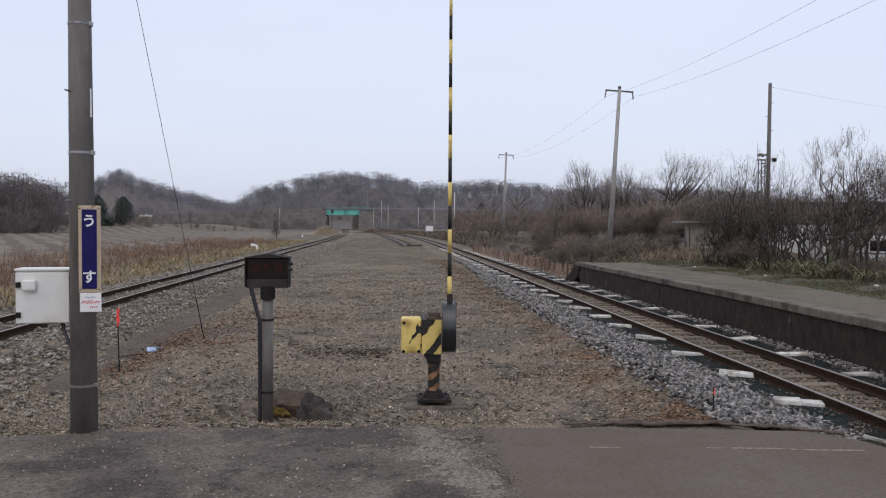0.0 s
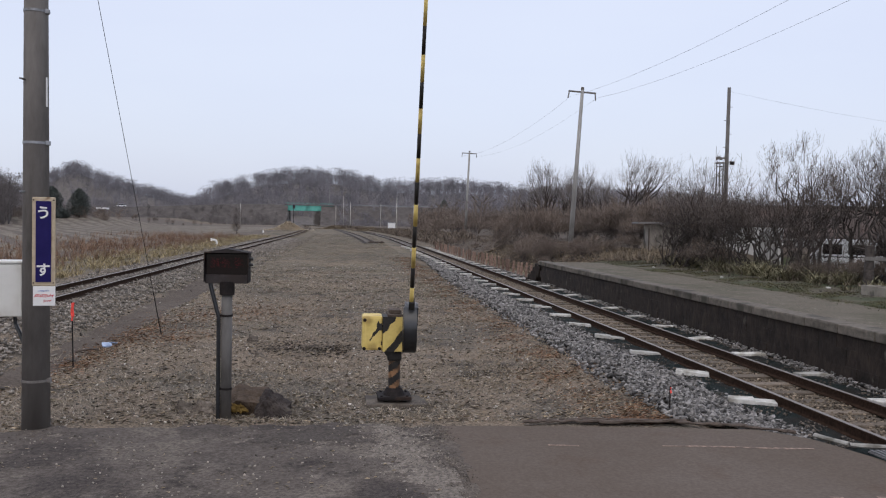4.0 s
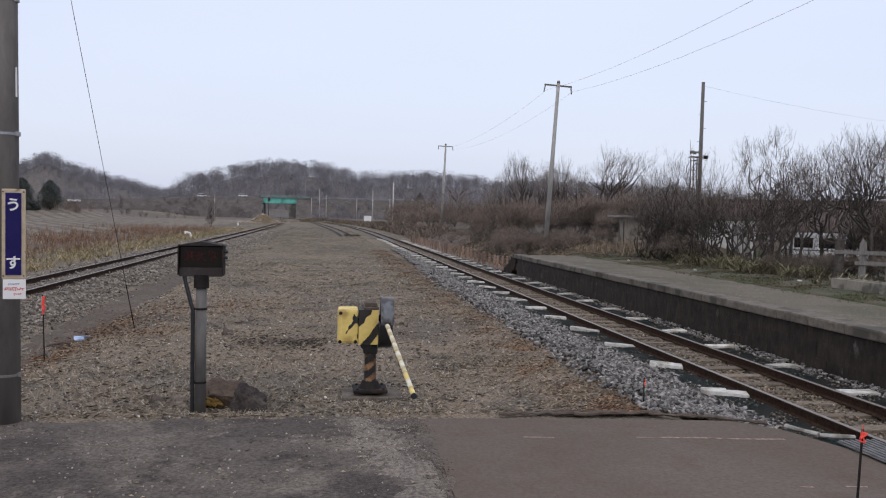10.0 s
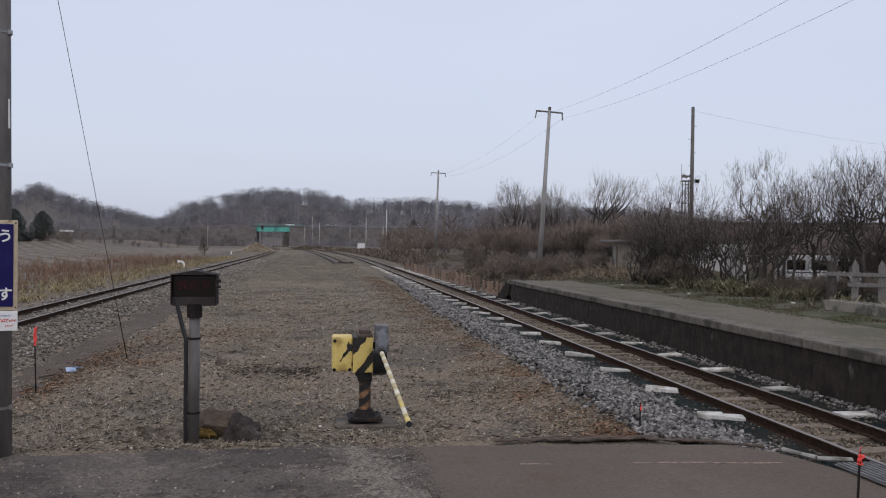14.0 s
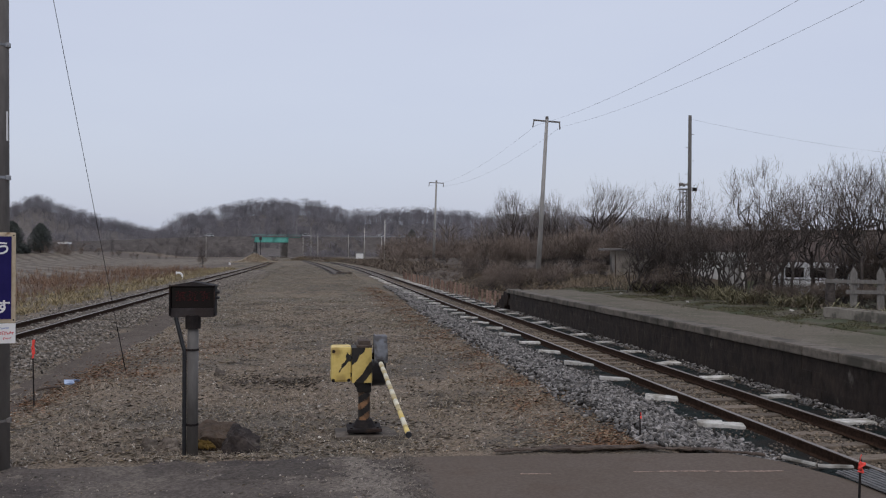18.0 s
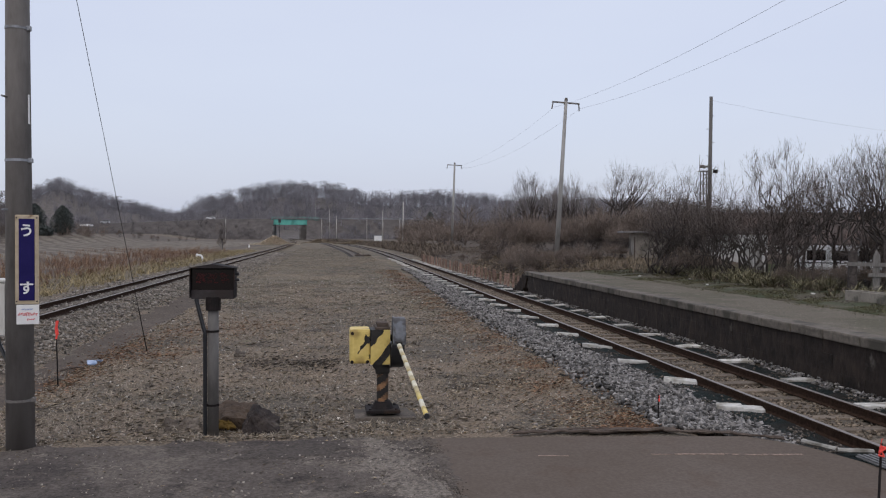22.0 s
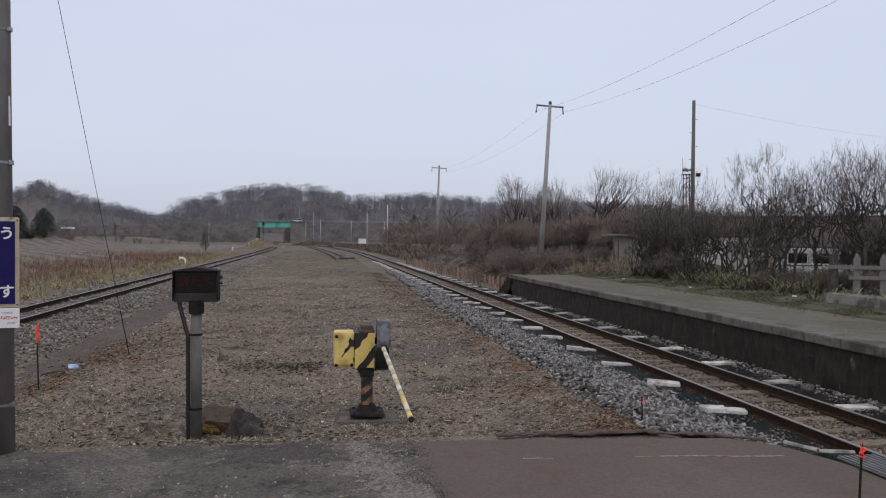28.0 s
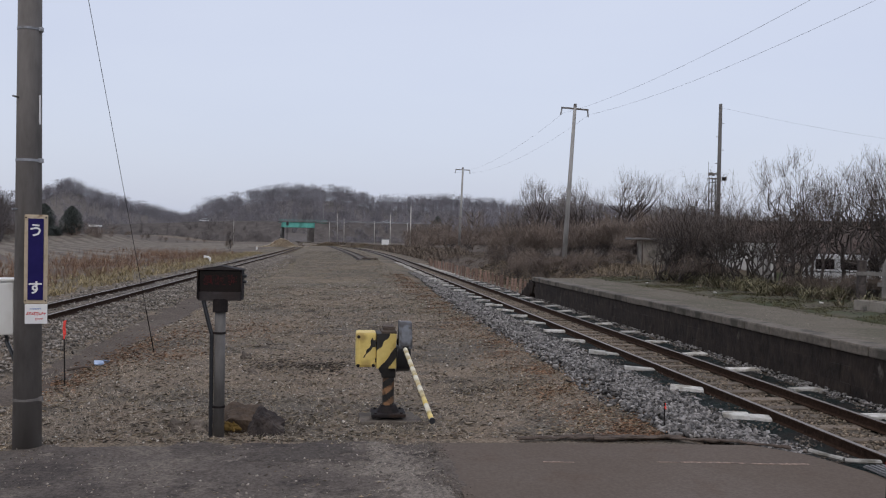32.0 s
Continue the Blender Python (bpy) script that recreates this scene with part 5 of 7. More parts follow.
box(bm, (0.0, 0.10, 1.825), (0.50, 0.25, 0.37), 0.01)
part("housing", bm, M_DARKSTEEL, led, "rust-specked black housing")
bm = bm_new()
box(bm, (0.0, -0.03, 1.865), (0.49, 0.012, 0.25), 0.004)
screen = part("screen", bm, M_GLASS, led, "dark display window")
bm = bm_new()
box(bm, (0.0, -0.035, 1.69), (0.50, 0.022, 0.105), 0.005)
part("lower_panel", bm, M_DUSTSTEEL, led, "dusty lower panel")
for x in (-0.253, 0.253):
    bm = bm_new()
    box(bm, (x, -0.06, 1.835), (0.010, 0.10, 0.36), 0.003)
    part("hood_side", bm, M_DARKSTEEL, led)
bm = bm_new()
vs = [bm.verts.new(q) for q in ((-0.275, -0.13, 2.005), (0.275, -0.13, 2.005), (0.275, 0.25, 2.005), (-0.275, 0.25, 2.005), (0, -0.10, 2.055), (0, 0.22, 2.055))]
for q in ((0, 1, 4), (1, 2, 5, 4), (2, 3, 5), (3, 0, 4, 5), (3, 2, 1, 0)):
    bm.faces.new([vs[i] for i in q])
part("roof", bm, M_DARKSTEEL, led, "low pitched hood roof")
for z in (1.93, 1.86):
    bm = bm_new()
    rod(bm, (0.25, 0.03, z), (0.30, 0.03, z), 0.022, 0.018, 10)
    part("knob", bm, M_GLOSSBLACK, led)
bm = bm_new()
led_rng = random.Random(4)
for i in range(3):
    for r in range(11):
        for c in range(11):
            edge = max(abs(r - 5), abs(c - 5))
            if led_rng.random() < (0.62 if edge < 4 else 0.28):
                box(bm, (-0.132 + 0.132 * i + 0.0108 * (c - 5), -0.0372, 1.885 + 0.0108 * (r - 5)), (0.0052, 0.002, 0.0052))
part("diodes", bm, M_LED, led, "faint red diodes of the display", kind="stuff")

# boulders at the post
def broken_rock(planes, amount, seed):
    """A convex stone: a fine sphere cut back to the given planes (normal, distance), its faces roughened."""
    bm = bm_new()
    bmesh.ops.create_icosphere(bm, subdivisions=5, radius=1)
    cuts = [(Vector(n).normalized(), d) for n, d in planes]
    for v in bm.verts:
        way = v.co.normalized()
        r = min([d / max(way.dot(n), 1e-3) for n, d in cuts if way.dot(n) > 0.05] + [0.6])
        r *= 1 + amount * noise.noise(way * 2.3 + Vector((seed, 0, 0))) + 0.45 * amount * noise.noise(way * 7 + Vector((seed, 4, 0))) + 0.2 * amount * noise.noise(way * 19 + Vector((seed, 9, 0)))
        v.co = way * r
    return bm


ob = thing("boulder", (-1.15, 10.34, 0.05), "flat brown boulder with yellow lichen at the post", "rock", "boulders at the post")
part("stone", broken_rock((((0.16, -0.30, 1), 0.120), ((0, -1, -0.35), 0.185), ((-1, 0, 0.1), 0.30), ((1, 0.2, 0.3), 0.25), ((0.7, -0.8, 0.1), 0.25), ((-0.5, -0.3, 0.9), 0.20), ((0, 0, -1), 0.2), ((0, 1, 0.2), 0.22)), 0.13, 2), M_ROCK, ob)
bm = broken_rock((((0, -1, 0.1), 0.030), ((0, 0, 1), 0.055), ((1, 0, 0.2), 0.08), ((-1, 0, 0), 0.09), ((0, 0, -1), 0.05), ((0.6, 0, 0.8), 0.06)), 0.5, 5)
bmesh.ops.translate(bm, verts=bm.verts[:], vec=(-0.115, -0.185, -0.020))
part("lichen", bm, M_MOSS, ob, "patch of yellow lichen", True)
ob = thing("boulder", (-0.905, 10.17, 0.015), "dark angular boulder beside the post", "rock", "boulders at the post")
part("stone", broken_rock((((-0.75, -0.25, 0.66), 0.155), ((0.62, -0.25, 0.74), 0.150), ((0.1, -1, 0.35), 0.165), ((0.45, -0.85, 0.5), 0.175), ((1, 0, 0.1), 0.245), ((-1, -0.2, 0), 0.185), ((0, 0, -1), 0.15), ((0, 1, 0.3), 0.17), ((-0.2, 0.1, 1), 0.225), ((-0.6, -0.8, 0.1), 0.20)), 0.15, 7), M_DARKROCK, ob)
for k, (x, y, r) in enumerate(((-1.72, 10.28, 0.12), (-1.98, 10.42, 0.09), (-1.52, 10.14, 0.06), (-1.95, 10.12, 0.05), (-2.30, 10.20, 0.045), (-0.45, 10.35, 0.05), (-0.02, 11.9, 0.07), (-1.80, 16.4, 0.10), (-1.48, 14.5, 0.07))):
    ob = thing("rock", (x, y, float(ground_z(x, y)) + 0.2 * r), "small brown stone lying on the soil", "rock", "stones on the soil")
    part("stone", broken_rock((((0.3, -0.3, 1), 0.55 * r), ((0, -1, 0.4), 0.8 * r), ((-1, 0, 0.4), r), ((1, 0.1, 0.5), 0.9 * r), ((0, 0, -1), 0.6 * r), ((0, 1, 0.2), r), ((-0.5, -0.8, 0.6), 0.75 * r)), 0.3, 11 + 3 * k), M_PALEROCK, ob)

# ---- crossing gate ----
gate = thing("crossing_gate", (0.665, 10.85, -0.06), "yellow and black level crossing gate machine", "gate")
bm = bm_new()
box(bm, (0.03, 0.02, -0.018), (0.80, 0.62, 0.08), 0.015)
rough(bm, 0.02, 4)
part("footing", bm, M_FOOTING, gate, "low dirty concrete footing")
bm = bm_new()
box(bm, (0, 0, 0.085), (0.45, 0.42, 0.045), 0.012)
for x in (-0.17, 0.17):
    for yy in (-0.16, 0.16):
        rod(bm, (x, yy, 0.1), (x, yy, 0.125), 0.02, 0.02, 6)
rod(bm, (0, 0, 0.10), (0, 0, 0.20), 0.16, 0.10, 16)
part("base_plate", bm, M_DARKSTEEL, gate, "dark bolted base plate")


def banded_post(z0, z1, r, n):
    """A round post with slanted black and orange bands."""
    bm = bm_new()
    seg = 20
    zs = np.linspace(z0, z1, n)
    rings = [[bm.verts.new((r * math.cos(2 * math.pi * k / seg), r * math.sin(2 * math.pi * k / seg), z)) for k in range(seg)] for z in zs]
    for i, (a, b) in enumerate(zip(rings, rings[1:])):
        for k in range(seg):
            f = bm.faces.new((a[k], a[(k + 1) % seg], b[(k + 1) % seg], b[k]))
            x = r * math.cos(2 * math.pi * (k + 0.5) / seg)
            f.material_index = 1 if ((zs[i] - 0.75 * x) / 0.185) % 1.0 < 0.48 else 0
            f.smooth = True
    bm.faces.new(rings[-1])
    return bm


part("post", banded_post(0.12, 0.70, 0.078, 60), [M_BLACKBAND, M_ORANGE], gate, "post with worn black and orange bands")
bm = bm_new()
box(bm, (-0.005, -0.01, 0.63), (0.19, 0.20, 0.13), 0.03)
rod(bm, (-0.07, -0.08, 0.70), (-0.07, -0.14, 0.70), 0.075, 0.07, 16)
part("knuckle", bm, M_BLACKBAND, gate, "black round knuckle")
bm = bm_new()
box(bm, (-0.306, 0.0, 0.947), (0.268, 0.36, 0.454), 0.035)
motor = part("motor_box", bm, M_YELLOW, gate, "chipped yellow motor box", False)
for x, z in ((-0.405, 1.12), (-0.41, 0.745), (-0.21, 0.745)):
    part("bolt", rod(bm_new(), (x, -0.178, z), (x, -0.184, z), 0.024, 0.02, 10), M_DARKSTEEL, motor)


def scar(pts, seed):
    """A ragged patch where the paint is gone."""
    bm = bm_new()
    r = random.Random(seed)
    ring = []
    for (xa, za), (xb, zb) in zip(pts, pts[1:] + pts[:1]):
        for i in range(4):
            ring.append(bm.verts.new((xa + (xb - xa) * i / 4 + r.uniform(-0.007, 0.007), -0.1835, za + (zb - za) * i / 4 + r.uniform(-0.007, 0.007))))
    f = bm.faces.new(ring)
    out = bmesh.ops.extrude_face_region(bm, geom=[f])
    for v in [e for e in out["geom"] if isinstance(e, bmesh.types.BMVert)]:
        v.co.y += 0.005
    return bm


for k, pts in enumerate(([(-0.255, 1.05), (-0.235, 1.11), (-0.20, 1.07), (-0.178, 1.09), (-0.178, 0.99), (-0.225, 0.985)], [(-0.315, 0.895), (-0.30, 0.955), (-0.235, 1.02), (-0.215, 0.985), (-0.26, 0.93)], [(-0.345, 0.85), (-0.33, 0.885), (-0.305, 0.90), (-0.32, 0.855)], [(-0.19, 0.83), (-0.178, 0.85), (-0.178, 0.78), (-0.192, 0.80)])):
    part("paint_scar", scar(pts, k), M_BLACKBAND, motor, "patch of bare dark metal")


def striped_plate(x0, x1, z0, z1, y, thick):
    """An upright body whose front carries slanted stripes."""
    bm = bm_new()
    n, m = 30, 60
    grid = [[bm.verts.new((x0 + (x1 - x0) * i / n, y, z0 + (z1 - z0) * j / m)) for i in range(n + 1)] for j in range(m + 1)]
    for j in range(m):
        for i in range(n):
            f = bm.faces.new((grid[j][i], grid[j][i + 1], grid[j + 1][i + 1], grid[j + 1][i]))
            x, z = x0 + (x1 - x0) * (i + 0.5) / n, z0 + (z1 - z0) * (j + 0.5) / m
            u = z - 1.3 * x
            f.material_index = 1 if 0.885 + 0.010 * math.sin(40 * x) < u < 1.145 + 0.014 * math.sin(55 * z) or u < 0.735 else 0
    out = bmesh.ops.extrude_face_region(bm, geom=bm.faces[:])
    for v in [g for g in out["geom"] if isinstance(g, bmesh.types.BMVert)]:
        v.co.y += thick
    return bm


part("gear_case", striped_plate(-0.170, 0.085, 0.71, 1.165, -0.20, 0.38), [M_BLACKBAND, M_YELLOW], gate, "gear case with yellow and black stripes")
bm = bm_new()
box(bm, (-0.01, 0.0, 1.18), (0.20, 0.40, 0.04), 0.012)
box(bm, (-0.01, -0.02, 1.225), (0.155, 0.26, 0.06), 0.018)
part("cap", bm, M_TIMBER, gate, "rusty top cap")
bm = bm_new()
rod(bm, (0.10, -0.05, 1.04), (0.24, -0.05, 1.04), 0.045, 0.045, 14)
part("axle", bm, M_DARKSTEEL, gate)

# the arm with its counterweight disc, which turns on the axle
arm = thing("gate_arm", (0.862, 10.80, 1.00), "long banded barrier arm with a counterweight disc", "barrier", turn=(0, 0, -2.0))
ARM_Y = -0.075


def half_disc(y_side, r, x0, x1):
    bm = bm_new()
    k = 44
    ring = [(0.0, 0.0)] + [(y_side * r * math.sin(math.pi * i / k), r * math.cos(math.pi * i / k)) for i in range(k + 1)]
    a = [bm.verts.new((x0, *q)) for q in ring[1:]]
    b = [bm.verts.new((x1, *q)) for q in ring[1:]]
    bm.faces.new(a)
    bm.faces.new(b)
    for i in range(k):
        bm.faces.new((a[i], a[i + 1], b[i + 1], b[i]))
    bm.faces.new((a[0], b[0], b[-1], a[-1]))
    bmesh.ops.translate(bm, verts=bm.verts[:], vec=(0, ARM_Y, 0))
    bmesh.ops.bevel(bm, geom=[e for e in bm.edges if e.calc_length() < 0.2 and abs(e.verts[0].co.x - e.verts[1].co.x) < 1e-4], offset=0.012, segments=2, affect="EDGES")
    return bm


part("weight_black", half_disc(-1, 0.335, -0.10, 0.075), M_GLOSSBLACK, arm, "glossy black half of the counterweight disc")
part("weight_grey", half_disc(1, 0.335, -0.075, 0.095), M_DISC, arm, "bare grey half of the counterweight disc")
bm = bm_new()
box(bm, (0.005, ARM_Y, 0.33), (0.075, 0.09, 0.22), 0.01)
part("arm_socket", bm, M_BLACKBAND, arm, "black arm socket")


def half_tube(z0, z1, r0, r1, y_side):
    bm = bm_new()
    k = 8
    ra = [bm.verts.new((r0 * math.cos(math.pi * i / k), y_side * r0 * math.sin(math.pi * i / k), z0)) for i in range(k + 1)]
    rb = [bm.verts.new((r1 * math.cos(math.pi * i / k), y_side * r1 * math.sin(math.pi * i / k), z1)) for i in range(k + 1)]
    for i in range(k):
        bm.faces.new((ra[i], ra[i + 1], rb[i + 1], rb[i]))
    bm.faces.new(ra + [bm.verts.new((0, 0, z0))])
    bm.faces.new(rb + [bm.verts.new((0, 0, z1))])
    bmesh.ops.translate(bm, verts=bm.verts[:], vec=(0, ARM_Y, 0))
    return bm


z, i = 0.36, 0
while z < 4.94:
    z1 = min(z + 0.31, 5.0)
    r0, r1 = 0.029 - 0.0021 * z, 0.029 - 0.0021 * z1
    for side in (-1, 1):
        mat = ((M_YELLOW, M_BLACKBAND) if side < 0 else ((M_YELLOW, M_CREAM) if z > 4.0 else (M_CREAM, M_FADED)))[i % 2]
        part("band", half_tube(z, z1, r0, r1, side), mat, arm, "", True)
    z, i = z1, i + 1
bm = bm_new()
rod(bm, (0, ARM_Y, 4.99), (0, ARM_Y, 5.01), 0.022, 0.022, 14)
part("end_cap", bm, M_GLOSSBLACK, arm, "black end cap")


# ---- poles and wires ----
def line_pole(at, h, lean, r=0.17, arms=True, label="grey concrete line pole with a steel crossarm", mat=M_PALEPOLE, group="line poles"):
    ob = thing("line_pole", at, label, "pole", group, turn=lean)
    bm = bm_new()
    rod(bm, (0, 0, -0.3), (0, 0, h), r, r * 0.62, 14)
    part("shaft", bm, mat, ob, "", True)
    if arms:
        bm = bm_new()
        box(bm, (0, 0, h - 0.2), (1.85, 0.10, 0.10), 0.01)
        part("crossarm", bm, M_CONCRETE, ob)
        for x in (-0.9, 0.9):
            bm = bm_new()
            box(bm, (x, 0, h - 0.42), (0.07, 0.08, 0.52), 0.01, (0, 8 if x < 0 else -8, 0))
            part("hanger", bm, M_CONCRETE, ob)
        bm = bm_new()
        rod(bm, (0, 0, h - 0.05), (0, 0, h + 0.12), r * 0.7, r * 0.55, 12)
        part("cap", bm, M_CONCRETE, ob)
    return ob


line_pole((14.66, 52.42, 0.72), 10.6, (0, 3.1, 0))
line_pole((14.76, 101.0, 1.0), 10.28, (0, 1.8, 0))
wire("overhead_wire", (14.45, 52.42, 10.8), (12.5, -2.0, 10.4), 1.15, 0.0055, M_STEEL, "thin dark overhead wire of the line poles")
wire("overhead_wire", (16.2, 52.42, 10.75), (14.3, -2.0, 10.4), 1.15, 0.0055, M_STEEL, "thin dark overhead wire of the line poles")
wire("overhead_wire", (14.45, 52.42, 10.8), (14.0, 101.0, 10.7), 0.9, 0.005, M_STEEL, "thin dark overhead wire of the line poles")
wire("overhead_wire", (16.2, 52.42, 10.75), (15.8, 101.0, 10.7), 0.9, 0.005, M_STEEL, "thin dark overhead wire of the line poles")
mast = thing("wooden_mast", (19.53, 40.5, 0.85), "tall dark wooden mast with step bolts behind the bushes", "pole", turn=(0, 0.3, 0))
bm = bm_new()
rod(bm, (0, 0, -0.2), (0, 0, 8.8), 0.12, 0.085, 12)
part("shaft", bm, M_POSTGREY, mast, "", True)
for k in range(7):
    bm = bm_new()
    rod(bm, (-0.22 if k % 2 else 0.0, 0, 3.6 + 0.7 * k), (0.0 if k % 2 else 0.22, 0, 3.6 + 0.7 * k), 0.012, 0.012, 6)
    part("step_bolt", bm, M_DARKSTEEL, mast)
bm = bm_new()
box(bm, (0.3, 0, 4.9), (0.2, 0.15, 0.18), 0.02)
part("fitting", bm, M_DARKSTEEL, mast)
wire("service_wire", (19.65, 40.5, 9.45), (41.0, 51.0, 9.3), 0.22, 0.004, M_STEEL, "thin grey service wire from the mast")

tower = thing("lattice_tower", (43.15, 90.6, 0.9), "far steel lattice tower with loudspeakers", "tower")
for x in (-0.40, 0.40):
    for y in (-0.40, 0.40):
        bm = bm_new()
        rod(bm, (x, y, 0), (x, y, 9.0), 0.07, 0.06, 6)
        part("leg", bm, M_POSTGREY, tower)
for k in range(8):
    z = 0.8 + k * 1.12
    for y in (-0.40, 0.40):
        bm = bm_new()
        rod(bm, (-0.40, y, z), (0.40, y, z), 0.045, 0.045, 5)
        rod(bm, (-0.40, y, z), (0.40, y, z + 1.0 if k < 7 else z), 0.04, 0.04, 5)
        part("brace", bm, M_POSTGREY, tower)
bm = bm_new()
box(bm, (0, 0, 9.05), (1.3, 1.1, 0.10), 0.02)
part("deck", bm, M_CONCRETE, tower)
for a in (0, 72, 144, 216, 288):
    bm = bm_new()
    d = Vector((math.cos(radians(a)), math.sin(radians(a)), 0))
    rod(bm, Vector((0, 0, 9.6)) + d * 0.2, Vector((0, 0, 9.6)) + d * 0.6, 0.08, 0.20, 10)
    part("horn", bm, M_CONCRETE, tower)
bm = bm_new()
rod(bm, (-0.7, 0, 9.05), (-0.7, 0, 11.0), 0.03, 0.02, 5)
part("rod", bm, M_POSTGREY, tower)

# small far poles and the relay cabin by the line
for at, h in (((15.2, 178, 0.8), 8.7), ((14.0, 231, 0.4), 8.8), ((14.06, 340, 0.2), 9.3), ((-1.3, 360, 0.2), 13.0), ((1.5, 330, 0.1), 9.7), ((-4.8, 362, 0.1), 8.9), ((27.0, 330, 0.4), 8.5), ((-38, 300, 0.1), 8.0)):
    line_pole(at, h, (0, random.uniform(-0.6, 0.6), 0), 0.13, False, "slim pale concrete pole far along the line", M_SLAB, "far line poles")
cabin = thing("relay_cabin", (11.9, 217, -0.05), "small white relay cabin beside the line", "cabin")
bm = bm_new()
box(bm, (0, 0, 1.05), (1.9, 1.6, 2.1), 0.05)
part("body", bm, M_WHITE, cabin)
bm = bm_new()
box(bm, (0, 0, 2.15), (2.1, 1.8, 0.14), 0.03)
part("roof", bm, M_STEEL, cabin)
elbow = thing("vent_pipe", (-11.1, 72.2, -0.28), "white bent vent pipe beside the track", "pipe")
bm = bm_new()
tube(bm, [(0, 0, -0.1), (0, 0, 0.55), (-0.04, 0, 0.68), (-0.14, 0, 0.76), (-0.42, 0, 0.80)], 0.09, 10)
part("pipe", bm, M_WHITE, elbow)
bm = bm_new()
box(bm, (-0.46, 0, 0.79), (0.10, 0.26, 0.24), 0.02)
part("head", bm, M_WHITE, elbow)
bm = bm_new()
rod(bm, (-14.9, 150, -0.1), (-14.9, 150, 0.40), 0.14, 0.14, 10)
tagged(mesh_object("distance_marker", bm, M_WHITE), "small white marker post beside the track", "marker")

# retaining stakes beyond the platform
stakes = thing("retaining_fence", (0, 0, 0), "row of short rust-brown retaining stakes", "fence", kind="structure")
bm = bm_new()
box(bm, (0, 0, 0.17), (0.105, 0.09, 0.82), 0.015)
rough(bm, 0.01, 3)
ob = mesh_object("stake", bm, M_STAKE)
STAKE = ob.data
bpy.data.objects.remove(ob)
for k in range(42):
    repeat("stake", STAKE, (8.62 + random.uniform(-0.06, 0.06) - 0.005 * k, 36.4 + 1.0 * k + random.uniform(-0.12, 0.12), -0.10 + random.uniform(-0.07, 0.07)), stakes, (random.uniform(-3, 3), random.uniform(-4, 4), random.uniform(-10, 10)))

# hut, van, fence and trough behind the platform
hut = thing("hut", (16.0, 41.6, 0.8), "small grey concrete hut with a flat roof", "hut", turn=(0, 0, -12))
bm = bm_new()
box(bm, (0.72, 0.8, 0.85), (1.7, 1.6, 1.7), 0.02)
part("wall", bm, M_HUT, hut)
bm = bm_new()
box(bm, (0.5, 0.75, 1.76), (2.5, 2.2, 0.10), 0.02)
part("roof", bm, M_BRIDGE, hut)
bm = bm_new()
box(bm, (-0.1, -0.02, 0.75), (0.06, 0.05, 1.5), 0.01)
part("door_frame", bm, M_TIMBER, hut)

van = thing("van", (20.95, 31.6, 0.42), "small white parked van with dark windows behind the hedge", "van", turn=(0, 0, -36))
bm = bm_new()
prof = [(-1.62, 0.25), (1.62, 0.25), (1.66, 0.80), (1.60, 0.92), (1.28, 1.50), (1.12, 1.57), (-1.12, 1.57), (-1.28, 1.50), (-1.60, 0.92), (-1.66, 0.80)]
a = [bm.verts.new((x, -0.7, z)) for x, z in prof]
b = [bm.verts.new((x, 0.7, z)) for x, z in prof]
bm.faces.new(a)
bm.faces.new(b)
for k in range(len(prof)):
    bm.faces.new((a[k], a[(k + 1) % len(prof)], b[(k + 1) % len(prof)], b[k]))
bmesh.ops.bevel(bm, geom=bm.edges[:], offset=0.05, segments=2, affect="EDGES")
part("body", bm, M_VAN, van, "white painted body")
for x, w in ((-0.78, 0.72), (0.22, 0.84), (1.0, 0.40)):
    bm = bm_new()
    box(bm, (x, -0.70, 1.17), (w, 0.03, 0.42), 0.03)
    part("window", bm, M_GLASS, van)
for x in (-1.05, 1.05):
    wheel = part("wheel", rod(bm_new(), (x, -0.72, 0.27), (x, -0.54, 0.27), 0.27, 0.27, 20), M_GLOSSBLACK, van)
    part("rim", rod(bm_new(), (x, -0.735, 0.27), (x, -0.72, 0.27), 0.16, 0.16, 14), M_STEEL, wheel)
bm = bm_new()
box(bm, (0, -0.70, 0.86), (3.1, 0.02, 0.04), 0.006)
part("trim_strip", bm, M_GLOSSBLACK, van)

# low house behind the parking place
M_ROOF = material("brown_sheet_roof", (0.052, 0.038, 0.032), (0.098, 0.072, 0.060), 5, rough=0.7, bump=0.15, depth=0.01, stain=(0.120, 0.078, 0.062), stain_scale=0.5)
M_SIDING = material("off_white_siding", (0.46, 0.45, 0.43), (0.60, 0.59, 0.57), 4, bump=0.1, depth=0.006, stain=(0.33, 0.31, 0.28), stain_scale=0.9)
house = thing("house", (24.6, 37.6, 0.42), "low off-white house with a brown sheet roof behind the shrubs", "house", turn=(0, 0, -31))
bm = bm_new()
box(bm, (0, 2.2, 0.85), (9.6, 4.4, 1.7), 0.02)
part("wall", bm, M_SIDING, house, "off-white boarded wall")
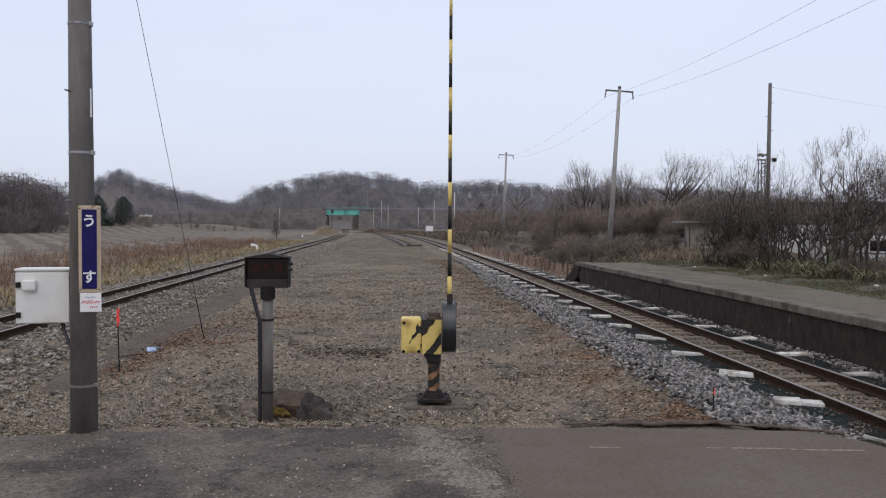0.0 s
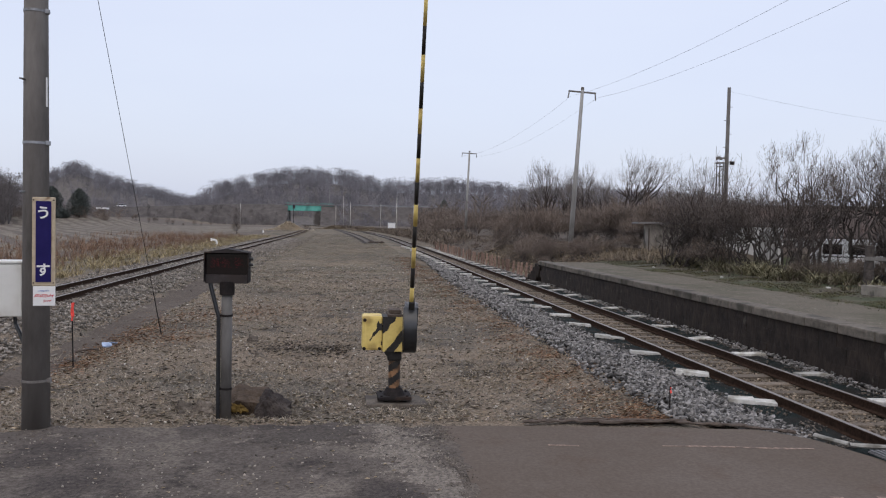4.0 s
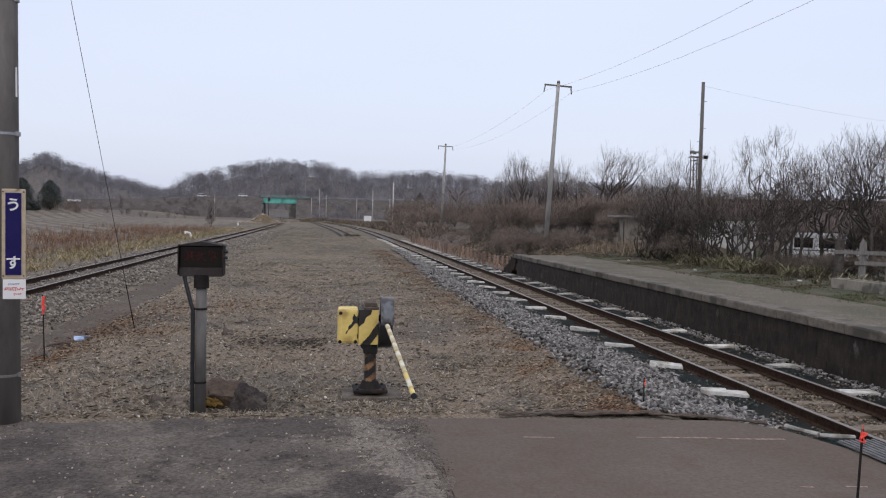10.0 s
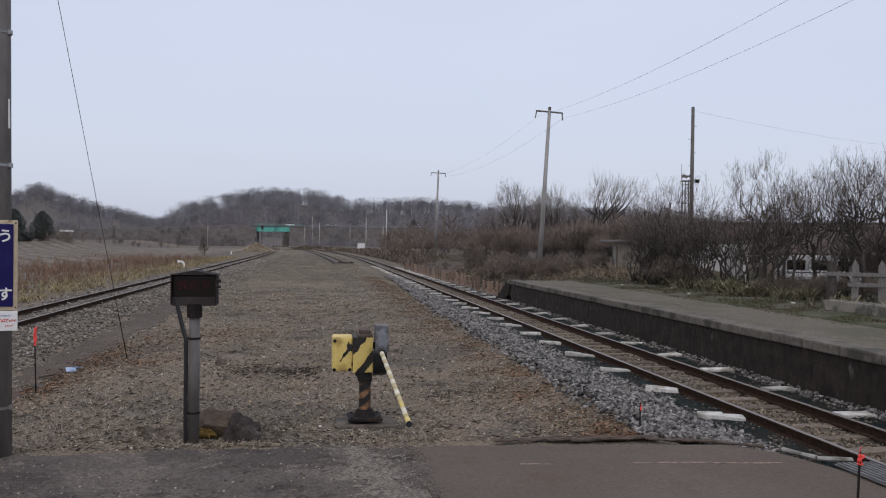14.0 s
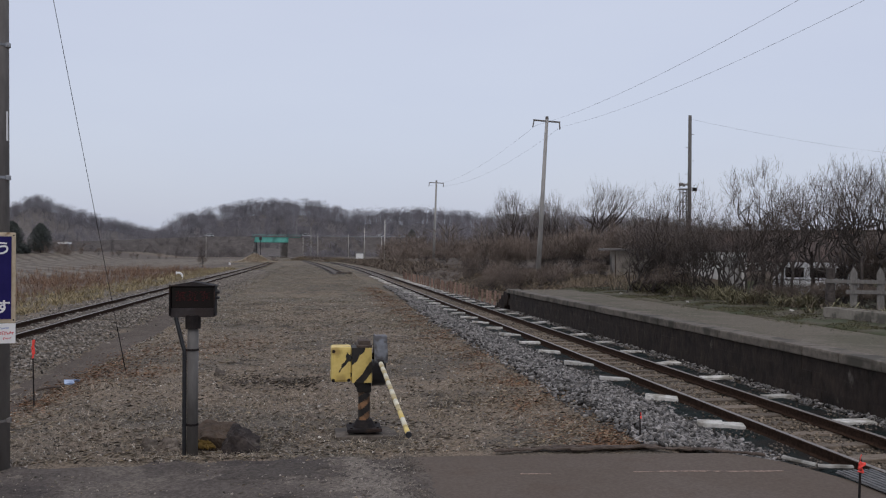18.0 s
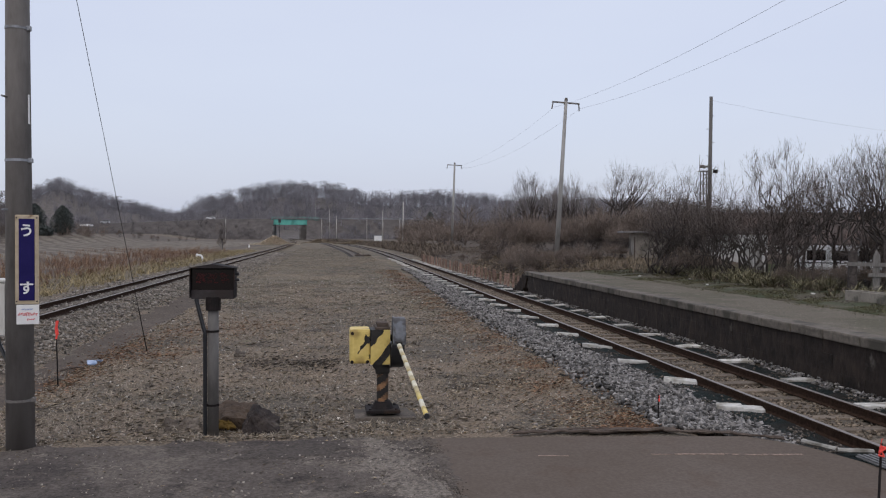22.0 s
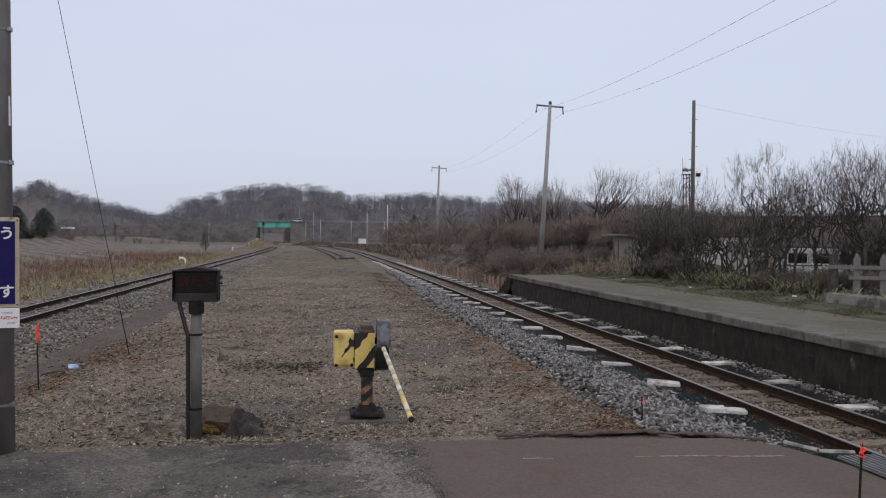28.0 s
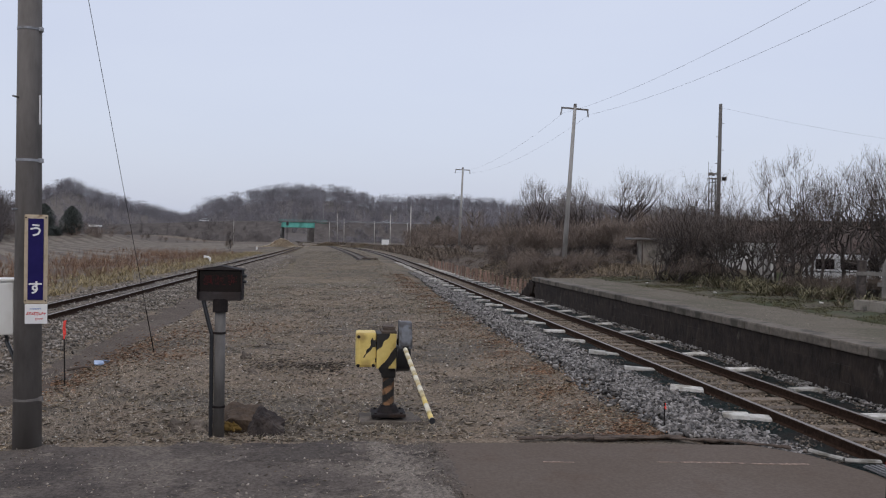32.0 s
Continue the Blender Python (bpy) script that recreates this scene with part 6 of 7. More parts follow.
for y0, y1, z0, z1 in ((-0.45, 2.2, 1.50, 3.05), (4.85, 2.2, 1.50, 3.05)):
    bm = bm_new()
    q = [bm.verts.new(c) for c in ((-5.2, y0, z0), (5.2, y0, z0), (5.2, y1, z1), (-5.2, y1, z1))]
    bm.faces.new(q)
    out = bmesh.ops.extrude_face_region(bm, geom=bm.faces[:])
    for v in [e for e in out["geom"] if isinstance(e, bmesh.types.BMVert)]:
        v.co.z += 0.09
    slope = part("roof_slope", bm, M_ROOF, house, "brown sheet roof")
    for k in range(25):
        bm = bm_new()
        x = -5.1 + 0.425 * k
        rod(bm, (x, y0, z0 + 0.10), (x, y1, z1 + 0.10), 0.022, 0.022, 6)
        part("seam", bm, M_ROOF, slope)
bm = bm_new()
box(bm, (0, 2.2, 3.16), (10.5, 0.22, 0.10), 0.03)
part("ridge_cap", bm, M_ROOF, house)
for x in (-4.82, 4.82):
    bm = bm_new()
    q = [bm.verts.new((x + dx, y, z)) for dx in (-0.04, 0.04) for y, z in ((0.0, 1.68), (4.4, 1.68), (2.2, 2.98))]
    for idx in ((0, 1, 2), (5, 4, 3), (0, 3, 4, 1), (1, 4, 5, 2), (2, 5, 3, 0)):
        bm.faces.new([q[i] for i in idx])
    part("gable", bm, M_SIDING, house)
for x in (-3.2, -0.6, 2.4):
    bm = bm_new()
    box(bm, (x, -0.02, 1.02), (1.5, 0.06, 0.86), 0.01)
    win = part("window", bm, M_WHITE, house, "white framed window")
    for dx in (-0.36, 0.36):
        bm = bm_new()
        box(bm, (x + dx, -0.045, 1.02), (0.62, 0.03, 0.70), 0.005)
        part("pane", bm, M_GLASS, win)

# pale shed between the hut and the house, seen through the shrubs
shed = thing("shed", (18.85, 36.2, 0.46), "small off-white shed with a flat roof behind the shrubs", "shed", turn=(0, 0, -29))
bm = bm_new()
box(bm, (0, 1.0, 1.0), (2.7, 2.0, 2.06), 0.02)
part("wall", bm, M_SIDING, shed, "off-white boarded wall")
for k in range(9):
    bm = bm_new()
    box(bm, (-1.2 + 0.3 * k, -0.012, 1.0), (0.05, 0.024, 2.0), 0.006)
    part("batten", bm, M_SIDING, shed)
bm = bm_new()
box(bm, (0, 1.0, 2.06), (2.76, 2.1, 0.07), 0.02, (2, 0, 0))
part("roof", bm, M_ROOF, shed, "brown flat sheet roof")
bm = bm_new()
box(bm, (0.72, -0.02, 0.88), (0.80, 0.04, 1.76), 0.008)
part("door", bm, M_PALEPOLE, shed, "grey boarded door")

fence = thing("board_fence", (15.27, 21.25, 0.80), "grey weathered board fence with pointed posts", "fence", turn=(0, 0, -36))
for k in range(4):
    bm = bm_new()
    x = 0.68 * k
    box(bm, (x, 0, 0.50), (0.19, 0.06, 1.04), 0.01)
    vs = [bm.verts.new((x + sx * 0.095, sy * 0.03, 1.015)) for sx, sy in ((-1, -1), (1, -1), (1, 1), (-1, 1))] + [bm.verts.new((x, 0, 1.21))]
    for i in range(4):
        bm.faces.new((vs[i], vs[(i + 1) % 4], vs[4]))
    rough(bm, 0.012, 5, k)
    part("post", bm, M_FENCE, fence)
bm = bm_new()
rod(bm, (-0.62, 0.1, -0.1), (-0.60, 0.1, 1.15), 0.14, 0.12, 12)
rough(bm, 0.03, 4)
part("stump_post", bm, M_BARK, fence, "dark round post stump")
for z, x0 in ((0.775, -0.75), (0.48, -0.2)):
    bm = bm_new()
    box(bm, ((x0 + 2.4) / 2, -0.05, z), (2.4 - x0, 0.035, 0.11), 0.006)
    rough(bm, 0.01, 3)
    part("rail", bm, M_FENCE, fence)
trough = thing("trough", (12.90, 17.64, 0.74), "low weathered concrete planting trough behind the platform", "planter", turn=(0, 0, -87))
for c, s_, nm in (((0, -0.2, 0.14), (2.2, 0.06, 0.30), "long_side"), ((0, 0.2, 0.14), (2.2, 0.06, 0.30), "long_side"), ((-1.07, 0, 0.14), (0.06, 0.34, 0.30), "end_side"), ((1.07, 0, 0.14), (0.06, 0.34, 0.30), "end_side")):
    bm = bm_new()
    box(bm, c, s_, 0.015)
    rough(bm, 0.012, 4)
    part(nm, bm, M_TROUGH, trough)
bm = bm_new()
box(bm, (0, 0, 0.10), (2.06, 0.34, 0.22), 0.01)
part("earth", bm, M_VERGE, trough)
bm = bm_new()
tube(bm, [(-1.115, -0.12 + 0.07 * math.cos(a), 0.16 + 0.10 * math.sin(a)) for a in np.linspace(0, 2 * math.pi, 17)], 0.012, 6)
part("ring", bm, M_GLOSSBLACK, trough, "black iron ring")
p = points(160, 13.0, 14.6, 15.6, 20.5, 1.0, 0.0)
p = p[wobble(p[:, 0], p[:, 1], 0.7, 2) > 0.0]
tagged(blades("trough_leaves", p, RNG.uniform(0.15, 0.42, len(p)), M_SASA, 0.022, 1.7, 6), "withered broad leaves behind the trough", "plants", kind="stuff")

# ---- bridge and road ----
BY = 380.0
bridge = thing("road_bridge", (0, BY, 0), "green steel girder road bridge over the railway", "bridge", kind="structure")
bm = bm_new()
box(bm, (-17.1, 0, 7.85), (21.8, 0.5, 2.4), 0.05)
box(bm, (-17.1, 7, 7.85), (21.8, 0.5, 2.4), 0.05)
part("girder", bm, M_GREEN, bridge, "green painted girder")
bm = bm_new()
box(bm, (-17.1, 3.5, 9.15), (22.4, 8.4, 0.25), 0.03)
part("deck", bm, M_BRIDGE, bridge)
for x, w in ((-28.4, 3.6), (-12.6, 5.2)):
    bm = bm_new()
    box(bm, (x, 3.5, 3.2), (w, 6.5, 6.8), 0.1)
    part("abutment", bm, M_BRIDGE, bridge, "concrete pier")
for y, w, h in ((-4.0, 8.0, 6.2), (-11.5, 7.0, 2.6), (9.5, 6.0, 6.2)):
    bm = bm_new()
    box(bm, (-26.5, y, h / 2 - 0.2), (0.7, w, h), 0.05)
    part("wing_wall", bm, M_BRIDGE, bridge, "concrete wing wall")
for k in range(11):
    bm = bm_new()
    rod(bm, (-27.4 + 2.05 * k, -0.4, 9.2), (-26.4 + 2.05 * k, -0.4, 10.2), 0.04, 0.04, 6)
    part("rail_post", bm, M_GREEN, bridge)
bm = bm_new()
box(bm, (-17.1, -0.4, 10.15), (21.4, 0.06, 0.08), 0.01)
box(bm, (-17.1, -0.4, 9.75), (21.4, 0.06, 0.06), 0.01)
part("hand_rail", bm, M_GREEN, bridge)
signal = thing("railway_signal", (-21.0, 330, 0.0), "dark railway signal on a thin post", "signal")
bm = bm_new()
rod(bm, (0, 0, -0.1), (0, 0, 8.2), 0.10, 0.08, 8)
part("post", bm, M_DARKSTEEL, signal)
bm = bm_new()
box(bm, (0.1, -0.1, 7.6), (1.0, 0.4, 1.5), 0.15)
part("head", bm, M_GLOSSBLACK, signal)
lamp = thing("street_lamp", (-8.0, 384, 8.6), "grey street lamp on the road bridge", "street lamp")
bm = bm_new()
tube(bm, [(0, 0, 0), (0, 0, 8.4), (0.3, 0, 8.9), (1.6, 0, 9.2)], 0.11, 8)
part("mast", bm, M_PALEPOLE, lamp)
bm = bm_new()
box(bm, (2.0, 0, 9.2), (0.9, 0.3, 0.16), 0.05)
part("head", bm, M_STEEL, lamp)


def road_fall(x):
    """The road comes down towards the field."""
    return 1 - 0.36 * smooth01(-30, -130, x)


def bank(name, x0, x1, label):
    """The road embankment, crossing the view at the height of the bridge."""
    xs = np.linspace(x0, x1, 60)
    ys = BY + np.array([-16, -12, -8, -4, 0, 0.5, 8, 12, 22])
    hs = np.array([-0.3, 1.6, 4.2, 6.8, 9.1, 9.28, 9.28, 6.8, 0.0])
    gx, gy = np.meshgrid(xs, ys)
    z = np.repeat(hs[:, None], len(xs), 1) * road_fall(gx) + 0.35 * wobble(gx, gy, 4) * (np.abs(gy - BY - 4.2) > 4.0)
    v = np.stack([gx.ravel(), gy.ravel(), z.ravel()], 1)
    i = (np.arange(8)[:, None] * 60 + np.arange(59)[None]).ravel()
    ob = soup(name, v, np.stack([i, i + 1, i + 61, i + 60], 1), M_EMBANKMENT, smooth=True)
    return tagged(ob, label, "embankment", kind="structure")


bank("embankment_1", -420, -26.6, "brush-covered road embankment")
bank("embankment_2", -11.6, 520, "brush-covered road embankment")
gr = thing("guard_rail", (0, BY + 1.0, 9.0), "pale steel guard rail along the embankment road", "guard rail")
bm = bm_new()
box(bm, (76, 0, 0.75), (168, 0.08, 0.42), 0.02)
part("beam", bm, M_STEEL, gr)
bm = bm_new()
for x in np.arange(-8, 160, 4.0):
    box(bm, (x, 0.1, 0.35), (0.14, 0.14, 0.9))
part("posts", bm, M_STEEL, gr, kind="stuff")

# ---- cars on the embankment road ----
def road_car(paint, label, tall):
    """A small car, its front towards +x."""
    ob = thing("car", (0, BY, 9.3), label, "car", "cars on the embankment road")
    bm = bm_new()
    box(bm, (0, 0, 0.62), (3.9, 1.6, 0.62), 0.12)
    part("body", bm, paint, ob)
    bm = bm_new()
    box(bm, (-0.25, 0, 1.13), (2.3, 1.42, 0.52 * tall), 0.10)
    part("windows", bm, M_GLASS, ob, "dark glass band")
    bm = bm_new()
    box(bm, (-0.28, 0, 1.13 + 0.30 * tall), (2.1, 1.40, 0.12), 0.05)
    part("roof", bm, paint, ob)
    for x in (-1.2, 1.25):
        for y in (-0.74, 0.74):
            part("wheel", rod(bm_new(), (x, y - 0.09, 0.31), (x, y + 0.09, 0.31), 0.31, 0.31, 14), M_GLOSSBLACK, ob)
    return ob


M_SILVER = material("silver_car_paint", (0.40, 0.41, 0.42), (0.50, 0.51, 0.52), 2, rough=0.3, metal=0.3, bump=0, spec=0.5)
# each car with the place and the time at which it is known, and its speed along the road
CARS = [(road_car(paint, label, tall), x, t, v) for paint, label, tall, x, t, v in (
    (M_VAN, "small white car driving on the embankment road", 1.0, 9.0, 17.0, -12.8),
    (M_VAN, "tall white car driving on the embankment road", 1.25, 20.3, 17.0, 10.7),
    (M_VAN, "white car driving on the embankment road", 1.0, 40.0, 17.0, 10.9),
    (M_SILVER, "silver car driving on the embankment road", 1.1, 7.0, 14.0, -13.5),
    (M_VAN, "white car driving on the embankment road", 1.15, 30.8, 25.0, -13.2),
    (M_SILVER, "silver car driving on the embankment road", 1.0, 33.5, 31.0, -12.2))]

# ---- hills with bare woods ----


def hill_surface(prof, dist, width):
    """Height over the plane of a ridge that runs across the view."""
    ps, ph = np.array([p[0] for p in prof], float), np.array([p[1] for p in prof], float)

    def z(x, y):
        s = x * dist / np.maximum(y, 1)
        h = np.interp(s, ps, ph)
        return h * np.exp(-((y - dist) / width) ** 2) * (1 + 0.06 * wobble(x, y, 22)) - 0.8
    return z


def hill(name, prof, dist, width, label):
    zf = hill_surface(prof, dist, width)
    xs = np.linspace(prof[0][0] * 1.15, prof[-1][0] * 1.15, 110)
    ys = np.linspace(dist - 1.95 * width, dist + 1.95 * width, 30)
    tagged(grid_mesh(name, xs, ys, zf, [M_HILL]), label, "hill", kind="structure")
    return zf


def fuzzy(seed, twigs, trunk_r, crown0, wide, w0, w1, l0, l1, stems=1):
    """A bare tree or bush one metre high: limbs as prisms, the crown as many slender twigs."""
    g = np.random.default_rng(seed)
    a = g.uniform(0, 2 * np.pi, stems + 6)
    tilt = np.concatenate([g.uniform(0.0, 0.06 if stems == 1 else 0.6, stems), g.uniform(0.35, 0.8, 6)])
    way = np.stack([np.cos(a) * np.sin(tilt), np.sin(a) * np.sin(tilt), np.cos(tilt)], 1)
    pos = np.zeros((stems + 6, 3))
    pos[stems:, 2] = g.uniform(crown0 * 0.8, 0.65, 6)
    length = np.concatenate([np.full(stems, 0.8), g.uniform(0.2, 0.4, 6)])
    rad = np.concatenate([np.full(stems, trunk_r), np.full(6, trunk_r * 0.5)])
    v, f = frond(pos, way, length, rad, rad * 0.4, 3)
    u = g.random(twigs)
    z = crown0 + (0.97 - crown0) * u
    prof = np.sin(np.pi * np.clip(0.12 + 0.80 * u, 0, 1)) ** 0.7
    ang, rr = g.uniform(0, 2 * np.pi, twigs), np.sqrt(g.random(twigs))
    rad = wide * prof * (0.75 + 0.25 * np.sin(3 * ang + 5 * u + seed))
    root = np.stack([np.cos(ang) * rad * rr * 0.85, np.sin(ang) * rad * rr * 0.85, z - 0.06], 1)
    d = np.stack([np.cos(ang) * (0.3 + rr), np.sin(ang) * (0.3 + rr), g.uniform(0.5, 1.8, twigs)], 1) + g.normal(0, 0.25, (twigs, 3))
    d /= np.linalg.norm(d, axis=1, keepdims=True)
    ln, wd = g.uniform(l0, l1, twigs)[:, None], g.uniform(w0, w1, twigs)[:, None]
    side = np.cross(d, g.normal(0, 1, (twigs, 3)))
    side /= np.linalg.norm(side, axis=1, keepdims=True)
    tv = np.stack([root - side * wd, root + side * wd, root + d * ln + side * wd * 0.3, root + d * ln - side * wd * 0.3], 1).reshape(-1, 3)
    tf = (np.arange(twigs) * 4)[:, None] + np.array([[0, 1, 2, 3]])
    return np.concatenate([v, tv]), np.concatenate([f, tf + len(v)])


def crowned(seed, twigs, l0, l1, w0, w1):
    """A bare tree one metre high with a rounded crown of several domes of fine twigs."""
    g = np.random.default_rng(seed)
    n = 8
    a, tilt = g.uniform(0, 2 * np.pi, n), np.concatenate([[0.02], g.uniform(0.25, 0.6, n - 1)])
    way = np.stack([np.cos(a) * np.sin(tilt), np.sin(a) * np.sin(tilt), np.cos(tilt)], 1)
    pos = np.zeros((n, 3))
    pos[1:, 2] = g.uniform(0.22, 0.55, n - 1)
    length = np.concatenate([[0.82], g.uniform(0.25, 0.42, n - 1)])
    rad = np.concatenate([[0.013], np.full(n - 1, 0.005)])
    v, f = frond(pos, way, length, rad, rad * 0.4, 3)
    domes = 9
    u, ang = g.random(domes), g.uniform(0, 2 * np.pi, domes)
    r = 0.27 * np.sqrt(g.random(domes)) * np.sin(np.pi * (0.30 + 0.50 * u))
    mid = np.stack([np.cos(ang) * r, np.sin(ang) * r, 0.30 + 0.52 * u], 1)
    size = g.uniform(0.11, 0.175, domes)
    k = g.integers(0, domes, twigs)
    d = g.normal(0, 1, (twigs, 3)) + np.array([0, 0, 0.35])
    d /= np.linalg.norm(d, axis=1, keepdims=True)
    root = mid[k] + d * (size[k] * g.uniform(0.35, 1.0, twigs) ** 0.6)[:, None]
    d = d + g.normal(0, 0.35, (twigs, 3)) + np.array([0, 0, 0.35])
    d /= np.linalg.norm(d, axis=1, keepdims=True)
    ln, wd = g.uniform(l0, l1, twigs)[:, None], g.uniform(w0, w1, twigs)[:, None]
    side = np.cross(d, g.normal(0, 1, (twigs, 3)))
    side /= np.linalg.norm(side, axis=1, keepdims=True)
    tv = np.stack([root - side * wd, root + side * wd, root + d * ln + side * wd * 0.4, root + d * ln - side * wd * 0.4], 1).reshape(-1, 3)
    tf = (np.arange(twigs) * 4)[:, None] + np.array([[0, 1, 2, 3]])
    return np.concatenate([v, tv]), np.concatenate([f, tf + len(v)])


FAR_TREES = [crowned(100 + k, 230, 0.030, 0.065, 0.0030, 0.0062) for k in range(7)]
WOOD_TREES = [crowned(150 + k, 700, 0.016, 0.045, 0.0016, 0.0034) for k in range(5)]
FAR_BUSHES = [fuzzy(200 + k, 115, 0.010, 0.05, 0.55, 0.004, 0.009, 0.10, 0.30, 5) for k in range(5)]


def forest(name, at, size, shapes, mat, label, stretch=1.0):
    vs, fs, base = [], [], 0
    pick = RNG.integers(0, len(shapes), len(at))
    a = RNG.uniform(0, 2 * np.pi, len(at))
    wide = RNG.uniform(0.8, 1.3, len(at)) * stretch
    for k, (v, f) in enumerate(shapes):
        sel = np.nonzero(pick == k)[0]
        if not len(sel):
            continue
        c, s = np.cos(a[sel])[:, None], np.sin(a[sel])[:, None]
        sz, wd = size[sel][:, None], (size * wide)[sel][:, None]
        w = np.stack([(v[None, :, 0] * c - v[None, :, 1] * s) * wd, (v[None, :, 0] * s + v[None, :, 1] * c) * wd, v[None, :, 2] * sz], 2) + at[sel][:, None, :]
        vs.append(w.reshape(-1, 3))
        fs.append((f[None] + (np.arange(len(sel)) * len(v))[:, None, None] + base).reshape(-1, f.shape[1]))
        base += len(sel) * len(v)
    return tagged(soup(name, np.concatenate(vs), np.concatenate(fs), mat), label, "trees", kind="stuff")


def on_hill(zf, n, x0, x1, y0, y1, least=2.0):
    x, y = RNG.uniform(x0, x1, n), RNG.uniform(y0, y1, n)
    z = zf(x, y)
    k = z > least
    return np.stack([x, y, z - 0.3], 1)[k]


MAIN = [(-112, 0), (-98, 7), (-84, 15), (-58, 23.5), (-28, 27.5), (0, 25.5), (24, 21), (45, 22), (68, 22), (105, 19), (160, 20), (240, 16), (330, 0)]
z_main = hill("hill_1", MAIN, 530, 75, "low hill covered with bare winter woods")
# the haze over these trees lies in their lilac-grey colour
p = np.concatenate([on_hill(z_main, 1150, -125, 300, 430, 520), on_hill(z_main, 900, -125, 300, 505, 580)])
forest("hill_woods", p, RNG.uniform(8, 13, len(p)), FAR_TREES, M_HAZYWOODS, "bare woods on the hill in a hazy lilac-grey", 1.15)
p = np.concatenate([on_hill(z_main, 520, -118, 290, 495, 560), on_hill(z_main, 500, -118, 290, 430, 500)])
forest("hill_underwood", p, RNG.uniform(3.5, 6.5, len(p)), FAR_BUSHES, M_HAZYWOODS, "haze-grey underwood between the trees of the hill", 1.0)
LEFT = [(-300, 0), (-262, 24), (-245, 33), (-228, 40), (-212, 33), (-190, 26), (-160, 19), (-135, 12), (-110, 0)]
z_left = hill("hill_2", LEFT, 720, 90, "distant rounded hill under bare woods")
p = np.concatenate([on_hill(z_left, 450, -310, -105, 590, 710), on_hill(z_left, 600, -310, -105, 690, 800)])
forest("hill_woods", p, RNG.uniform(8, 13, len(p)), FAR_TREES, M_HAZYWOODS, "bare woods on the distant hill", 1.2)
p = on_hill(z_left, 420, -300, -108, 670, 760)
forest("hill_underwood", p, RNG.uniform(4, 7, len(p)), FAR_BUSHES, M_HAZYWOODS, "haze-grey underwood on the distant hill", 1.0)
# wood beside the field
x, y = RNG.uniform(-128, -74, 300), RNG.uniform(195, 260, 300)
k = x < -0.385 * y
p = np.stack([x, y, np.zeros(300)], 1)[k]
forest("field_wood", p, RNG.uniform(12, 17.5, len(p)) * (0.86 + 0.14 * smooth01(-0.385, -0.46, p[:, 0] / p[:, 1])), WOOD_TREES, M_DARKWOOD, "dark bare wood beside the field", 1.15)
x, y = RNG.uniform(-130, -80, 110), RNG.uniform(188, 196, 110)
k = x < -0.38 * y
xu, yu = RNG.uniform(-126, -76, 150), RNG.uniform(196, 235, 150)
k_in = xu < -0.392 * yu
forest("wood_underwood", np.stack([xu, yu, np.zeros(150)], 1)[k_in], RNG.uniform(5, 9, int(k_in.sum())), FAR_BUSHES, M_DARKWOOD, "dark underwood of the wood beside the field", 0.9)
xb, yb = RNG.uniform(-104, -66, 90), RNG.uniform(238, 254, 90)
forest("field_edge_brush", np.stack([xb, yb, ground_z(xb, yb)], 1), RNG.uniform(1.6, 3.6, 90), FAR_BUSHES, M_BRUSH, "low brush along the far field edge", 1.5)
forest("wood_edge_brush", np.stack([x, y, np.zeros(110)], 1)[k], RNG.uniform(3, 6, int(k.sum())), FAR_BUSHES, M_DARKWOOD, "brush along the wood edge", 1.3)
# brush on the road embankment and at its foot
x, y = RNG.uniform(-220, 150, 1000), RNG.uniform(350, 379, 1000)
zz = np.interp(y, [350, 364, 368, 372, 376, 380], [-0.2, -0.2, 1.6, 4.2, 6.8, 8.9]) * road_fall(x)
for k, m, lab in ((x < -30, M_DARKWOOD, "dark brush on the embankment by the field"), (x > -5, M_HAZYWOODS, "haze-grey brush on the embankment")):
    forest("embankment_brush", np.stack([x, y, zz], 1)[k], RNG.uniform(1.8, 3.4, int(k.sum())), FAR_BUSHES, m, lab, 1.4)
x, y = RNG.uniform(-25, 190, 1800), RNG.uniform(95, 350, 1800)
off = x - track_x(y, "right")
k = (off > 4.2 + 0.6 * wobble(x, y, 9)) & (x < 0.62 * y) & (x > (0.083 + 0.006 * wobble(y, x, 7)) * y)
forest("line_side_brush", np.stack([x, y, ground_z(x, y)], 1)[k], (RNG.uniform(2.5, 5.5, 1800) * (0.35 + 0.65 * smooth01(4, 11, off)))[k], FAR_BUSHES, M_BRUSH, "dense brown brush beyond the line", 1.2)
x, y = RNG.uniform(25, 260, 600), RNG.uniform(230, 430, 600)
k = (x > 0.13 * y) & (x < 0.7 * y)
forest("line_side_wood", np.stack([x, y, np.full(600, 1.0)], 1)[k], RNG.uniform(8, 13, int(k.sum())), FAR_TREES, M_HAZYWOODS, "bare wood beyond the brush", 1.15)


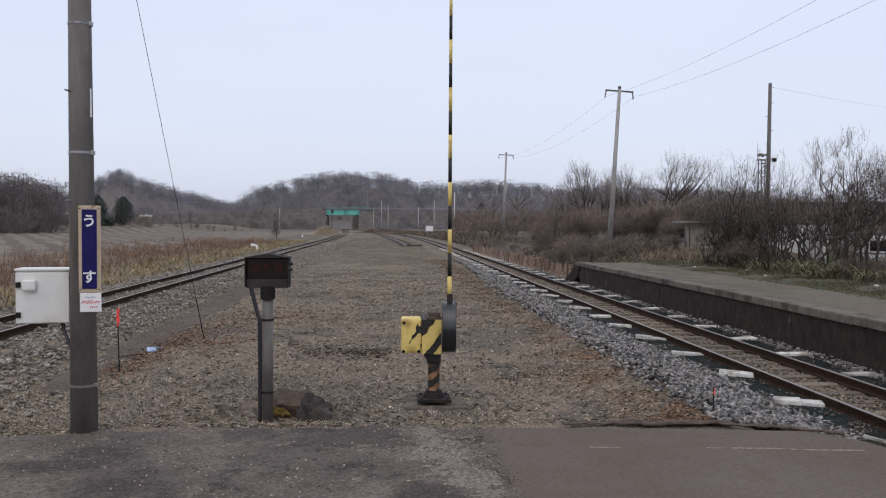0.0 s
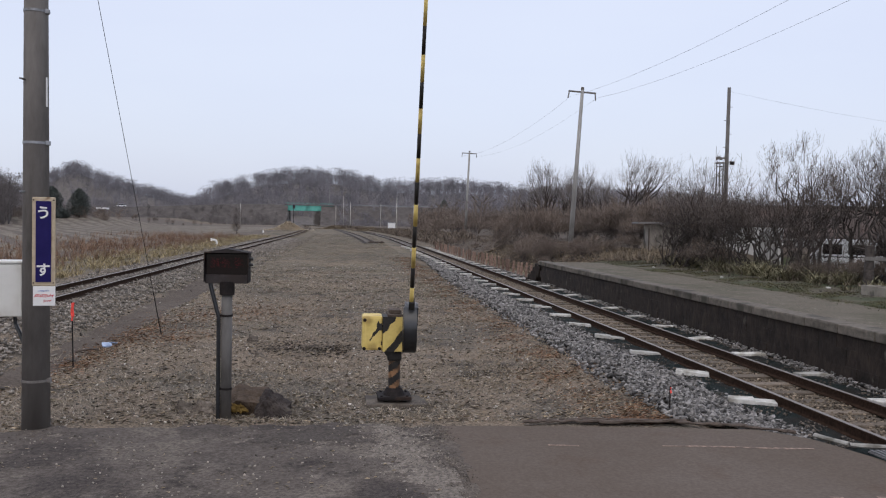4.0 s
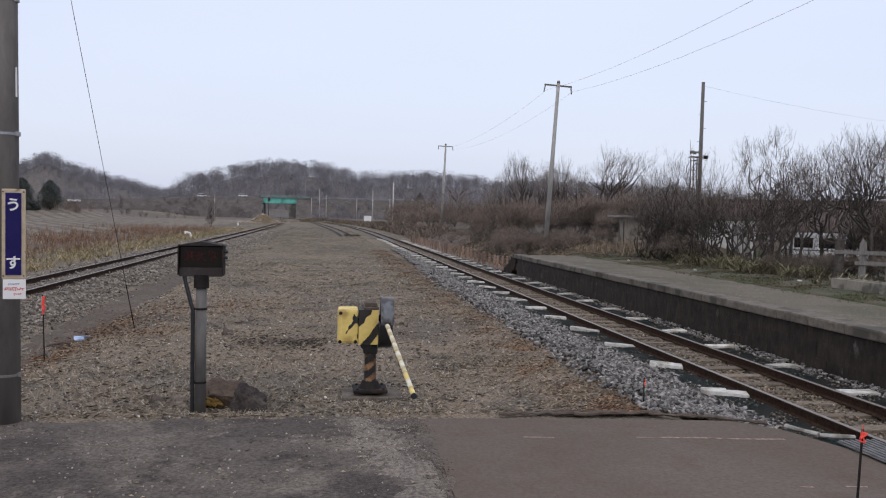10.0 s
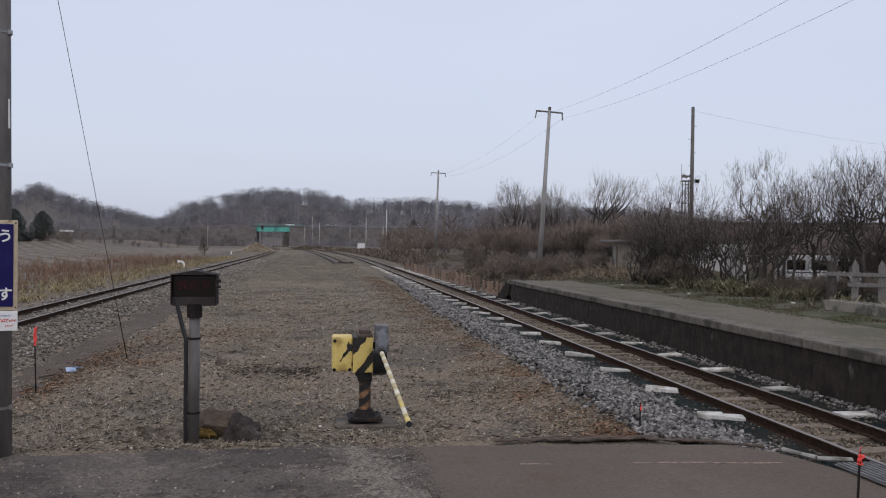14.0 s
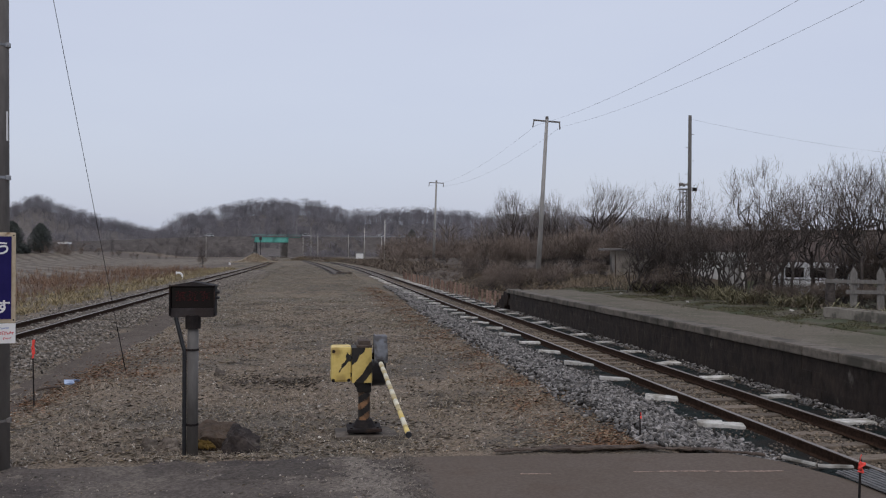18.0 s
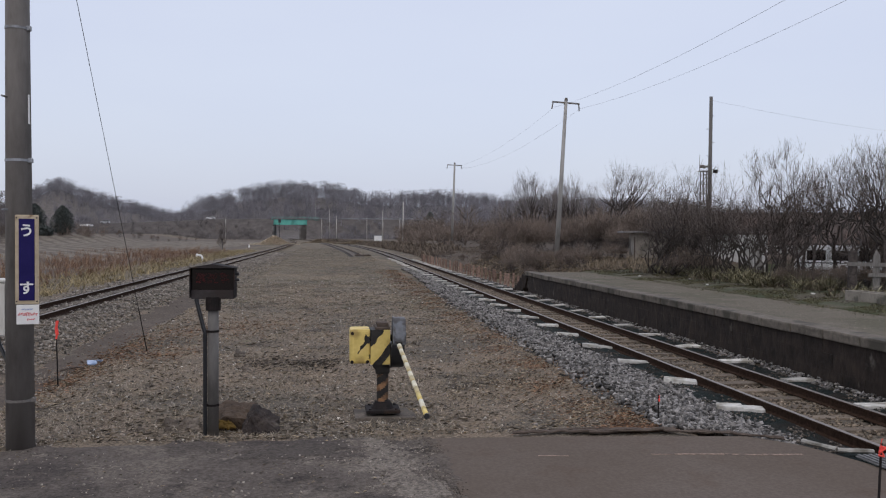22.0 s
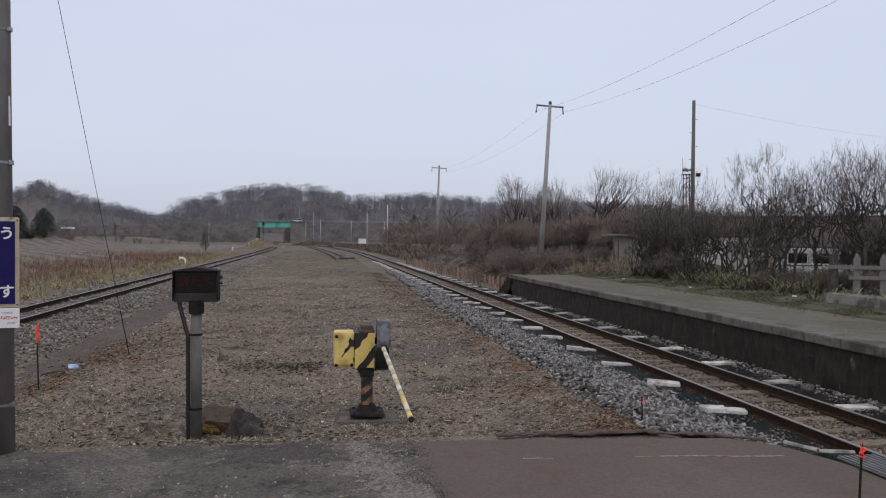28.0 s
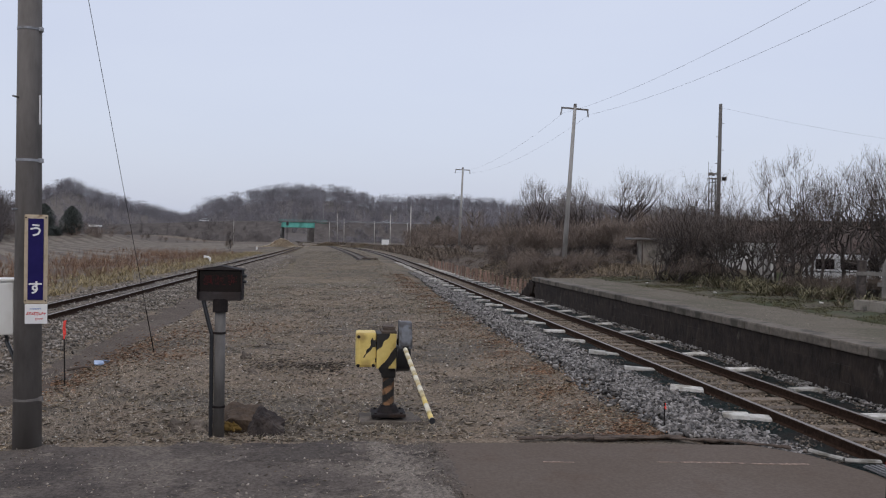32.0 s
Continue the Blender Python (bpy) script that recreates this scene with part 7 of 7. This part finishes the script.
def conifer(at, h, w, seed):
    ob = thing("conifer", at, "dark rounded conifer beside the field", "tree", "conifers by the field")
    bm = bm_new()
    rod(bm, (0, 0, -0.2), (0, 0, h * 0.8), 0.22, 0.06, 8)
    part("trunk", bm, M_BARK, ob)
    g = np.random.default_rng(seed)
    n = 11000
    u = g.random(n)
    ang, rr = g.uniform(0, 2 * np.pi, n), np.sqrt(g.random(n))
    z = h * (0.12 + 0.88 * u)
    rad = w * np.sin(np.clip(np.pi * (0.22 + 0.76 * u), 0, np.pi)) ** 0.8 * (0.8 + 0.2 * np.sin(5 * ang + 9 * u))
    at_ = np.stack([np.cos(ang) * rad * rr, np.sin(ang) * rad * rr, z], 1)
    sp = scatter("crown", at_, g.uniform(0.10, 0.24, n), LEAVES, M_CONIFER, parent=ob)
    return ob


conifer((-75.6, 243, 1.4), 8.6, 3.5, 1)
conifer((-84.0, 246, 1.8), 8.8, 3.4, 2)
conifer((-79.8, 239, 1.0), 3.6, 3.4, 3)
conifer((47.0, 394, 6.6), 7.0, 2.3, 4)
barn = thing("barn", (-74.6, 262, 2.6), "far low building with a white roof", "building")
bm = bm_new()
box(bm, (0, 0, 1.0), (2.3, 4, 2.0), 0.05)
part("wall", bm, M_BRIDGE, barn)
bm = bm_new()
box(bm, (0, 0, 2.1), (2.7, 4.6, 0.55), 0.1)
part("roof", bm, M_WHITE, barn)

# field side growth along the left track
p = points(4600, -15.5, -10.4, 14, 120, 1.6)
p = p[wobble(p[:, 0], p[:, 1], 1.4, 6) > -0.25 + 0.10 * (-12.5 - p[:, 0])]
tagged(blades("dry_verge_grass", p, RNG.uniform(0.10, 0.42, len(p)), M_YELLOWGRASS, 0.010, 1.6, 6), "yellow dry grass along the field track", "grass", kind="stuff")
p = points(3600, -23, -12.8, 14, 110, 1.4)
p = p[wobble(p[:, 0], p[:, 1], 3.0, 4) > -0.15]
tagged(blades("rusty_weeds", p, RNG.uniform(0.3, 1.1, len(p)), M_REED, 0.007, 0.8, 6), "rusty dead weeds before the field", "weeds", kind="stuff")
p = points(2600, -34, -14, 22, 130, 1.2)
p = p[wobble(p[:, 0], p[:, 1], 5.0, 2) > 0.1]
tagged(blades("field_stalks", p, RNG.uniform(0.3, 0.9, len(p)), M_REED, 0.009, 0.7, 4), "scattered dead stalks in the field", "weeds", kind="stuff")
mound = thing("straw_mound", (-12.9, 186, -0.1), "pale mound of dry grass beside the track", "mound")
g_at = np.stack([RNG.normal(0, 1.7, 2600), RNG.normal(0, 1.0, 2600), np.zeros(2600)], 1)
g_at[:, 2] = 1.9 * np.exp(-(g_at[:, 0] / 2.4) ** 2 - (g_at[:, 1] / 1.5) ** 2) * (0.35 + 0.65 * RNG.random(2600))
st = blades("straw", g_at, RNG.uniform(0.2, 0.45, 2600), M_HAY, 0.035, 1.2, 4)
st.parent = mound
for x, y, w in ((6.2, 205, 1.4), (-3.5, 232, 1.2)):
    mound = thing("straw_mound", (x, y, -0.1), "pale mound of dry grass beside the line", "mound")
    g_at = np.stack([RNG.normal(0, 1.5 * w, 1500), RNG.normal(0, 1.0, 1500), np.zeros(1500)], 1)
    g_at[:, 2] = 0.9 * np.exp(-(g_at[:, 0] / (2.0 * w)) ** 2 - (g_at[:, 1] / 1.5) ** 2) * (0.35 + 0.65 * RNG.random(1500))
    st = blades("straw", g_at, RNG.uniform(0.2, 0.4, 1500), M_STRAW, 0.035, 1.2, 4)
    st.parent = mound

# ---- shrubs along the platform ----
SHRUBS = [plant_meshes(300 + k, M_BARK, M_TWIG, floor=0.0034, height=4.0, fork=0.02, wide=2.25, low=0.14, limbs=6, boughs=4, sprays=5, tips=5, r=0.047, crook=0.22, base=0.22, reach=(0.46, 0.58, 0.64), side=0.17, stray=0.015) for k in range(6)]
ARCHES = [plant_meshes(420 + k, M_BARK, M_TWIG, floor=0.0034, height=4.0, fork=0.06, wide=2.2, low=0.28, limbs=6, boughs=4, sprays=5, tips=5, r=0.052, crook=0.18, base=0.20, reach=(0.46, 0.58, 0.64), side=0.17, stray=0.015) for k in range(4)]
BRUSHES = [plant_meshes(330 + k, M_BARK, M_BRUSH, sides=3, floor=0.0046, height=2.5, fork=0.0, wide=1.35, low=0.06, limbs=9, boughs=4, sprays=4, tips=5, r=0.020, crook=0.18, base=0.35) for k in range(6)]
TREES = [plant_meshes(360 + k, M_BARK, M_TWIG, sides=6, floor=0.0034, height=5.0, fork=0.20 + 0.03 * k, wide=1.7, low=0.34, limbs=5, boughs=5, sprays=4, tips=5, r=0.050, crook=0.21, reach=(0.46, 0.58, 0.64), side=0.17, stray=0.015) for k in range(4)]
VASES = [plant_meshes(380 + k, M_BARK, M_FINETWIG, floor=0.0055, height=9.0, fork=0.14, wide=3.5, low=0.30, limbs=7, boughs=5, sprays=5, tips=5, r=0.13, crook=0.06) for k in range(3)]
SPREADS = [plant_meshes(390 + k, M_BARK, M_FINETWIG, sides=6, floor=0.0042, height=7.0, fork=0.22, wide=3.6, low=0.38, limbs=6, boughs=5, sprays=5, tips=6, r=0.16, crook=0.09) for k in range(2)]
KINDS = {
    "shrub": (SHRUBS, "shrub", "bare tangled dark shrub behind the platform", "shrub", "shrubs behind the platform"),
    "arch": (ARCHES, "shrub", "bare shrub with dark arching limbs and an open foot", "shrub", "shrubs behind the platform"),
    "brush": (BRUSHES, "brush", "dense brown bare brush on the bank", "shrub", "brush on the bank"),
    "tree": (TREES, "bare_tree", "bare crooked tree over the shrubs", "tree", "bare trees"),
    "vase": (VASES, "bare_tree", "tall bare tree with upswept branches in a far grove", "tree", "bare trees of the grove"),
    "spread": (SPREADS, "bare_tree", "bare tree with a wide spreading crown", "tree", "bare trees"),
}
R2 = random.Random(5)


def top_of(meshes):
    return max(v.co.z for v in meshes[1].vertices)


TOPS = {kind: [top_of(m) for m in row[0]] for kind, row in KINDS.items()}


def grow(kind, a, d, h, pick=None):
    """A plant of height h by its bearing in degrees and its distance from the origin."""
    forms, name, label, category, group = KINDS[kind]
    k = R2.randrange(len(forms)) if pick is None else pick
    x, y = d * math.sin(radians(a)), d * math.cos(radians(a))
    names = ("stem_clump", "twig_crown") if kind == "brush" else ("limb_frame", "twig_crown")
    return plant(name, forms[k], (x, y, float(ground_z(x, y)) - 0.02), h / TOPS[kind][k], R2.uniform(0, 360), label, category, group, names)


# the far grove and the wide tree behind the bank
for a, d, h in ((14.0, 100, 9.2), (16.7, 98, 8.7), (15.3, 108, 8.2), (12.7, 106, 6.6), (17.9, 104, 7.8), (13.3, 114, 7.6), (11.7, 118, 5.4), (16.0, 116, 8.4), (20.6, 110, 7.4), (22.2, 106, 6.4), (24.2, 112, 7.0)):
    grow("vase", a, d, h)
grow("spread", 19.5, 66, 7.3, 0)
grow("spread", 21.9, 76, 5.6, 1)
# brush on the bank, low before the line pole
for k in range(200):
    a, d = 5.2 + 19.0 * R2.random(), 46 + 72 * R2.random() ** 1.3
    x = d * math.sin(radians(a))
    if x > 9.8 and not (13.4 < a < 18.2 and d < 56) and not (a > 17.5 and d < 50):
        grow("brush", a, d, R2.uniform(2.0, 3.4) * (0.35 if x < 10.8 else 0.6 if x < 12.4 else 1.0) * (0.75 if d < 56 else 1.0))
for k in range(75):
    a, d = R2.uniform(11.6, 20.2), R2.uniform(40.5, 51.0)
    x = d * math.sin(radians(a))
    if x > 9.6 and not (a > 18.6 and d < 46):
        grow("brush", a, d, R2.uniform(0.6, 1.15) if 14.2 < a < 17.2 or a > 18.0 else R2.uniform(0.85, 1.6))
for k in range(26):
    grow("brush", 15.5 + 0.31 * k + R2.uniform(-0.3, 0.3), R2.uniform(57, 66), R2.uniform(2.0, 3.1))
for k in range(36):
    grow("brush", 22.5 + 0.46 * k + R2.uniform(-0.3, 0.3), R2.uniform(50, 60), R2.uniform(2.3, 3.1))
# hedge of shrubs along the verge, open before the van and the house
for a, d, h in ((22.2, 35.0, 2.8), (22.9, 34.5, 4.4), (23.7, 34.0, 4.8), (24.6, 35.0, 3.9), (25.4, 33.0, 2.8), (23.2, 35.8, 3.0), (25.0, 34.6, 3.0)):
    grow("shrub", a, d, h)
for a, d, h in ((26.2, 33.0, 3.3), (27.2, 31.5, 3.2), (27.9, 33.0, 3.4), (28.7, 31.0, 3.1), (29.6, 30.0, 3.6), (30.4, 30.5, 3.5), (26.7, 34.4, 3.4), (28.3, 33.8, 3.3)):
    grow("arch", a, d, h)
for a, d, h in ((29.3, 31.5, 3.7), (30.3, 32.0, 5.3), (31.2, 30.5, 4.3), (32.2, 28.0, 3.7), (33.3, 30.0, 4.5), (34.2, 27.0, 4.2), (35.2, 29.0, 5.0), (36.1, 27.5, 4.7), (37.2, 28.5, 5.0), (38.4, 27.5, 4.8), (31.6, 34.0, 4.4), (35.8, 33.0, 5.2)):
    grow("tree", a, d, h)
for a, d, h in ((36.4, 38.0, 4.2), (38.2, 40.0, 4.4), (25.8, 41.0, 3.4), (24.6, 41.5, 3.3), (23.0, 44.0, 3.2)):
    grow("shrub", a, d, h)
for k in range(14):
    grow("brush", 22.9 + 0.58 * k + R2.uniform(-0.3, 0.3), R2.uniform(32.5, 38.0), R2.uniform(0.8, 1.6) * (1.0 if k < 6 else 0.35))
for k in range(24):
    grow("brush", 30.2 + 0.34 * k + R2.uniform(-0.2, 0.2), R2.uniform(26.5, 29.0), R2.uniform(0.65, 0.95))
for a, d, h in ((36.3, 30.0, 2.6), (37.3, 30.0, 3.0), (38.4, 29.5, 3.0)):
    grow("brush", a, d, h)
for a, d, h in ((31.4, 28.5, 2.0), (32.6, 28.5, 1.8), (33.8, 29.0, 2.2), (34.9, 29.0, 2.0)):
    grow("shrub", a, d, h)
# low brush along the far edge of the field
for k in range(46):
    a = -34 + 0.58 * k + R2.uniform(-0.25, 0.25)
    d = R2.uniform(252, 268) / math.cos(radians(a))
    if d * math.sin(radians(a)) < -42:
        grow("brush", a, d, R2.uniform(0.9, 2.6))
# a bush and a sapling by the field
grow("tree", -7.45, 131.1, 4.6)
grow("brush", -7.55, 131.7, 2.4)

# green verge, then bamboo grass in loose clumps under the shrubs
p = points(18000, 11.0, 13.9, 12, 40, 1.2)
p = p[(p[:, 0] > 11.2 + 0.3 * wobble(p[:, 0], p[:, 1], 2.2)) & (wobble(p[:, 0], p[:, 1], 0.9, 7) > -0.05) & ((p[:, 1] > 18.9) | (p[:, 0] < 12.6))]
tagged(blades("verge_grass", p, RNG.uniform(0.010, 0.042, len(p)), M_GRASS, 0.006, 1.8, 4), "short green verge grass behind the platform", "grass", kind="stuff")
p = points(2600, 13.3, 15.6, 22, 38, 1.1)
p = p[(wobble(p[:, 0], p[:, 1], 0.7, 2) > 0.12) & (np.hypot(p[:, 0] - 14.2, (p[:, 1] - 28.0) * 0.40) < 2.4)]
tagged(blades("bamboo_grass", p, RNG.uniform(0.12, 0.55, len(p)), M_SASA, 0.013, 2.2, 6), "pale withered bamboo grass under the shrubs", "grass", kind="stuff")
p = points(900, 12.6, 15.6, 14, 44, 1.2)
p = p[wobble(p[:, 0], p[:, 1], 0.8, 9) > 0.1]
tagged(blades("dead_weeds", p, RNG.uniform(0.08, 0.40, len(p)), M_DEADGRASS, 0.006, 1.5, 5), "brown dead weeds under the shrubs", "weeds", kind="stuff")
p = points(4, 11.6, 13.2, 19, 31, 1.0, 0.02)
for x, y, z in p:
    bm = bm_new()
    bmesh.ops.create_icosphere(bm, subdivisions=2, radius=0.045)
    rough(bm, 0.03, 9, x)
    ob = tagged(mesh_object("pale_stone", bm, M_SLAB), "pale stone lying on the verge", "stone", "pale stones on the verge")
    ob.matrix_world = pose(float(x), float(y), float(z), 0, 0, 40 * float(y)) @ Matrix.Diagonal((1.4, 1, 0.6, 1))
p = points(7000, 8.9, 16.0, 36, 90, 1.5)
tagged(blades("bank_grass", p, RNG.uniform(0.02, 0.16, len(p)) * (1 + 1.2 * (wobble(p[:, 0], p[:, 1], 1.3, 3) > 0.35)), M_DEADGRASS, 0.007, 1.6, 6), "brown dead grass on the bank", "grass", kind="stuff")
y = RNG.uniform(80, 330, 7000)
x = track_x(y, "right") + RNG.uniform(2.6, 6.5, 7000)
p = np.stack([x, y, ground_z(x, y)], 1)
tagged(blades("line_side_grass", p, RNG.uniform(0.25, 0.8, len(p)), M_DEADGRASS, 0.03, 1.0, 4), "brown dead grass along the line", "grass", kind="stuff")
p = points(110, 12.3, 15.5, 33, 41, 1.0)
tagged(blades("straw_tufts", p, RNG.uniform(0.25, 0.75, len(p)), M_STRAW, 0.009, 0.8, 6), "tall straw tufts beside the hut", "grass", kind="stuff")

p = points(14000, 11.8, 18.0, 14, 46, 1.2, 0.01)
tagged(scatter("shrub_litter", p, RNG.uniform(0.012, 0.036, len(p)), LEAVES, M_DARKLITTER, flat=True), "brown leaf litter under the shrubs", "leaves", kind="stuff")
p = points(16000, 8.9, 16.0, 36, 60, 1.2, 0.01)
tagged(scatter("bank_litter", p, RNG.uniform(0.04, 0.10, len(p)), LEAVES, M_LEAF, flat=True), "brown litter on the bank", "leaves", kind="stuff")


# ---- what moves ----
def motions():
    """The barrier arm sinks from upright to level; cars drive along the embankment road."""
    rows = ((0, 90), (1.6, 90), (2.0, 88.5), (2.5, 82), (3.0, 75), (3.5, 67.1), (4.0, 57.5), (4.5, 46.4), (5.0, 35.3), (5.5, 24.6), (6.0, 17.6), (6.5, 10.3), (6.8, 5.9), (7.0, 3.1), (7.15, 1.9), (7.4, 1.4), (8.0, 1.46), (20, 1.4), (32, 1.4))
    walk(arm, [(t, pose(0.862, 10.80, 1.00, 0, 0, -2.15) @ pose(0, 0, 0, 90 - a)) for t, a in rows])
    for car, x, t0, v in CARS:
        spots = [(t, x + v * (t - t0)) for t in range(0, 33, 2)]
        walk(car, [(t, pose(q, BY + (2.6 if v < 0 else 6.0), 9.28 * float(road_fall(q)), 0, 0, 180 if v < 0 else 0)) for t, q in spots])


motions()
